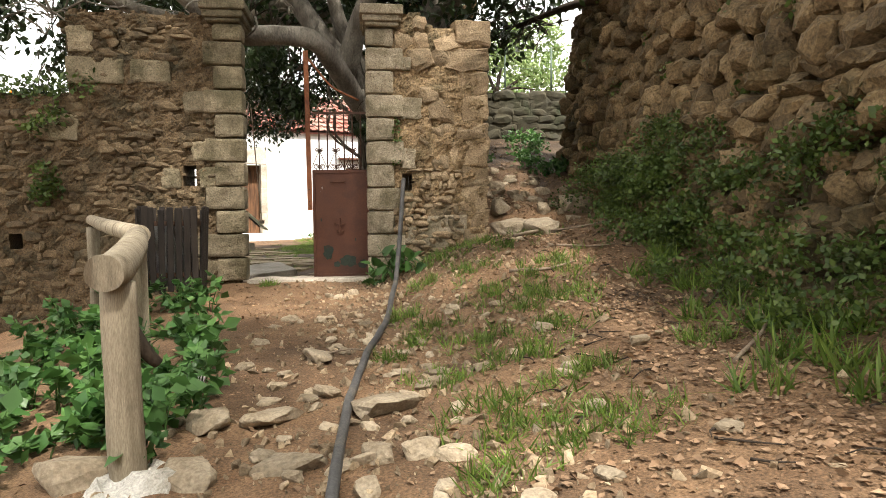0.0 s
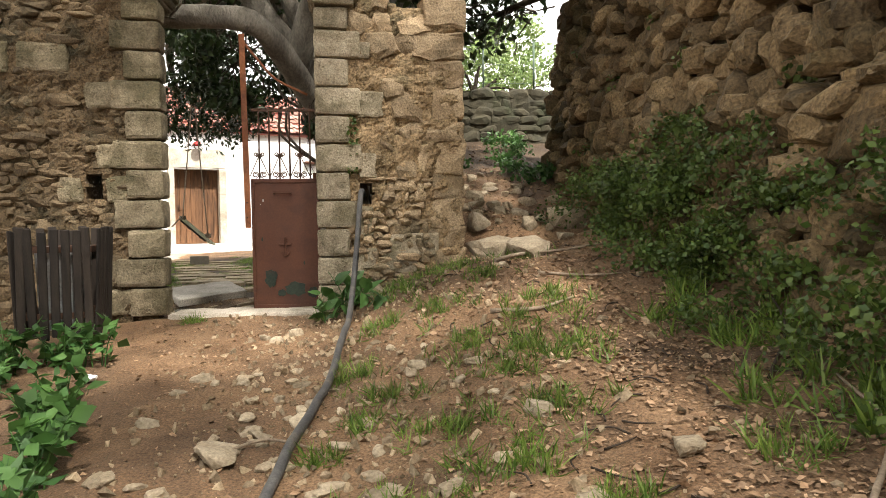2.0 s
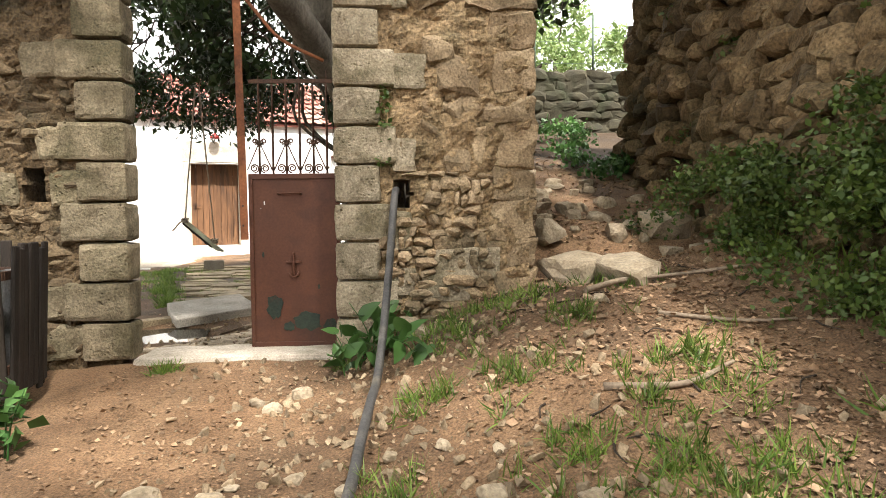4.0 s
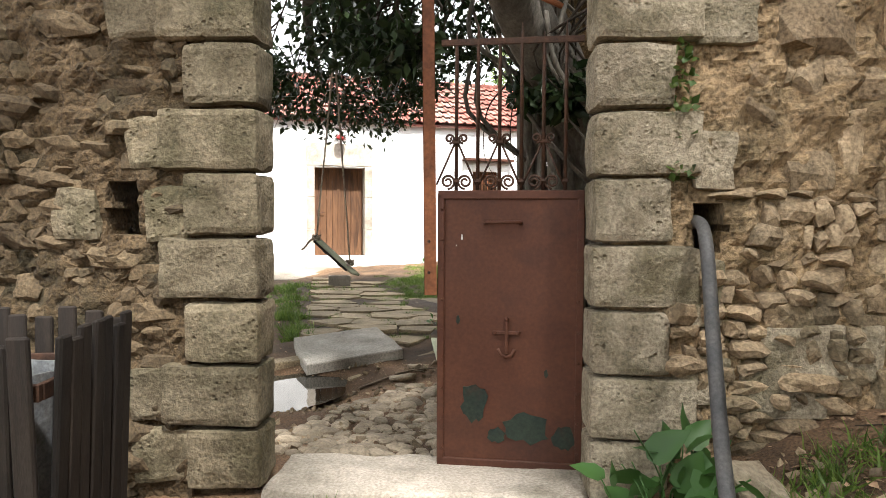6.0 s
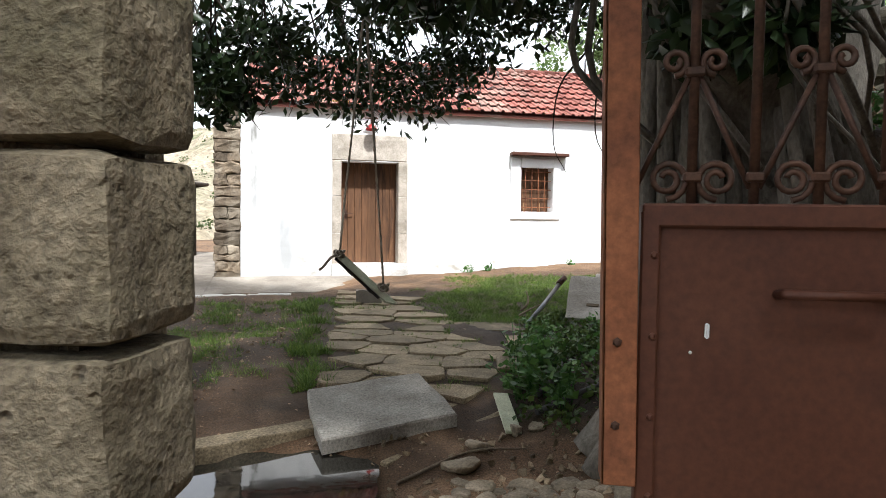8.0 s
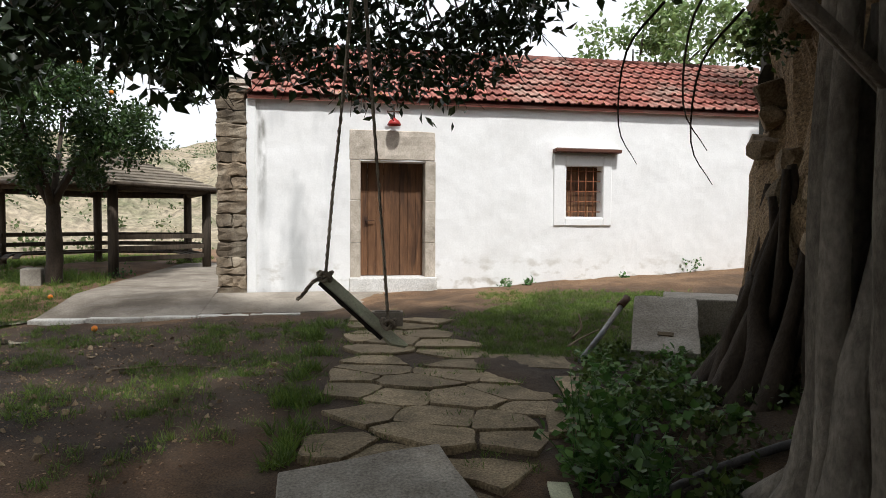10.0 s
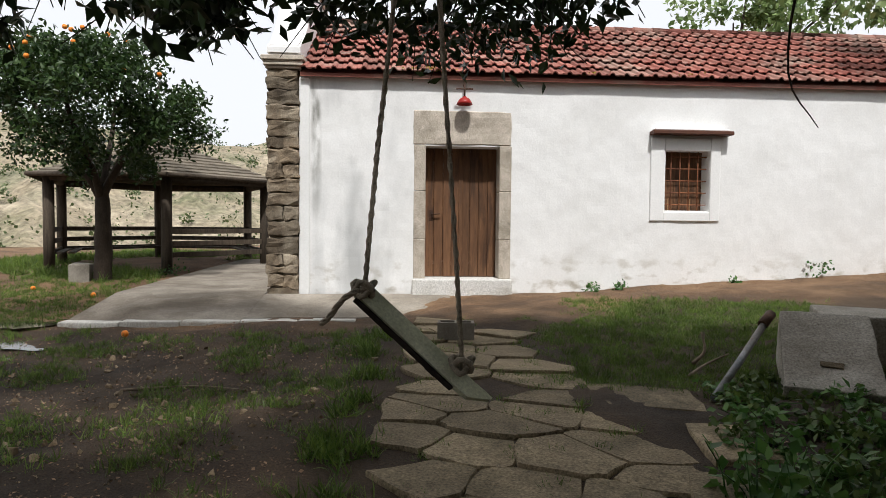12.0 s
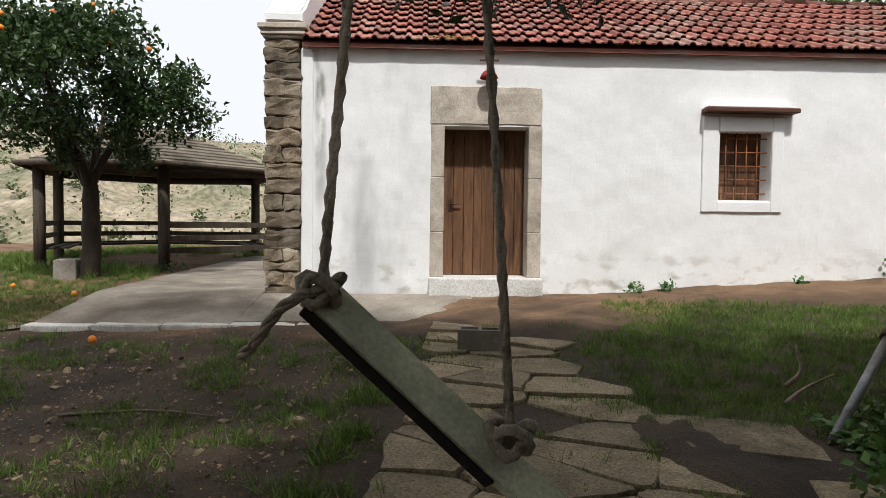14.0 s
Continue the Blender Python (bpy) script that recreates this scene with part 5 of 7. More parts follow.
    for x, y, z, q in low:
        for _ in range(5):
            c = curve_points([(x + r.uniform(-0.2, 0.5), y + r.uniform(-0.4, 0.3), z + r.uniform(0.5, 0.9)), (x + r.uniform(-0.3, 0.3), y + r.uniform(-0.2, 0.2), z + 0.25), (x + r.uniform(-q, q), y + r.uniform(-q, q), z - q * r.uniform(0.3, 1.0))], 4)
            tube(c, limb_radii(len(c), 0.012, 0.003), 5, bm)
    for x, y, z in ((-0.75, 13.2, 3.4), (-0.9, 12.6, 3.6), (-1.3, 13.5, 3.6)):
        c = curve_points([(x, y, z), (x - 0.3, y, z - 0.4), (x - 0.35, y + 0.1, z - 1.0), (x - 0.2, y, z - 1.35)], 4)
        tube(c, limb_radii(len(c), 0.014, 0.003), 5, bm)
    tagged(part("twig", bm, M_BARK2, tree), kind="stuff")


fig_tree()


def stone_pier():
    """A ruined masonry pier that the fig tree has grown round."""
    bm = box(-0.62, 0.9, -0.75, 0.9, -0.6, 5.2, 0.12, 2)
    bmesh.ops.subdivide_edges(bm, edges=[e for e in bm.edges if e.calc_length() > 0.25], cuts=9, use_grid_fill=True)
    roughen(bm, 0.30, 0.9, 4)
    roughen(bm, 0.14, 2.4, 7)
    roughen(bm, 0.05, 7, 2)
    base = solid("stone_pier", bm, M_MORTAR, "ruined pier of tan stone wrapped in fig roots", "pier", pose(0.2, 13.05, height(0, 13.0)))
    r = random.Random(8)
    for k in range(34):
        z, u = r.uniform(0.9, 4.6), r.uniform(-0.75, 0.75)
        face = r.random() < 0.5
        p = (u, -0.72, z) if face else (-0.62, u, z)
        part("stone", stone_data("rubble", ROUND_STONES, M_RUBBLE)[r.randrange(14)], M_RUBBLE, base, at=Matrix.LocRotScale(p, Euler((r.uniform(-0.3, 0.3), r.uniform(-0.3, 0.3), r.uniform(-0.3, 0.3))), (r.uniform(0.2, 0.4), r.uniform(0.2, 0.4), r.uniform(0.15, 0.3))))
    # roots in the darkened bark, shade painted into their colour
    for k in range(30):
        a, w = r.uniform(2.5, 5.1), r.uniform(0.82, 1.02)
        x, y = w * math.cos(a), w * math.sin(a)
        n = lambda: r.uniform(-0.12, 0.12)
        pts = [(x * 1.25 + n(), y * 1.3 + n(), -0.25), (x * 0.98 + n(), y * 1.05 + n(), 0.25), (x * 0.93 + n(), y * 0.95 + n(), 0.7), (x * 0.78 + n(), y * 0.82 + n(), r.uniform(0.8, 1.7))]
        part("root", tube(curve_points(pts, 4), limb_radii(13, r.uniform(0.07, 0.17), 0.03), 8, None, 0.3), M_BARK2, base, "fig root, bark darkened for the shade on the pier")
    vines = [(-0.62 + r.uniform(-0.25, 0.1), 12.7 + r.uniform(-0.4, 0.5), r.uniform(2.6, 4.6) - height(-0.6, 12.8), r.uniform(0.1, 0.2)) for _ in range(14)]
    cs = np.array([(x, y, height(x, y) + h) for x, y, h, _ in vines])
    pl = clusters(91, cs, [v[3] for v in vines], 50, 1.2, 0.2)
    tagged(part("vine", leaf_mesh("vine", pl, np.full(len(pl), 0.06), M_IVY, 92, 1.2), M_IVY, base, "green vine on the pier"), kind="stuff")
    base.children[-1].matrix_parent_inverse = base.matrix_basis.inverted()


stone_pier()


# ---------- the swing ----------
def rope_mesh(points, rad=0.0125):
    """A laid rope: three strands twisted together."""
    pts = curve_points(points, 10)
    bm = bmesh.new()
    length = 0
    for s in range(3):
        out = []
        length = 0
        for i, p in enumerate(pts):
            if i:
                length += (p - pts[i - 1]).length
            d = (pts[min(i + 1, len(pts) - 1)] - pts[max(i - 1, 0)]).normalized()
            u = d.orthogonal().normalized()
            w = d.cross(u)
            a = length * 45 + s * 2.094
            out.append(p + (u * math.cos(a) + w * math.sin(a)) * rad * 0.5)
        tube(out, rad * 0.58, 6, bm)
    return bm


def swing():
    L, R = Vector((-3.448, 11.446, 1.407)), Vector((-3.091, 11.583, 1.113))
    sw = thing("swing", "broken rope swing, its green-grey plank hanging askew", "swing", pose(0, 0, 0))
    part("rope", rope_mesh([L + Vector((0, 0, -0.02)), L + Vector((0.042, 0.015, 0.5)), (-3.345, 11.475, 2.5), (-3.25, 11.50, 3.6), (-3.17, 11.53, 4.72)]), M_ROPE, sw, "speckled rope")
    part("rope", rope_mesh([R + Vector((0, 0, -0.02)), R + Vector((-0.034, -0.011, 0.5)), (-3.18, 11.55, 2.4), (-3.26, 11.525, 3.6), (-3.335, 11.50, 4.72)]), M_ROPE, sw, "speckled rope")
    part("rope_end", rope_mesh([L + Vector((0.02, -0.02, 0.01)), L + Vector((-0.06, -0.04, -0.03)), L + Vector((-0.13, -0.04, -0.11)), L + Vector((-0.17, -0.03, -0.14))], 0.012), M_ROPE, sw, "loose rope end")
    for c, q in ((L, 0.035), (R, 0.036)):
        pts = []
        for k in range(26):
            a = k / 25 * 2 * math.pi * 2
            pts.append(c + Vector(((q + 0.012 * math.sin(a * 1.5)) * math.cos(a), q * 0.9 * math.sin(a), q * 0.8 * math.sin(a * 1.5 + 0.6))))
        part("knot", tube(pts, 0.012, 7), M_ROPE, sw, "knotted rope")
    d = (R - L + Vector((0.0, 0.0, -0.06))).normalized()
    side = Vector((0.12, 0.9, 0.42)).normalized()
    side = (side - d * side.dot(d)).normalized()
    up = d.cross(side)
    if up.z < 0:
        up = -up
    M = Matrix((( *[0.0] * 4,), (*[0.0] * 4,), (*[0.0] * 4,), (0, 0, 0, 1)))
    for i, a in enumerate((d, side, up)):
        for k in range(3):
            M[k][i] = a[k]
    mid = (L + R) / 2 + d * 0.07 - up * 0.045
    for k in range(3):
        M[k][3] = mid[k]
    bm = bmesh.new()
    n, hl = 14, (R - L).length / 2 + 0.10
    rows = []
    for i in range(n + 1):
        x = -hl + 0.02 + 2 * hl * i / n
        w = 0.046
        if i > n - 3:
            w = (0.044, 0.028, 0.008)[i - n + 2]
        c = 0.0 if i < n - 2 else 0.02 * (i - n + 2)
        rows.append([bm.verts.new((x + (0.015 * noise.noise((y * 30, i, 0)) if i > n - 4 else 0), y + c, z)) for y, z in ((-w, -0.011), (w, -0.011), (w, 0.011), (-w, 0.011))])
    for a, b in zip(rows, rows[1:]):
        for k in range(4):
            bm.faces.new((a[k], a[(k + 1) % 4], b[(k + 1) % 4], b[k]))
    bm.faces.new(rows[0][::-1])
    bm.faces.new(rows[-1])
    bmesh.ops.recalc_face_normals(bm, faces=list(bm.faces))
    seat = part("seat", bm, M_SEAT, sw, "green-grey plank split to a point at one end", at=M)
    for x in (-0.13, 0.10):
        part("batten", box(x - 0.03, x + 0.03, -0.042, 0.042, -0.045, -0.012, 0.006), M_DARKWOOD, seat)
    part("edge_strip", box(-hl + 0.03, hl - 0.14, -0.056, -0.047, -0.024, 0.006, 0.003), M_DARKWOOD, seat)


swing()


# ---------- paved path, slab, basin ----------
def flag_shape(pts, th, seed):
    """An uneven paving stone from its outline."""
    r = random.Random(seed)
    bm = bmesh.new()
    c = sum((Vector(p) for p in pts), Vector((0, 0))) / len(pts)
    ring = []
    n = len(pts)
    for i in range(n):
        a, b = Vector(pts[i]), Vector(pts[(i + 1) % n])
        for t in (0.0, 0.33, 0.66):
            q = a.lerp(b, t)
            if t:
                q += Vector((r.uniform(-1, 1), r.uniform(-1, 1))) * 0.018
            else:
                q = q.lerp(c, 0.03)
            ring.append(q)
    z = [0.012 * noise.noise((q.x * 3, q.y * 3, seed)) for q in ring]
    top = [bm.verts.new((*(q.lerp(c, 0.02)), th + zz)) for q, zz in zip(ring, z)]
    rim = [bm.verts.new((*q, th - 0.014 + zz)) for q, zz in zip(ring, z)]
    low = [bm.verts.new((*q, -0.06)) for q in ring]
    mid = bm.verts.new((*c, th + 0.008 * noise.noise((c.x, c.y, seed))))
    m = len(ring)
    for k in range(m):
        j = (k + 1) % m
        bm.faces.new((mid, top[k], top[j]))
        bm.faces.new((top[k], rim[k], rim[j], top[j]))
        bm.faces.new((rim[k], low[k], low[j], rim[j]))
    return bm, c


def stone_path():
    p0 = thing("stone_path", "old flagstone path to the chapel door with weeds in the joints", "path", pose(0, 0, 0), kind="structure")
    r = random.Random(41)
    seeds = []
    for j in range(15):
        y = 11.3 + 0.40 * j
        x = -6.4 + 0.3 * (j % 2)
        while x < -1.0:
            seeds.append(Vector((x + r.uniform(-0.2, 0.2), y + r.uniform(-0.1, 0.1))))
            x += r.uniform(0.42, 0.85)
    edge_n = Vector((6.1, 1.88)).normalized()
    k = 0
    for c in seeds:
        xl = np.interp(c.y, [11.3, 17.4], [-3.62, -5.5])
        xr = np.interp(c.y, [11.3, 12.4, 13.2, 14.0, 15, 16.3, 17.4], [-2.35, -2.15, -2.0, -2.45, -3.25, -3.6, -3.9])
        if not (xl + 0.12 < c.x < xr - 0.1) or c.y > 16.5:
            continue
        cell = [Vector(p) for p in ((c.x - 1, c.y - 0.7), (c.x + 1, c.y - 0.7), (c.x + 1, c.y + 0.7), (c.x - 1, c.y + 0.7))]
        # cut by the line half way to each neighbour, and by the straight west edge
        cuts = [(Vector(((o.x - c.x) / 1.5, (o.y - c.y) * 1.35)), (o + c) / 2) for o in seeds if o is not c and (o - c).length < 1.6]
        cuts.append((-edge_n, Vector((-3.62, 11.3))))
        for n, m in cuts:
            out = []
            for a, b in zip(cell, cell[1:] + cell[:1]):
                da, db = (a - m).dot(n), (b - m).dot(n)
                if da <= 0:
                    out.append(a)
                if da * db < 0:
                    out.append(a + (b - a) * (da / (da - db)))
            cell = out
        if len(cell) < 3:
            continue
        mid = sum(cell, Vector((0, 0))) / len(cell)
        cell = [p + (mid - p).normalized() * min(0.004, (mid - p).length * 0.3) for p in cell]
        cell = [p for p, o in zip(cell, cell[1:] + cell[:1]) if (p - o).length > 0.035]
        if len(cell) < 3 or r.random() < 0.04:
            continue
        bm, c2 = flag_shape(cell, 0.0, k)
        part("flagstone", bm, M_FLAG, p0, at=pose(0, 0, float(land(c2.x, c2.y)) + 0.012 + r.uniform(-0.010, 0.012)))
        k += 1
    for quad in ([(-2.05, 13.05), (-1.35, 13.3), (-1.45, 13.9), (-2.2, 13.75)], [(-2.7, 13.95), (-2.0, 14.0), (-2.1, 14.6), (-2.95, 14.5)], [(-2.15, 12.2), (-1.5, 12.5), (-1.7, 13.0), (-2.2, 12.9)]):
        bm, c = flag_shape(quad, 0.0, k)
        part("flagstone", bm, M_FLAG, p0, at=pose(0, 0, float(land(c.x, c.y)) + 0.02))
        k += 1



def cobbles():
    """Worn cobbles bedded in the earth just inside the gate."""
    base = thing("cobbled_floor", "worn cobbles bedded in brown earth inside the gate", "paving", kind="structure")
    data = stone_data("cobble", stone_shapes(8, 14.0, 0.7, 2, 0.12), M_COBBLE)
    r = random.Random(23)
    placed = []
    for _ in range(5000):
        x, y, w = r.uniform(-2.75, -1.0), r.uniform(7.7, 10.1), r.uniform(0.08, 0.19)
        if len(placed) > 280 or x < -2.6 + 0.25 * (y - 8.6) or any((x - a) ** 2 + (y - b) ** 2 < ((w + c) * 0.44) ** 2 for a, b, c in placed):
            continue
        placed.append((x, y, w))
        part("cobble", data[r.randrange(8)], M_COBBLE, base, at=Matrix.LocRotScale((x, y, height(x, y) + 0.002), Euler((r.uniform(-0.12, 0.12), r.uniform(-0.12, 0.12), r.uniform(0, 6.3))), (w * 1.2, w * 0.85, w * 0.38)))


M_COBBLE = surface("worn_cobble", (0.246, 0.196, 0.138), (0.420, 0.348, 0.254), (0.145, 0.119, 0.080), scale=7, fine=60, bump=0.6, dist=0.012, per="object", spread=0.25)
stone_path()
cobbles()


def tilted_slab():
    quad = [(-0.62, -0.42), (0.45, -0.52), (0.62, 0.42), (-0.40, 0.55)]
    bm, c = flag_shape([(x, y) for x, y in quad], 0.05, 5)
    bmesh.ops.scale(bm, vec=(1, 1, 1.0), verts=list(bm.verts))
    solid("covering_slab", bm, M_CONCRETE, "loose grey stone slab tilted over a drain beside the path", "slab", pose(-3.0, 11.05, 0.215, 5, -4, 40))


tilted_slab()


def drain():
    """Low kerbs of the drain and the standing water in it."""
    d = thing("drain", "low concrete drain edge with muddy water standing in it", "drain", pose(0, 0, 0))
    for a, b, w in (((-4.75, 9.55), (-3.32, 10.85), 0.20), ((-2.76, 10.33), (-1.98, 11.4), 0.07)):
        a, b = Vector((*a, 0)), Vector((*b, 0))
        L = (b - a).length
        bm = box(0, L, -w / 2, w / 2, -0.25, 0.0, 0.015, 2)
        bmesh.ops.subdivide_edges(bm, edges=[e for e in bm.edges if e.calc_length() > 0.4], cuts=6, use_grid_fill=True)
        roughen(bm, 0.012, 5, w)
        ang = math.degrees(math.atan2(b.y - a.y, b.x - a.x))
        part("kerb", bm, M_FLAG, d, at=pose(a.x, a.y, 0.165 if w > 0.15 else 0.075, 0, 0 if w > 0.15 else -4.2, ang))


drain()


def puddle(name, cx, cy, rx, ry, z, seed, label):
    bm = bmesh.new()
    ring = [bm.verts.new((cx + rx * math.cos(a) * (1 + 0.3 * noise.noise((math.cos(a) * 2, math.sin(a) * 2, seed))), cy + ry * math.sin(a) * (1 + 0.3 * noise.noise((math.cos(a) * 2, math.sin(a) * 2, seed + 5))), z)) for a in np.linspace(0, 2 * math.pi, 40, endpoint=False)]
    bm.faces.new(ring)
    solid(name, bm, M_WATER, label, "puddle", kind="structure")


puddle("water_1", -3.32, 9.78, 0.66, 0.70, 0.066, 1, "still brown puddle mirroring the sky")
puddle("water_2", -10.4, 15.2, 0.75, 0.55, float(land(-10.4, 15.2)) + 0.012, 4, "rain puddle in the grass")
puddle("water_3", -8.75, 13.75, 0.34, 0.22, float(land(-8.75, 13.75)) + 0.002, 9, "rain puddle in the dark soil")
puddle("water_4", -9.1, 14.45, 0.42, 0.25, float(land(-9.1, 14.45)) + 0.002, 12, "rain puddle in the dark soil")


def cistern():
    c = thing("cistern_cover", "cracked slanting concrete cistern cover in the grass", "cistern", pose(-1.07, 14.95, 0.66, 30, 0, -6))
    bm = box(-0.33, 0.33, -0.5, 0.45, -0.06, 0.06, 0.015, 2)
    bmesh.ops.subdivide_edges(bm, edges=[e for e in bm.edges if e.calc_length() > 0.3], cuts=5, use_grid_fill=True)
    part("slab", roughen(bm, 0.014, 6, 2), M_CONCRETE, c)
    part("side_wall", roughen(box(-0.33, -0.25, -0.5, 0.45, -0.5, -0.06, 0.015), 0.012, 6), M_CONCRETE, c)
    part("side_wall", roughen(box(0.25, 0.33, -0.5, 0.45, -0.5, -0.06, 0.015), 0.012, 6), M_CONCRETE, c)
    part("hole", roughen(box(-0.08, 0.08, -0.25, -0.18, 0.055, 0.068, 0.004), 0.02, 14), M_SOIL, c, "broken dark hole")
    solid("concrete_block", roughen(box(-0.42, 0.42, -0.36, 0.36, -0.45, 0.0, 0.02, 2), 0.015, 5), M_CONCRETE, "flat mossy concrete platform behind the cistern", "platform", pose(-0.55, 15.85, 0.90, 0, 0, -4))
    pipe = thing("metal_pipe", "grey metal pipe leaning on the cistern", "pipe", pose(0, 0, 0))
    part("tube", tube([(-1.95, 14.35, 0.36), (-1.72, 14.75, 0.60), (-1.47, 15.15, 0.90)], 0.028, 10), M_GALV, pipe)
    part("coupling", tube([(-1.53, 15.06, 0.84), (-1.45, 15.18, 0.92)], 0.042, 10), M_IRON, pipe)


M_GALV = surface("galvanised_pipe", (0.20, 0.21, 0.22), (0.33, 0.34, 0.34), (0.14, 0.11, 0.08), scale=8, fine=80, bump=0.1, rough=0.5, metal=0.4)
cistern()


def cement_block():
    bm = bmesh.new()
    w, d, h = 0.40, 0.20, 0.19
    for a in (box(-w / 2, w / 2, -d / 2, -d / 2 + 0.03, 0, h, 0.004), ):
        bm = a
    box(-w / 2, w / 2, d / 2 - 0.03, d / 2, 0, h, 0.004, 1, bm)
    for x in (-w / 2 + 0.001, -0.015, w / 2 - 0.031):
        box(x, x + 0.03, -d / 2 + 0.031, d / 2 - 0.031, 0.002, h - 0.002, 0.003, 1, bm)
    box(-w / 2 + 0.02, w / 2 - 0.02, -d / 2 + 0.02, d / 2 - 0.02, 0.003, 0.03, 0, 1, bm)
    solid("cement_block", roughen(bm, 0.004, 12), M_BLOCK, "grey hollow cement block standing on the path", "block", pose(-4.44, 15.75, height(-4.44, 15.75) + 0.012, 0, 0, 18))


cement_block()


# ---------- things before the gate ----------
def rail_fence():
    f = thing("log_fence", "weathered log fence with bent top rails", "fence", pose(0, 0, 0))
    for x, y, top, rad in ((-1.575, 2.22, 0.84, 0.072), (-2.27, 4.02, 0.95, 0.080), (-3.38, 5.75, 1.06, 0.055)):
        g = height(x, y) - 0.25
        c = [(x + 0.03, y, g), (x + 0.015, y, (g + top) / 2), (x, y, top)]
        part("post", tube(curve_points(c, 6), rad, 16, None, 0.10), M_GREYWOOD, f, "grey round timber post")
    part("rail", tube(curve_points([(-1.565, 2.09, 0.885), (-1.59, 2.26, 0.90), (-1.88, 3.1, 0.96), (-2.24, 4.02, 1.00)], 5), limb_radii(16, 0.078, 0.072), 16, None, 0.08), M_GREYWOOD, f, "grey timber rail with a sawn end")
    part("rail", tube(curve_points([(-2.19, 3.95, 1.01), (-2.8, 4.8, 1.07), (-3.42, 5.82, 1.13)], 6), limb_radii(13, 0.068, 0.05), 14, None, 0.08), M_GREYWOOD, f, "grey timber rail")
    part("branch_stub", tube(curve_points([(-1.545, 2.24, 0.66), (-1.51, 2.28, 0.56), (-1.48, 2.31, 0.50), (-1.46, 2.33, 0.47)], 4), limb_radii(13, 0.036, 0.024), 10, None, 0.15), M_BARK2, f, "dark crooked branch stub")
    lime = bmesh.new()
    bmesh.ops.create_icosphere(lime, subdivisions=3, radius=0.19)
    for v in lime.verts:
        v.co.z *= 0.2
    roughen(lime, 0.06, 8, 3)
    solid("mortar_footing", roughen(lime, 0.03, 19, 1), M_LIME, "crumbled white lime mortar at the foot of a post", "footing", pose(-1.53, 2.2, height(-1.53, 2.2)))


M_LIME = surface("crumbled_lime", (0.45, 0.43, 0.38), (0.62, 0.60, 0.55), (0.30, 0.27, 0.21), scale=16, fine=90, bump=1.0, dist=0.02)

rail_fence()


def litter_bin():
    b = thing("slatted_bin", "dark slatted wooden litter bin with a bent metal liner", "litter bin", pose(-2.81, 6.29, 0.385, 0, 0, 10.7))
    H = 0.86
    r = random.Random(6)
    slat = {}
    for side, n, w in ((0, 7, 0.56), (1, 7, 0.50), (2, 7, 0.56), (3, 7, 0.50)):
        for k in range(n):
            t = (k + 0.5) / n - 0.5
            key = (side % 2)
            if key not in slat:
                bm = box(-0.031, 0.031, -0.011, 0.011, 0, H, 0.006)
                me = bpy.data.meshes.new("slat")
                bm.to_mesh(me)
                bm.free()
                me.materials.append(M_DARKWOOD)
                slat[key] = me
            half = (0.25, 0.28, 0.25, 0.28)[side]
            x, y = ((t * w, -half), (half, t * w), (-t * w, half), (-half, -t * w))[side]
            m = pose(x, y, r.uniform(-0.015, 0.035), 0, 0, 90 * side) @ pose(0, 0, 0, 2.5, r.uniform(-1.8, 1.8), 0)
            part("slat", slat[key], M_DARKWOOD, b, at=m)
    for z in (0.15, 0.68):
        bm = bmesh.new()
        for x0, x1, y0, y1 in ((-0.26, 0.26, -0.235, -0.215), (-0.26, 0.26, 0.215, 0.235), (-0.262, -0.242, -0.21, 0.21), (0.242, 0.262, -0.21, 0.21)):
            box(x0, x1, y0, y1, z, z + 0.05, 0.002, 1, bm)
        part("hoop", bm, M_IRON, b)
    bm = bmesh.new()
    n = 24
    rings = []
    for z, rad in ((0.06, 0.18), (0.72, 0.205), (0.72, 0.195), (0.10, 0.17)):
        rings.append([bm.verts.new((rad * math.cos(a), rad * math.sin(a), z + 0.02 * noise.noise((a, z, 0)))) for a in np.linspace(0, 2 * math.pi, n, endpoint=False)])
    for a, c in zip(rings, rings[1:]):
        for k in range(n):
            bm.faces.new((a[k], a[(k + 1) % n], c[(k + 1) % n], c[k]))
    bm.faces.new(rings[-1])
    part("liner", bm, M_GALV, b, "grey metal liner")


litter_bin()


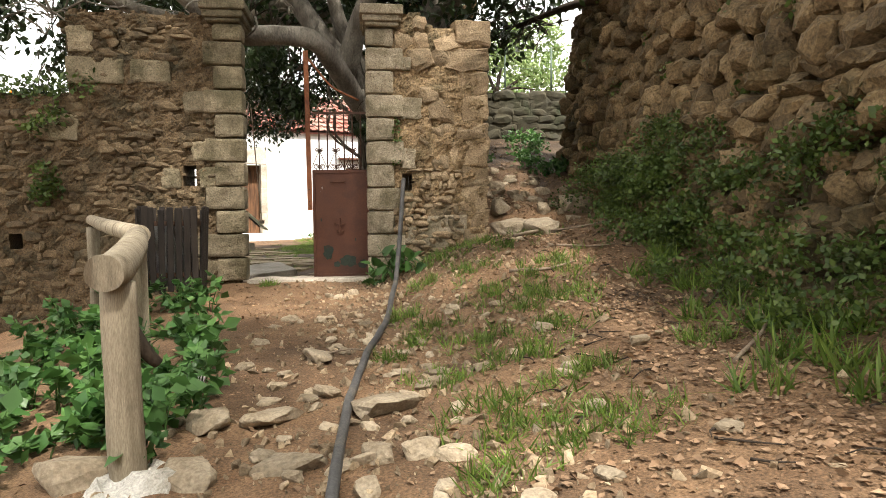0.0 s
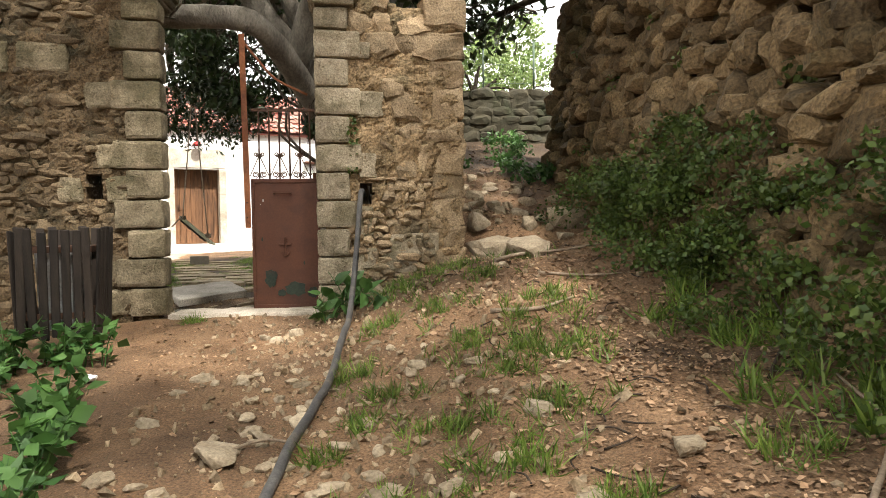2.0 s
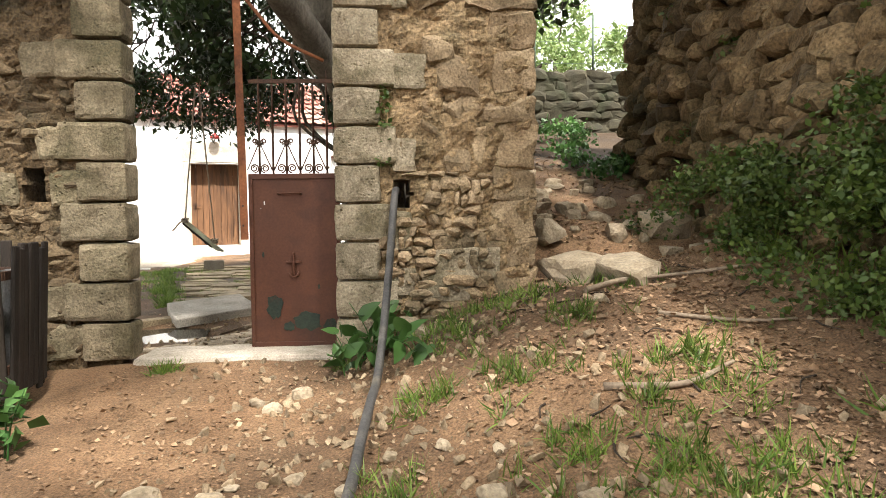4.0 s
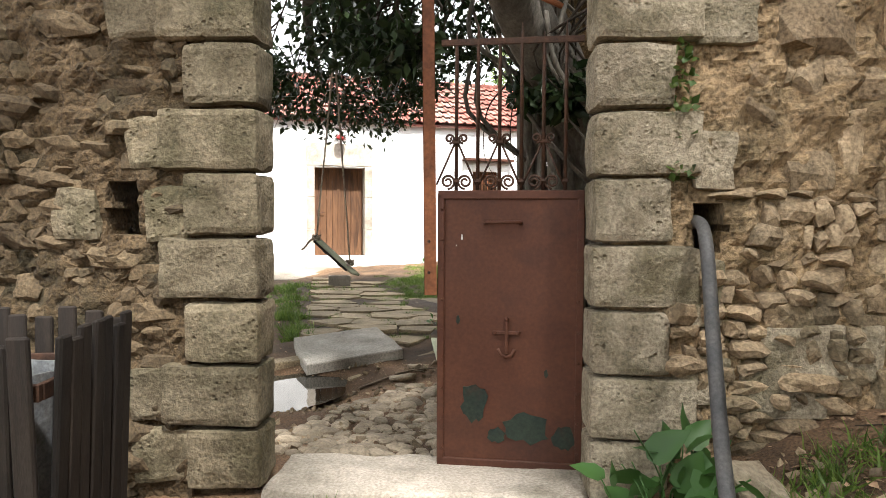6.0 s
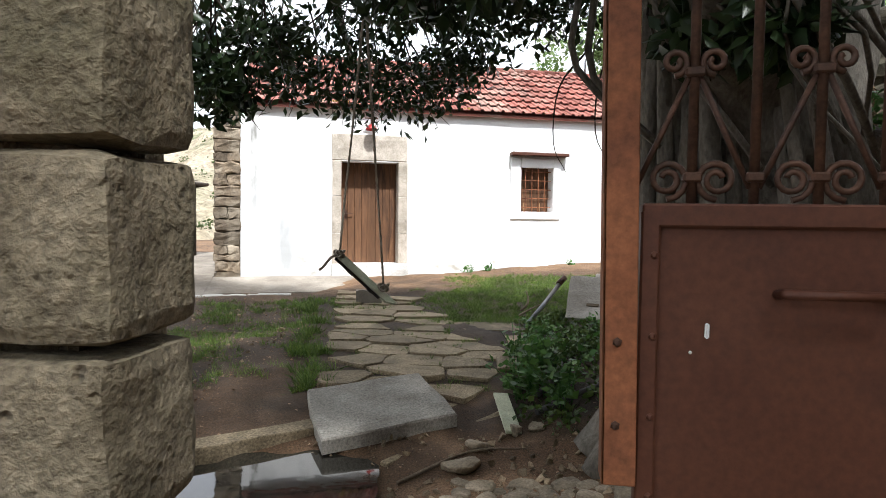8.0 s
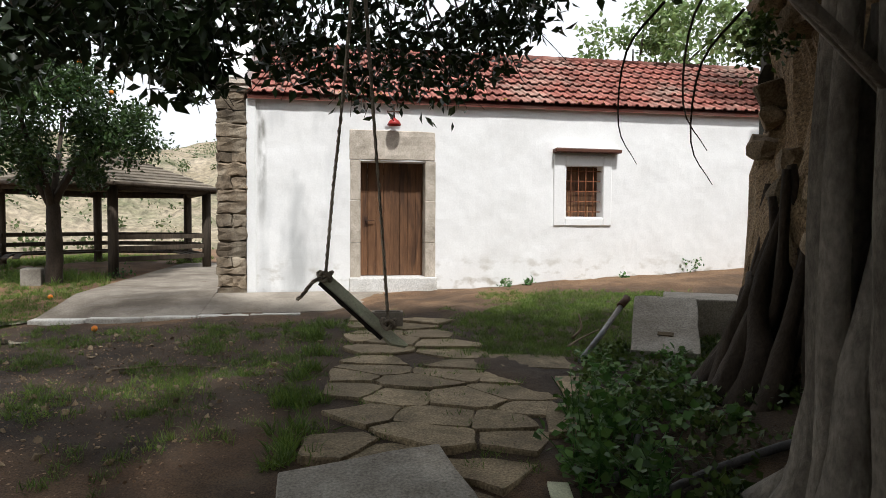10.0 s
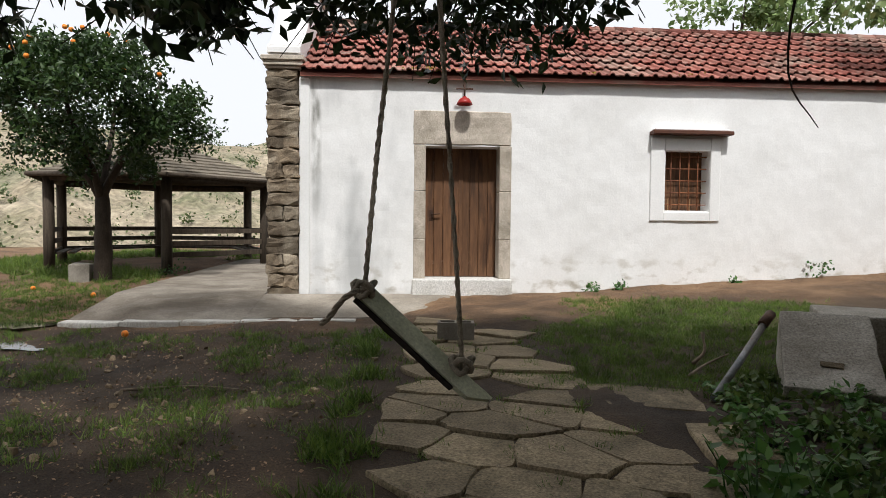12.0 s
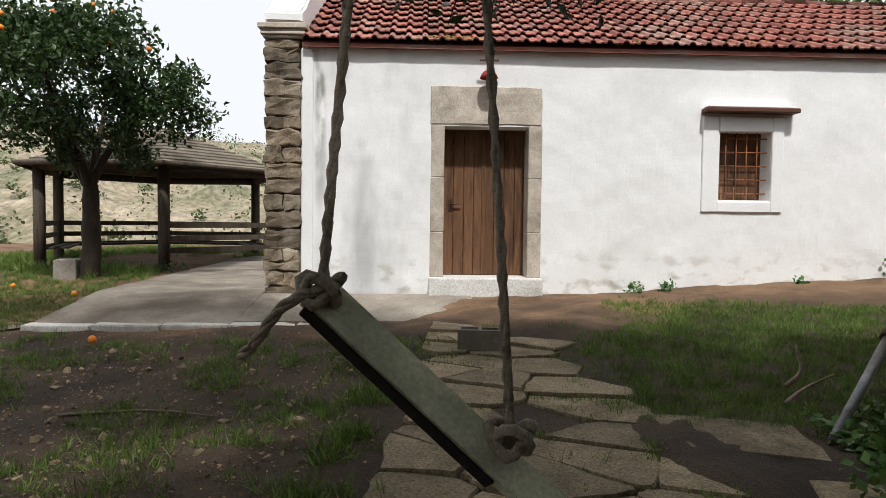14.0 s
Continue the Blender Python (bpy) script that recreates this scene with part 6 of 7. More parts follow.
def hose():
    pts = [(-0.38, 7.5, 1.58), (-0.385, 7.22, 1.60), (-0.395, 7.06, 1.50), (-0.42, 6.85, 1.12), (-0.45, 6.6, 0.74), (-0.48, 6.3, 0.45)]
    for y in np.concatenate([np.arange(5.95, 1.2, -0.22), [0.4, -1.5]]):
        x = float(np.interp(-y, [-5.95, -5.1, -4.5, -4.1, -3.6, -3.1, -2.35, -0.4, 1.5], [-0.495, -0.53, -0.585, -0.64, -0.675, -0.70, -0.68, -0.6, -0.5]))
        pts.append((x, float(y), max(height(x + a, y + b) for a in (-0.04, 0, 0.04) for b in (-0.1, 0, 0.1)) + 0.026))
    solid("water_pipe", tube(curve_points(pts, 4), 0.027, 10), M_HOSE, "dusty black plastic pipe from the wall along the path", "pipe")
    for nm, q in (("water_pipe", [(-1.75, 11.6, 0.35), (-1.62, 11.9, 0.72), (-1.55, 12.3, 0.95), (-1.68, 12.7, 1.02)]), ("water_pipe", [(-1.75, 11.2, 0.42), (-1.2, 11.6, 0.66), (-0.5, 11.7, 0.85), (0.2, 11.8, 0.9)])):
        q = [(x, y, height(x, y) + 0.04) for x, y, z in q]
        solid(nm, tube(curve_points(q, 6), 0.026, 10), M_HOSE, "grey plastic pipe lying among the weeds", "pipe")


hose()


# ---------- pavilion, orange tree, hillside ----------
def pavilion():
    cx, cy, R, g = -14.0, 21.7, 2.6, 0.5
    p = thing("pavilion", "open timber pavilion with board roof, rails and benches", "pavilion", pose(cx, cy, g))
    angs = [radians(-45 + 60 * k) for k in range(6)]
    vs = [Vector((R * math.cos(a), R * math.sin(a), 0)) for a in angs]
    for v in vs:
        part("post", tube([(v.x, v.y, -0.3), (v.x, v.y, 2.12)], 0.11, 12), M_PAVWOOD, p)
    E, Z0, Z1 = 1.16, 2.10, 3.15
    for k in range(6):
        a, b = vs[k] * E, vs[(k + 1) % 6] * E
        bm = bmesh.new()
        d = (b - a)
        part("beam", tube([a * 0.87 + Vector((0, 0, 2.06)), b * 0.87 + Vector((0, 0, 2.06))], 0.09, 6), M_PAVWOOD, p)
        n = 12
        for j in range(n):
            t0, t1 = j / n, (j + 1.25) / n
            q = []
            for t in (t0, min(t1, 1.0)):
                z = Z0 + (Z1 - Z0) * t
                q.append((a * (1 - t) + Vector((0, 0, z)), b * (1 - t) + Vector((0, 0, z))))
            bm = bmesh.new()
            lift = Vector((0, 0, 0.03))
            v1 = [bm.verts.new(x) for x in (q[0][0] + lift, q[0][1] + lift, q[1][1], q[1][0])]
            v0 = [bm.verts.new(x - Vector((0, 0, 0.03))) for x in (q[0][0] + lift, q[0][1] + lift, q[1][1], q[1][0])]
            try:
                bm.faces.new(v1)
                bm.faces.new(v0[::-1])
                for i in range(4):
                    bm.faces.new((v1[i], v0[i], v0[(i + 1) % 4], v1[(i + 1) % 4]))
            except ValueError:
                pass
            part("roof_board", bm, M_ROOFWOOD, p)
        part("fascia", tube([a + Vector((0, 0, Z0)), b + Vector((0, 0, Z0))], 0.05, 6), M_PAVWOOD, p)
        if k != 5:
            for z in (0.42, 0.66, 0.92):
                u = (vs[(k + 1) % 6] - vs[k]).normalized()
                w = Vector((-u.y, u.x, 0))
                m = Matrix(((u.x, w.x, 0, vs[k].x), (u.y, w.y, 0, vs[k].y), (0, 0, 1, z), (0, 0, 0, 1)))
                part("rail", box(0, (vs[(k + 1) % 6] - vs[k]).length, -0.02, 0.02, -0.055, 0.055, 0.005), M_PAVWOOD, p, at=m)
            for off, z in ((0.12, 0.42), (0.28, 0.42)):
                a2, b2 = vs[k] * (1 - off / R * 1.6), vs[(k + 1) % 6] * (1 - off / R * 1.6)
                u = (b2 - a2).normalized()
                w = Vector((-u.y, u.x, 0))
                m = Matrix(((u.x, w.x, 0, a2.x), (u.y, w.y, 0, a2.y), (0, 0, 1, z), (0, 0, 0, 1)))
                part("bench_board", box(0, (b2 - a2).length, -0.07, 0.07, -0.02, 0.02, 0.004), M_PAVWOOD, p, at=m)


pavilion()


def orange_tree():
    x, y = -12.0, 18.1
    g = height(x, y)
    t = thing("orange_tree", "small dense orange tree with ripe fruit", "tree", pose(x, y, g))
    part("trunk", tube(curve_points([(0, 0, -0.2), (0.02, 0, 0.7), (-0.03, 0.03, 1.35), (-0.08, 0.05, 1.7)], 5), limb_radii(16, 0.16, 0.11), 12, None, 0.2), M_BARK2, t)
    for a, l in ((0.2, 0.9), (2.2, 1.0), (3.6, 1.0), (5.0, 0.9), (1.2, 0.7)):
        c = curve_points([(-0.06, 0.04, 1.5), (0.3 * l * math.cos(a), 0.3 * l * math.sin(a), 2.0), (l * math.cos(a), l * math.sin(a), 2.9), (1.3 * l * math.cos(a), 1.3 * l * math.sin(a), 3.6)], 4)
        part("limb", tube(c, limb_radii(len(c), 0.08, 0.02), 8), M_BARK2, t)
    q = rng(33)
    cs = []
    while len(cs) < 75:
        v = q.normal(size=3)
        v /= np.linalg.norm(v)
        rad = 0.55 + 0.45 * q.random()
        c = np.array((0, 0, 3.15)) + v * rad * np.array((1.95, 1.85, 1.35))
        if c[2] > 1.75:
            cs.append(c)
    places = clusters(34, cs, 0.27 + 0.22 * q.random(len(cs)), 230, 0.9, 0.15)
    part("crown", leaf_mesh("leaves", places, 0.085 + 0.05 * q.random(len(places)), M_ORANGELEAF, 35, 0.9, 0.2), M_ORANGELEAF, t)
    bm = bmesh.new()
    bmesh.ops.create_uvsphere(bm, u_segments=12, v_segments=8, radius=0.042)
    me = bpy.data.meshes.new("orange")
    bm.to_mesh(me)
    bm.free()
    me.polygons.foreach_set("use_smooth", [True] * len(me.polygons))
    me.materials.append(M_ORANGE)
    for k in range(16):
        a, b = q.uniform(-2.6, -0.2), q.uniform(0.2, 1.1)
        part("orange", me, M_ORANGE, t, at=pose(1.75 * math.cos(a) * math.cos(b), 1.65 * math.sin(a) * math.cos(b), 3.2 + 1.35 * math.sin(b)))
    for fx, fy in ((-8.3, 15.0), (-10.9, 16.9), (-12.6, 17.2)):
        solid("fallen_orange", me.copy(), M_ORANGE, "ripe orange fallen on the ground", "orange", pose(fx, fy, height(fx, fy) + 0.04), group="fallen oranges")
    solid("stone_block", roughen(box(-0.17, 0.17, -0.14, 0.14, -0.1, 0.32, 0.03, 2), 0.03, 5), M_CONCRETE, "grey stone block at the foot of the orange tree", "block", pose(-12.35, 17.95, height(-12.3, 17.9), 0, 0, 30))


orange_tree()


def hillside():
    nx, ny = 130, 44
    verts, faces = [], []
    for j in range(ny):
        for i in range(nx):
            a = radians(60 + 130 * i / (nx - 1))
            t = j / (ny - 1)
            d = float(np.interp(math.degrees(a), [60, 100, 118], [48, 48, 21])) + 80 * t
            x, y = -6 + d * math.cos(a), 12 + d * math.sin(a)
            z = -1.2 + 19 * t ** 0.75 * (0.8 + 0.35 * noise.noise((a * 3, t * 2, 0))) + 2.5 * min(1, 4 * t) * noise.noise((x * 0.08, y * 0.08, 2)) + 1.3 * noise.noise((x * 0.3, y * 0.3, 5)) + 0.7 * abs(noise.noise((x * 0.9, y * 0.9, 8)))
            verts.append((x, y, z))
    for j in range(ny - 1):
        for i in range(nx - 1):
            k = j * nx + i
            faces.append((k, k + 1, k + nx + 1, k + nx))
    solid("backdrop_hill", mesh_from("hill", verts, faces, M_HILL, True), M_HILL, "far hillside of pale rock and green scrub", "hill", kind="structure")
    q = rng(51)
    pick = q.choice(len(verts), 1700)
    cs = np.array([verts[k] for k in pick]) + q.normal(0, 0.8, (1700, 3)) * (1, 1, 0.2)
    pl = clusters(52, cs, 0.35 + 1.3 * q.random(1700) ** 2, 50, 0.7, 0.3)
    solid("scrub", leaf_mesh("scrub", pl, 0.10 + 0.12 * q.random(len(pl)), M_SCRUB, 53, 1.4), M_SCRUB, "green scrub on the far hillside", "scrub", kind="stuff")


hillside()


def garden_tree(x, y, z, trunk_h, blobs, n, size, material, seed, label):
    t = thing("broadleaf_tree", label, "tree", pose(x, y, z))
    part("trunk", tube(curve_points([(0, 0, -0.5), (0.05, 0.02, trunk_h * 0.5), (-0.04, 0.05, trunk_h)], 4), limb_radii(9, 0.16, 0.09), 10), M_BARK2, t)
    q = rng(seed)
    for bx, by, bz, br in blobs[:6]:
        c = curve_points([(-0.04, 0.05, trunk_h * 0.8), (bx * 0.4, by * 0.4, (trunk_h + bz) / 2), (bx, by, bz)], 4)
        part("limb", tube(c, limb_radii(len(c), 0.07, 0.02), 7), M_BARK2, t)
    cs, rs = [], []
    for bx, by, bz, br in blobs:
        for _ in range(7):
            v = q.normal(size=3)
            v /= np.linalg.norm(v)
            cs.append(np.array((bx, by, bz)) + v * br * 0.75)
            rs.append(br * (0.3 + 0.25 * q.random()))
    pl = clusters(seed + 1, cs, rs, n, 0.85, 0.15)
    part("crown", leaf_mesh("leaves", pl, size * (0.7 + 0.6 * q.random(len(pl))), material, seed + 2, 1.0), material, t)


garden_tree(2.9, 21.5, 4.2, 1.6, [(0, 0, 2.0, 1.3), (-1.4, 0.3, 1.2, 1.1), (1.4, 0, 1.5, 1.2), (0.4, 0.5, 3.0, 1.0), (-0.9, 0.2, 2.6, 0.9), (2.6, 0.5, 2.4, 1.2)], 130, 0.16, M_FARLEAF, 61, "light green tree beyond the upper wall")
garden_tree(5.0, 26.0, 4.4, 2.0, [(0, 0, 3.0, 1.6), (-1.6, 0.3, 2.2, 1.4), (1.6, 0, 2.5, 1.5), (0.4, 0.5, 4.4, 1.2)], 110, 0.2, M_FARLEAF, 64, "light green tree beyond the upper wall")
garden_tree(-0.6, 27.5, 0.8, 3.5, [(0, 0, 6.2, 1.6), (-1.4, 0.3, 5.4, 1.3), (1.5, 0, 6.0, 1.5), (0.4, 0.5, 7.4, 1.3), (2.6, 0.5, 6.8, 1.3), (-2.8, 0, 4.9, 0.9)], 110, 0.2, M_FARLEAF, 67, "green tree behind the chapel")


M_FENCE = surface("green_fence_paint", (0.06, 0.10, 0.07), (0.09, 0.13, 0.09), scale=10, fine=60, bump=0.1, rough=0.6)


# ---------- a tree on the bank above the retaining wall ----------
def bank_tree():
    t = thing("bank_tree", "dark-limbed tree leaning out over the retaining wall, unseen crown added for shade", "tree", pose(0, 0, 0))
    part("trunk", tube(curve_points([(4.6, 8.6, 4.6), (4.5, 8.4, 6.2), (4.3, 7.9, 7.6), (4.0, 7.2, 8.6)], 5), limb_radii(16, 0.26, 0.14), 12, None, 0.25), M_BARK2, t)
    for pts, r0, r1 in (([(4.55, 8.5, 5.2), (3.3, 9.4, 4.75), (2.4, 10.2, 4.72), (1.7, 10.9, 4.6)], 0.12, 0.04), ([(4.3, 7.9, 7.6), (2.8, 6.5, 8.6), (1.6, 5.6, 9.2)], 0.12, 0.04),
                        ([(4.2, 7.6, 8.0), (4.6, 5.2, 9.2), (4.2, 3.4, 9.8)], 0.12, 0.04), ([(4.3, 7.9, 7.4), (3.0, 8.8, 8.8), (1.8, 9.4, 9.6)], 0.10, 0.03)):
        c = curve_points(pts, 5)
        part("limb", tube(c, limb_radii(len(c), r0, r1), 9, None, 0.2), M_BARK2, t)
    bm = bmesh.new()
    r = random.Random(15)
    for k in range(16):
        x, y, z = r.uniform(1.5, 2.4), r.uniform(9.9, 11.0), r.uniform(4.4, 4.8)
        c = curve_points([(x, y, z), (x - 0.3, y + r.uniform(-0.3, 0.3), z + r.uniform(-0.3, 0.2)), (x - r.uniform(0.5, 1.1), y + r.uniform(-0.3, 0.3), z + r.uniform(-0.8, 0.3))], 4)
        tube(c, limb_radii(len(c), 0.014, 0.003), 5, bm)
    tagged(part("twig", bm, M_BARK2, t), kind="stuff")
    # unseen crown, added high over the path to shade the gate and its walls
    q = rng(81)
    cs = np.stack([q.uniform(-5.8, 6.2, 270), q.uniform(-3.5, 6.4, 270), q.uniform(8.0, 10.8, 270)], 1)
    cs = cs[(cs[:, 0] < 3.0) | (cs[:, 1] < 2.0) | (q.random(270) < 0.5)]
    pl = clusters(82, cs, 0.6 + 0.5 * q.random(len(cs)), 80, 0.7, 0.2)
    part("crown", leaf_mesh("leaves", pl, 0.17 + 0.1 * q.random(len(pl)), M_IVY, 83, 1.0, 0.0, 1.0), M_IVY, t)


bank_tree()
# three unseen trees behind the camera, added to keep skylight off the gate
for k, (x, y) in enumerate(((-6.5, -6.0), (-2.8, -8.5), (1.2, -8.0))):
    garden_tree(x, y, height(x, y), 2.0, [(0, 0, 3.2, 1.8), (-1.5, 0.3, 2.4, 1.4), (1.5, 0, 2.6, 1.5), (0.3, 0.5, 5.0, 1.6), (0.8, 0.4, 6.6, 1.4), (-0.8, -0.3, 6.2, 1.4), (0.2, 0.3, 1.2, 1.2)], 90, 0.24, M_IVY, 300 + 5 * k, "unseen tree added behind the camera to block skylight")


# ---------- plants ----------
def on_land(q, pts, lift=0.0):
    z = rough_land(pts[:, 0], pts[:, 1])
    return np.column_stack([pts[:, 0], pts[:, 1], z + lift])


BLADE = (np.array([(-0.5, 0, 0), (0.5, 0, 0), (0.32, 0.55, 0.10), (-0.32, 0.55, 0.10), (0, 1, 0.32)]) * (0.055, 1, 1), np.array([(0, 1, 2), (0, 2, 3), (3, 2, 4)]))


def grass(name, spots, seed, label, per=260, tall=0.14, material=None):
    """Tufts of blades round (x, y, radius)."""
    q = rng(seed)
    pts = []
    for x, y, rad in spots:
        n = int(per * rad / 0.3)
        k = max(int(n / 22), 1)
        tuft = np.array((x, y)) + q.normal(0, rad * 0.5, (k, 2))
        pts.append(tuft[q.integers(0, k, n)] + q.normal(0, 0.028, (n, 2)))
    pts = np.concatenate(pts)
    size = tall * (0.45 + 0.9 * q.random(len(pts)))
    me = leaf_mesh(name, on_land(q, pts, -0.01), size, material or M_GRASS, seed + 1, 1.5, -1.5, 0, BLADE)
    return solid(name, me, material or M_GRASS, label, "grass", kind="stuff")


grass("grass", [(0.09, 2.6, 0.35), (0.2, 2.45, 0.25), (0.61, 2.27, 0.32), (-0.15, 3.28, 0.2), (0.39, 3.44, 0.3), (-0.33, 5.11, 0.25), (0.83, 4.74, 0.35), (1.16, 5.65, 0.32), (-0.48, 3.88, 0.10), (-0.17, 4.56, 0.2), (0.37, 4.98, 0.25),
                (0.5, 6.84, 0.25), (0.67, 2.86, 0.28), (0.88, 5.26, 0.25), (0.98, 4.74, 0.28), (0.56, 4.5, 0.2), (0.14, 3.97, 0.25), (0.69, 3.96, 0.28), (-0.2, 5.7, 0.2), (0.05, 6.3, 0.22), (0.3, 5.7, 0.22), (-0.1, 6.75, 0.2), (0.2, 6.9, 0.2),
                (1.2, 6.9, 0.25), (0.7, 6.2, 0.2), (-0.75, 6.95, 0.08), (-1.95, 6.9, 0.1), (1.35, 3.1, 0.2), (-0.3, 4.2, 0.12), (0.0, 1.9, 0.2)], 101, "tufts of fresh green grass on the stony bank", 430, 0.10)
grass("tall_grass", [(2.15, 5.42, 0.3), (1.89, 4.82, 0.3), (1.75, 3.71, 0.3), (1.45, 2.3, 0.3), (1.75, 2.53, 0.35), (2.2, 4.35, 0.3), (2.2, 5.96, 0.3), (2.0, 5.1, 0.3), (1.95, 4.3, 0.3), (1.9, 3.2, 0.3), (2.1, 6.5, 0.25), (2.0, 2.9, 0.35), (1.9, 2.0, 0.4)], 104, "long arching grass along the foot of the wall", 190, 0.17)
grass("courtyard_grass", [(-3.9 - 0.3 * k, 11.9 + 0.75 * k, 0.22) for k in range(6)] + [(-3.75, 11.6, 0.15), (-4.15, 12.5, 0.2)], 107, "bright green grass along the edge of the path", 520, 0.12)
grass("lawn", [(x + 0.25 * math.sin(y * 3), y, 0.34) for x in np.arange(-3.2, -0.4, 0.38) for y in np.arange(14.7, 18.2, 0.42) if y < 18.5 + 0.41 * (x + 3) and x > -3.9 + 0.1 * (y - 14)], 110, "thin green lawn before the chapel", 1000, 0.06)
grass("sparse_grass", [(x + 0.5 * math.sin(y * 5 + x), y + 0.3 * math.cos(x * 4), 0.3) for x in np.arange(-8.9, -4.7, 0.5) for y in np.arange(11.0, 15.6, 0.5) if noise.noise((x * 0.8, y * 0.8, 1)) > -0.12] + [(x, y, 0.5) for x in np.arange(-13.5, -9.6, 0.55) for y in np.arange(13.2, 18.2, 0.6) if x < -9.9 - 0.35 * (y - 15.5)], 113, "patchy grass on the dark soil", 480, 0.075)
grass("pavilion_grass", [(x, y, 0.5) for x in np.arange(-18, -9.8, 0.8) for y in np.arange(18.5, 26, 0.9) if (x + 14) ** 2 + (y - 21.7) ** 2 > 5 and x < -11.6 - 0.3 * (y - 19)], 119, "green grass round the pavilion", 300, 0.17)
grass("joint_weeds", [(-3.3, 13.6, 0.12), (-3.6, 14.6, 0.14), (-4.0, 15.3, 0.15), (-2.9, 13.9, 0.14), (-4.2, 14.2, 0.1), (-3.1, 12.9, 0.1), (-2.6, 13.5, 0.14), (-4.6, 16.6, 0.14), (-3.9, 16.9, 0.16)] + [(-3.0 - 0.36 * (y - 12) + 0.75 * math.sin(y * 9.7), y, 0.07) for y in np.arange(11.7, 16.2, 0.11)], 116, "weeds in the joints of the paving", 300, 0.06)


def shrub(name, spots, per, size, material, seed, label, category="shrub", squash=0.8, stems=True):
    """Leafy low growth in clumps: (x, y, height above ground, radius)."""
    q = rng(seed)
    cs = np.array([(x, y, height(x, y) + h) for x, y, h, _ in spots])
    pl = clusters(seed + 1, cs, [s[3] for s in spots], per, squash, 0.2)
    keep = pl[:, 2] > land(pl[:, 0], pl[:, 1]) - 0.02
    pl = pl[keep]
    me = leaf_mesh(name, pl, size * (0.6 + 0.8 * q.random(len(pl))), material, seed + 2, 1.25, 0.0, 0.9)
    return solid(name, me, material, label, category, kind="stuff")


q = random.Random(71)
spots = []
for k in range(92):
    y = q.uniform(1.6, 8.2)
    h = q.uniform(0.0, 1.0) ** 1.3 * (1.05 if y < 6.5 else 0.6)
    x = float(np.interp(y, RET_Y, RET_X)) - 0.08 + 0.13 * (h - 0.6) - (0.55 - 0.35 * min(h, 1.2)) * q.random()
    spots.append((x, y, h, q.uniform(0.16, 0.34)))
shrub("wall_ivy", spots, 260, 0.042, M_IVY, 130, "dense ivy and brambles over the foot of the wall", "ivy")
spots = [(float(np.interp(y, RET_Y, RET_X)) + 0.02 + 0.13 * (z - 1.5) - 0.05, y, z - float(land(2.6, y)), 0.16) for y, z in ((4.0, 2.6), (5.0, 3.0), (6.2, 2.7), (7.0, 3.3), (8.2, 2.9), (8.8, 2.2), (5.6, 2.2), (4.6, 2.2), (9.5, 3.6), (9.4, 4.6), (6.5, 4.0), (5.2, 3.9))]
shrub("wall_weeds", spots, 60, 0.05, M_IVY, 133, "small green weeds rooted between the stones", "weeds")
spots = [(q.uniform(1.7, 2.4), q.uniform(10.0, 13.0), q.uniform(0.0, 0.25), q.uniform(0.15, 0.26)) for _ in range(12)] + [(0.95, 10.5, 0.15, 0.25), (1.0, 12.0, 0.2, 0.3)]
fence = thing("wire_fence", "thin green steel fence posts on the upper wall", "fence", pose(0, 0, 0))
for x in (0.9, 2.0, 3.1):
    part("post", tube([(x, 14.25, float(land(1.6, 14.2)) + 0.9), (x, 14.25, float(land(1.6, 14.2)) + 2.1)], 0.022, 6), M_FENCE, fence)
for h in (1.2, 1.6, 2.0):
    part("wire", tube([(-0.2, 14.25, float(land(1.6, 14.2)) + h), (4.2, 14.25, float(land(1.6, 14.2)) + h)], 0.004, 5), M_FENCE, fence)
shrub("trail_brambles", spots, 110, 0.075, M_NETTLE, 136, "green brambles beside the trail", "brambles")


M_WEED = leafy("bright_weed_leaves", (0.045, 0.12, 0.022), (0.11, 0.21, 0.045), 0.35)


BROAD = (np.array([(0, 0, 0), (0.22, 0.12, 0.03), (0.27, 0.4, 0.05), (0.16, 0.72, 0.0), (0, 1, -0.12), (-0.16, 0.72, 0.0), (-0.27, 0.4, 0.05), (-0.22, 0.12, 0.03), (0, 0.42, -0.02)]),
         np.array([(0, 1, 8), (1, 2, 8), (2, 3, 8), (3, 4, 8), (4, 5, 8), (5, 6, 8), (6, 7, 8), (7, 0, 8)]))


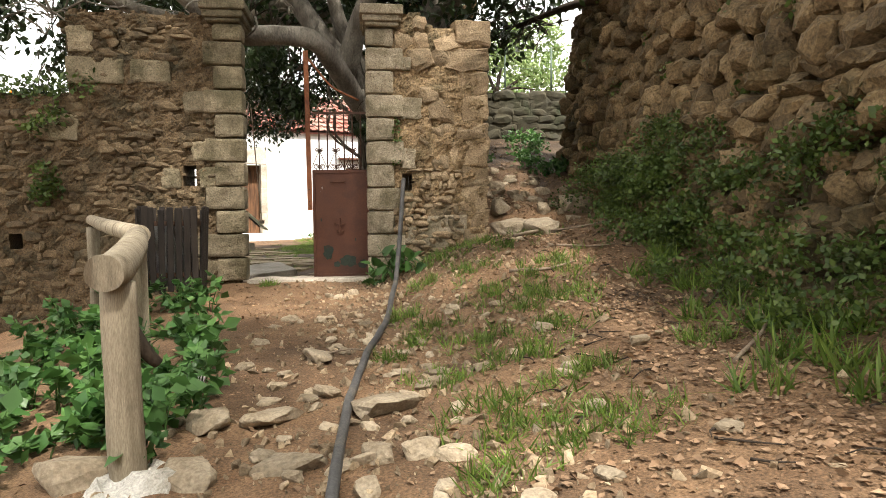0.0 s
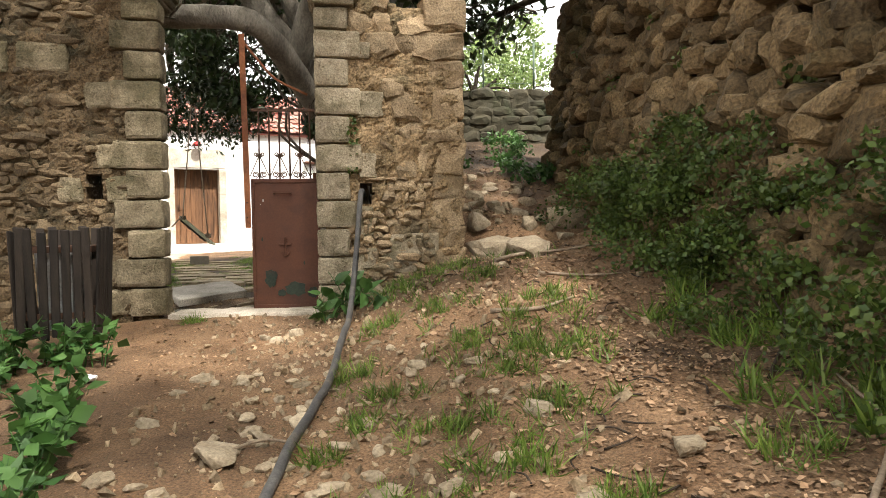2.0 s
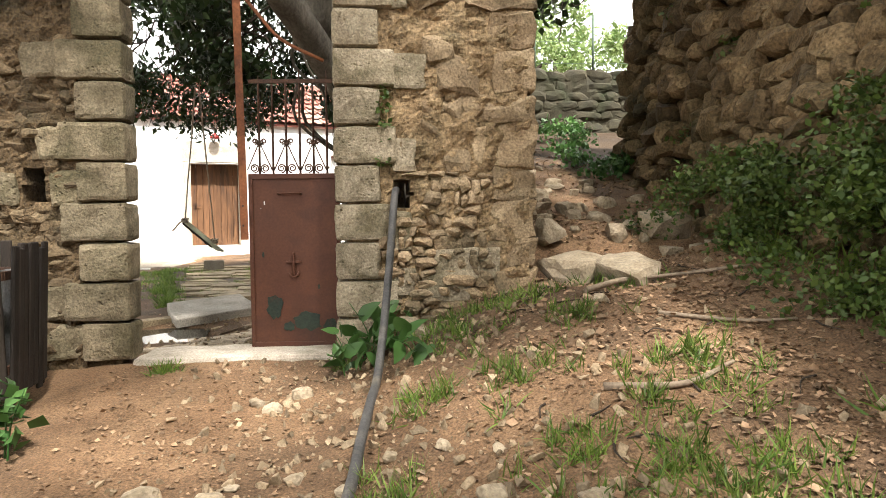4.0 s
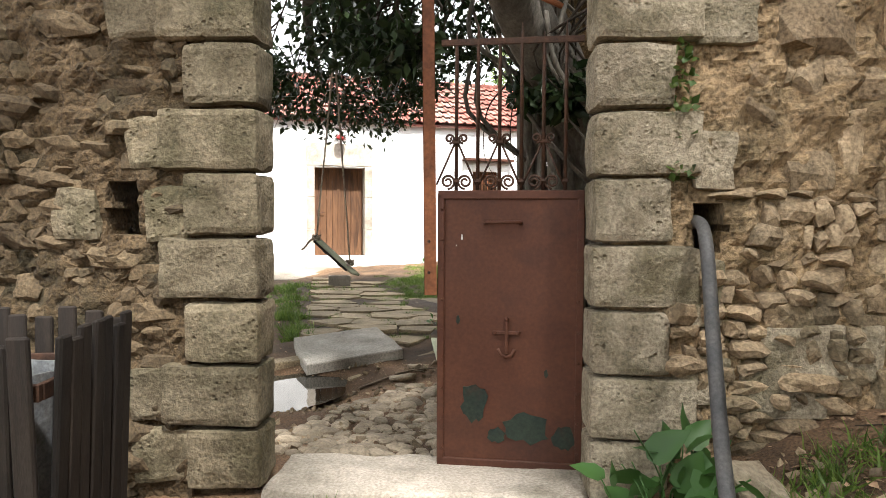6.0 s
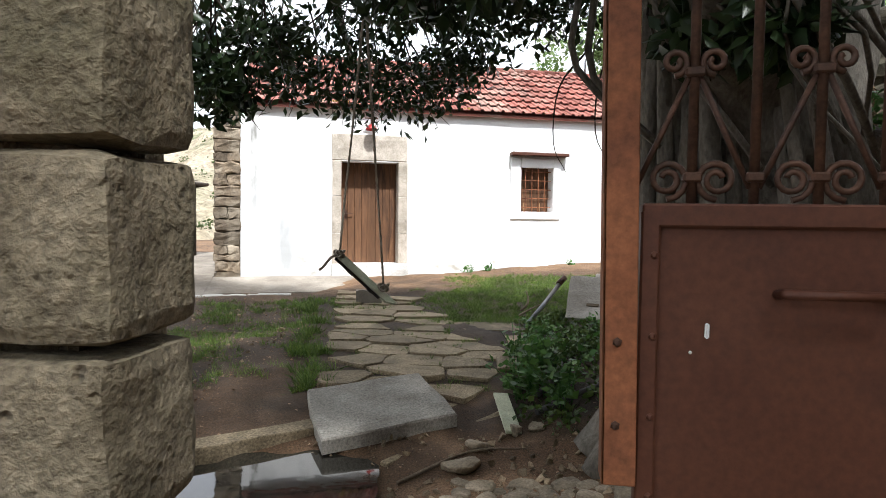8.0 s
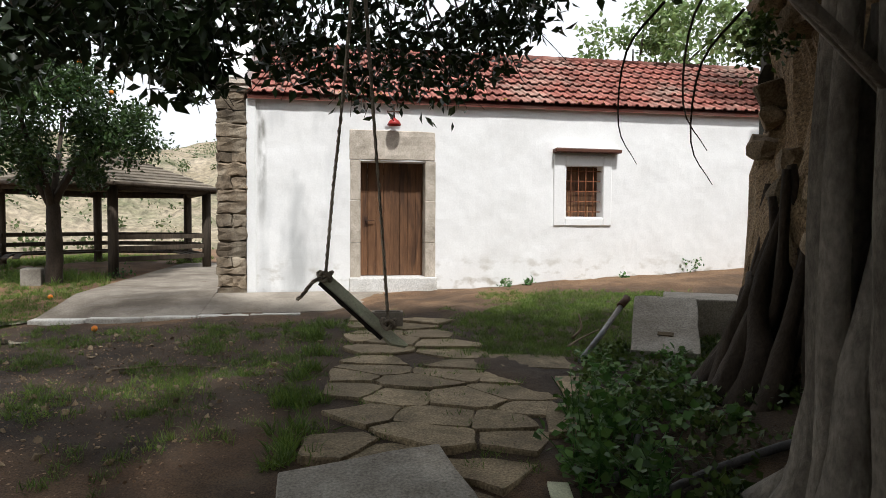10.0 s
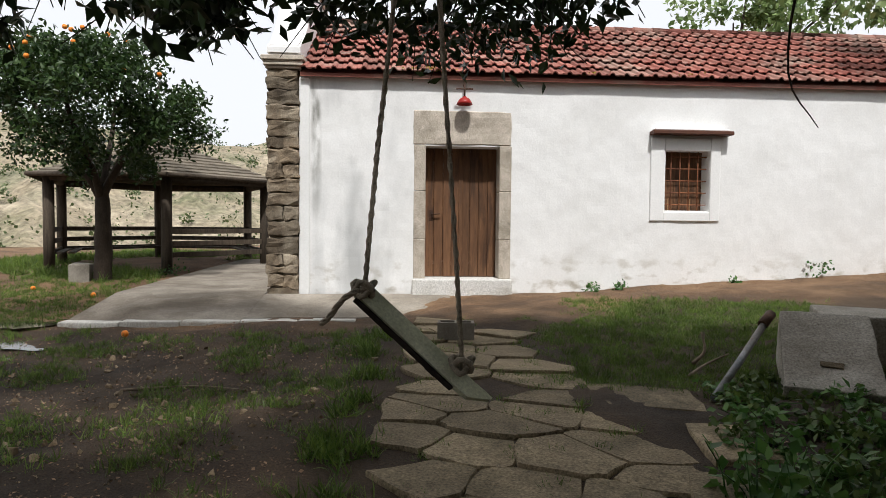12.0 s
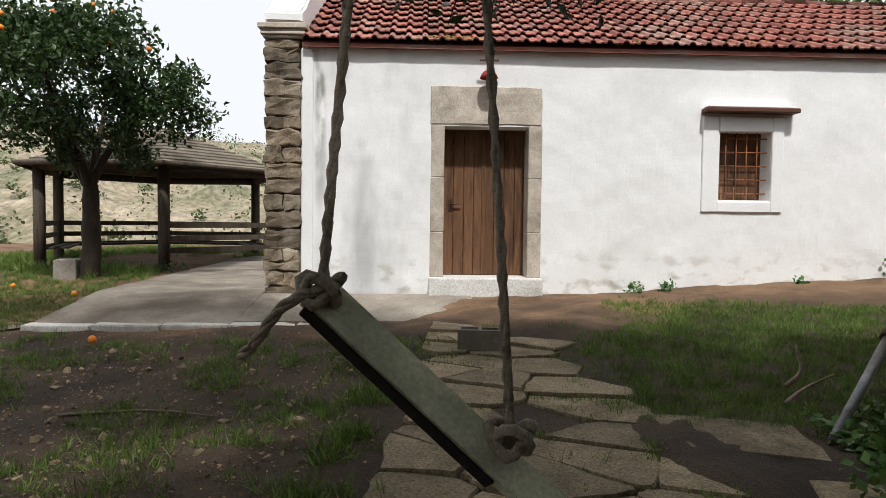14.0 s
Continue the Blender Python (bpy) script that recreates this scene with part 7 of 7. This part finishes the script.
def broad_weeds(name, spots, seed, size, label, per=15, material=M_NETTLE, single=False):
    """Nettle-like plants: stems with broad leaves."""
    q = rng(seed)
    r = random.Random(seed)
    bm = bmesh.new()
    places, sizes = [], []
    for x, y, h in spots:
        g = height(x, y)
        for _ in range(3):
            dx, dy = r.uniform(-0.1, 0.1), r.uniform(-0.1, 0.1)
            tip = Vector((x + 2.2 * dx, y + 2.2 * dy, g + h * r.uniform(0.7, 1.1)))
            c = curve_points([(x + dx * 0.6, y + dy * 0.6, g - 0.03), (x + dx, y + dy, g + h * 0.5), tip], 4)
            tube(c, limb_radii(len(c), 0.006, 0.003), 4, bm)
            for _ in range(per):
                t = r.uniform(0.25, 1.0)
                p = c[min(int(t * (len(c) - 1)), len(c) - 1)]
                places.append((p.x + r.uniform(-0.05, 0.05), p.y + r.uniform(-0.05, 0.05), p.z + r.uniform(-0.03, 0.03)))
                sizes.append(size * r.uniform(0.55, 1.2))
    if single:
        ob = thing(name, label, "plant", group="arum plants")
        for i, (p, a) in enumerate(zip(places, sizes)):
            part("leaf", leaf_mesh("leaf", np.array([p]), np.array([a]), material, seed + i, 1.1, -0.35, 1.2, BROAD), material, ob)
        part("stem", bm, material, ob)
        return
    ob = solid(name, leaf_mesh(name, np.array(places), np.array(sizes), material, seed + 1, 1.35, -0.15, 1.5, None, 0.5), material, label, "weeds", kind="stuff")
    tagged(part("stem", bm, M_NETTLE, ob), kind="stuff")


r = random.Random(29)
spots = []
while len(spots) < 78:
    x, y = r.uniform(-3.7, -1.45), r.uniform(2.0, 6.0)
    if x < -1.52 - 0.24 * (y - 2.5):
        spots.append((x, y, r.uniform(0.12, 0.42)))
spots += [(-1.5, 2.8, 0.3), (-1.6, 3.2, 0.3), (-1.75, 3.75, 0.35), (-1.9, 4.1, 0.3), (-2.3, 5.7, 0.35), (-2.45, 5.75, 0.3), (-2.6, 5.8, 0.3)]
broad_weeds("nettles", spots, 140, 0.11, "lush green nettles beside the log fence")
for k, spot in enumerate([(-0.72, 6.93, 0.3), (-0.6, 6.85, 0.32), (-0.5, 6.95, 0.34), (-0.42, 6.85, 0.28), (-0.68, 6.75, 0.2), (-0.58, 6.7, 0.2), (-0.55, 7.0, 0.25), (-0.2, 6.35, 0.12)]):
    broad_weeds("arum_plant", [spot], 143 + 9 * k, 0.17, "arum plant with broad dark green leaves at the wall foot", 3, M_NETTLE, True)
spots = [(-2.0 + 0.5 * r.random(), 11.2 + 1.6 * r.random(), r.uniform(0.1, 0.45)) for _ in range(26)] + [(r.uniform(-2.1, -1.0), r.uniform(12.2, 14.6), r.uniform(0.04, 0.13)) for _ in range(46)]
spots = [(x, y, h) for x, y, h in spots if x > -2.35 + 0.14 * (y - 11)]
broad_weeds("courtyard_weeds", spots, 146, 0.085, "bright green weeds on the mound under the fig tree", 7, M_WEED)
shrub("creeping_ivy", [(r.uniform(-1.9, 0.0), r.uniform(10.9, 15.2), 0.05, r.uniform(0.15, 0.3)) for _ in range(60)], 80, 0.055, M_IVY, 149, "creeping ivy on the tree mound", "ivy", 0.4)
shrub("wall_top_ivy", [(-4.0 - 0.28 * k, 6.98 - 0.03 * k, 2.5 + 0.1 * r.random() - height(-4.0 - 0.28 * k, 6.7), 0.2) for k in range(9)] + [(-4.25 - 0.3 * r.random(), 6.83, 2.35 - 0.9 * r.random() - height(-4.3, 6.7), 0.16) for _ in range(6)], 80, 0.06, M_IVY, 152, "dark ivy over the top of the old wall", "ivy")
shrub("wall_fern", [(-0.475, 7.20, z - height(-0.475, 7.20), 0.07) for z in (1.82, 1.95, 2.08, 2.2, 2.3)], 26, 0.04, M_IVY, 155, "small plant growing down beside the pillar", "weeds")
shrub("wall_foot_weeds", [(-3.3, 19.2, 0.05, 0.14), (-2.9, 19.35, 0.05, 0.12), (0.1, 20.7, 0.12, 0.25), (-1.2, 20.1, 0.03, 0.1), (-11.6, 19.3, 0.05, 0.2), (-12.0, 20.0, 0.05, 0.25)], 60, 0.06, M_NETTLE, 158, "weeds at the foot of the chapel wall", "weeds")


# ---------- stones, leaves and sticks on the ground ----------
def litter():
    q = rng(201)
    n = 7000
    pts = np.column_stack([np.clip(q.normal(1.15, 0.75, n), -1.6, 2.9), q.uniform(1.3, 8.6, n)])
    extra = np.column_stack([q.uniform(-2.4, 1.6, 2600), q.uniform(1.3, 7.0, 2600)])
    extra[:1500] = np.column_stack([q.uniform(-2.4, 0.4, 1500), q.uniform(5.0, 7.05, 1500)])
    trail = np.column_stack([q.uniform(0.75, 2.4, 1500), q.uniform(7.5, 13.5, 1500)])
    inside = np.column_stack([q.uniform(-8.5, -0.3, 2600), q.uniform(7.9, 16.0, 2600)])
    inside = inside[(inside[:, 0] < -4.0) | (inside[:, 1] < 11.6) | (inside[:, 0] > -2.0)]
    gully = np.column_stack([q.normal(1.5, 0.26, 3800), q.uniform(1.4, 7.4, 3800)])
    yard = np.column_stack([q.uniform(-9.5, -4.2, 7000), q.uniform(10.2, 16.0, 7000)])
    yard = yard[yard[:, 0] < -3.75 - 0.36 * (yard[:, 1] - 11.3)]
    allp = np.concatenate([pts, extra, trail, gully, inside, yard])
    size = 0.020 + 0.044 * q.random(len(allp)) ** 2.2
    size[-len(yard):] *= 0.55
    size[-len(inside) - len(yard) - len(gully):-len(inside) - len(yard)] *= 0.72
    size[-len(inside) - len(yard):-len(yard)] *= 0.6
    size[len(pts):len(pts) + 2600] *= 0.7
    me = leaf_mesh("fallen_leaves", on_land(q, allp, 0.012), size, M_LITTER, 202, 1.3, 0.0, 2.6, None, 0.22)
    solid("fallen_leaves", me, M_LITTER, "dry brown leaves strewn over the ground", "leaves", kind="stuff")
    n = 3400
    pts = np.concatenate([np.column_stack([q.normal(-0.35, 0.7, n), q.uniform(1.2, 7.1, n)]), np.column_stack([q.uniform(0.2, 2.3, 900), q.uniform(2.0, 11.5, 900)]), np.column_stack([q.uniform(-3.4, -1.2, 1100), q.uniform(7.8, 10.8, 1100)]), np.column_stack([q.uniform(-8, -4.6, 700), q.uniform(11, 15, 700)])])
    pts = pts[~((pts[:, 0] < -1.9) & (pts[:, 1] < 7))]
    P = on_land(q, pts, 0.003)
    s = 0.010 + 0.055 * q.random(len(P)) ** 3.5
    rr = random.Random(7)
    ms = [Matrix.LocRotScale(tuple(p), Euler((rr.uniform(0, 6), rr.uniform(0, 6), rr.uniform(0, 6))), (a * rr.uniform(1.1, 1.9), a * rr.uniform(0.9, 1.4), a * rr.uniform(0.7, 1.0))) for p, a in zip(P, s)]
    small = hull_stones(8, 77, 9, 0.02, 0)
    solid("pebbles", joined("pebbles", small, ms, [rr.randrange(8) for _ in ms], M_PEBBLE, False), M_PEBBLE, "pale pebbles and grit in the earth", "pebbles", kind="stuff")


litter()


def rocks():
    data = stone_data("rock", ROCKS, M_ROCK)
    rr = random.Random(19)
    big = [(-0.25, 6.85, 0.30, 0.26), (-0.95, 6.45, 0.14, 0.1), (-1.08, 6.2, 0.12, 0.09), (-1.2, 6.3, 0.1, 0.08), (0.98, 7.3, 0.6, 0.36), (1.25, 6.95, 0.55, 0.3), (0.85, 7.9, 0.4, 0.3), (1.5, 8.0, 0.34, 0.24),
           (1.95, 8.1, 0.5, 0.38), (2.25, 7.7, 0.6, 0.4), (1.2, 8.6, 0.25, 0.18), (1.0, 9.2, 0.3, 0.2), (1.7, 9.0, 0.28, 0.2), (1.35, 9.8, 0.24, 0.18), (-1.8, 2.2, 0.4, 0.2), (-3.6, 5.9, 0.5, 0.3), (0.6, 3.9, 0.18, 0.1), (0.9, 6.4, 0.16, 0.1),
           (-2.2, 10.3, 0.3, 0.1), (-1.9, 10.9, 0.16, 0.1), (-1.75, 11.0, 0.14, 0.1), (-2.15, 10.6, 0.2, 0.1)]
    big += [(-1.07, 2.9, 0.42, 0.13), (-1.35, 2.79, 0.26, 0.18), (-1.0, 3.97, 0.32, 0.1), (-0.48, 2.94, 0.38, 0.12), (-0.3, 2.35, 0.24, 0.14), (-0.5, 2.3, 0.2, 0.1), (-0.15, 2.2, 0.18, 0.1), (-0.85, 3.3, 0.22, 0.09), (1.05, 3.24, 0.2, 0.08),
            (-1.3, 2.2, 0.3, 0.12), (-0.9, 2.3, 0.34, 0.1), (-0.35, 3.0, 0.16, 0.1), (-0.2, 3.4, 0.14, 0.08), (0.55, 3.0, 0.18, 0.08)]
    big += [(rr.uniform(0.8, 2.2), rr.uniform(7.2, 10.6), rr.uniform(0.1, 0.26), rr.uniform(0.08, 0.16)) for _ in range(34)]
    for x, y, w, h in big:
        m = Matrix.LocRotScale((x, y, height(x, y) + h * 0.12), Euler((rr.uniform(-0.2, 0.2), rr.uniform(-0.2, 0.2), rr.uniform(0, 6.3))), (w * 1.1, w * rr.uniform(0.7, 0.95), h))
        ob = part("rock", data[rr.randrange(8)], M_ROCK, None, at=m)
        tagged(ob, "pale limestone rock half buried in the earth", "rock", "rocks on the ground")
    for _ in range(110):
        x, y = rr.gauss(-0.6, 0.7), rr.uniform(1.4, 5.4)
        if x < -1.6:
            continue
        w = rr.uniform(0.06, 0.15)
        m = Matrix.LocRotScale((x, y, height(x, y) + 0.004), Euler((rr.uniform(-0.3, 0.3), rr.uniform(-0.3, 0.3), rr.uniform(0, 6.3))), (w * 1.2, w * 0.85, w * 0.5))
        tagged(part("rock", data[rr.randrange(8)], M_ROCK, None, at=m), "small pale stone trodden into the path", "rock", "rocks on the ground")


rocks()


def stick(points, rad, label="dry fallen branch on the ground"):
    c = curve_points([(x, y, height(x, y) + rad + h) for x, y, h in points], 5)
    solid("stick", tube(c, limb_radii(len(c), rad, rad * 0.45), 7, None, 0.2), M_BARK2 if rad < 0.012 else M_GREYSTICK, label, "stick", group="fallen sticks")


M_GREYSTICK = surface("bare_stick", (0.16, 0.12, 0.085), (0.27, 0.21, 0.15), scale=9, fine=60, bump=0.5, dist=0.005)
stick([(0.85, 6.55, 0.02), (1.15, 6.7, 0.03), (1.5, 6.75, 0.0), (1.9, 6.5, 0.0)], 0.022)
stick([(1.15, 6.1, 0.0), (1.5, 5.85, 0.0), (1.75, 5.75, 0.0)], 0.014)
stick([(-1.05, 3.9, 0.0), (-0.8, 4.1, 0.03), (-0.5, 3.95, 0.0)], 0.012)
stick([(1.3, 2.6, 0.0), (1.7, 3.0, 0.04), (1.95, 3.6, 0.0)], 0.012)
stick([(1.75, 3.8, 0.0), (2.1, 4.2, 0.06), (2.3, 4.9, 0.16)], 0.010)
stick([(0.6, 5.35, 0.0), (0.95, 5.3, 0.0), (1.25, 5.45, 0.0)], 0.02)
stick([(-2.05, 15.3, 0.02), (-1.95, 15.35, 0.12), (-1.98, 15.4, 0.28)], 0.02)
stick([(-2.1, 15.0, 0.0), (-1.95, 15.2, 0.05), (-1.75, 15.35, 0.12)], 0.016)
stick([(-6.6, 13.3, 0.0), (-6.1, 13.6, 0.0), (-5.6, 13.7, 0.0)], 0.012)
stick([(-2.6, 10.1, 0.0), (-2.2, 10.5, 0.0), (-1.8, 10.6, 0.0)], 0.012)
rs = random.Random(3)
for _ in range(84):
    x, y, a = rs.uniform(0.3, 2.2), rs.uniform(1.5, 7.8), rs.uniform(0, 6.3)
    l = rs.uniform(0.08, 0.25)
    stick([(x, y, 0), (x + l * 0.5 * math.cos(a), y + l * 0.5 * math.sin(a), 0.01), (x + l * math.cos(a + 0.3), y + l * math.sin(a + 0.3), 0)], 0.006)

# odds and ends
solid("plank", roughen(box(-0.06, 0.06, -0.32, 0.32, -0.012, 0.012, 0.004), 0.004, 8), M_SEAT, "short grey board lying by the tree mound", "plank", pose(-1.98, 11.15, height(-1.98, 11.15) + 0.06, 10, 3, 14))
for x, y in ((-1.72, 3.55), (-2.1, 4.7), (-2.2, 5.3)):
    bm = bmesh.new()
    bmesh.ops.create_icosphere(bm, subdivisions=2, radius=0.06)
    for v in bm.verts:
        v.co.z *= 0.4
    solid("crumpled_paper", roughen(bm, 0.03, 16, x), M_PAPER_DAYLIGHT, "crumpled scrap of white paper", "litter", pose(x, y, height(x, y) + 0.03, 0, 0, 40 * x))
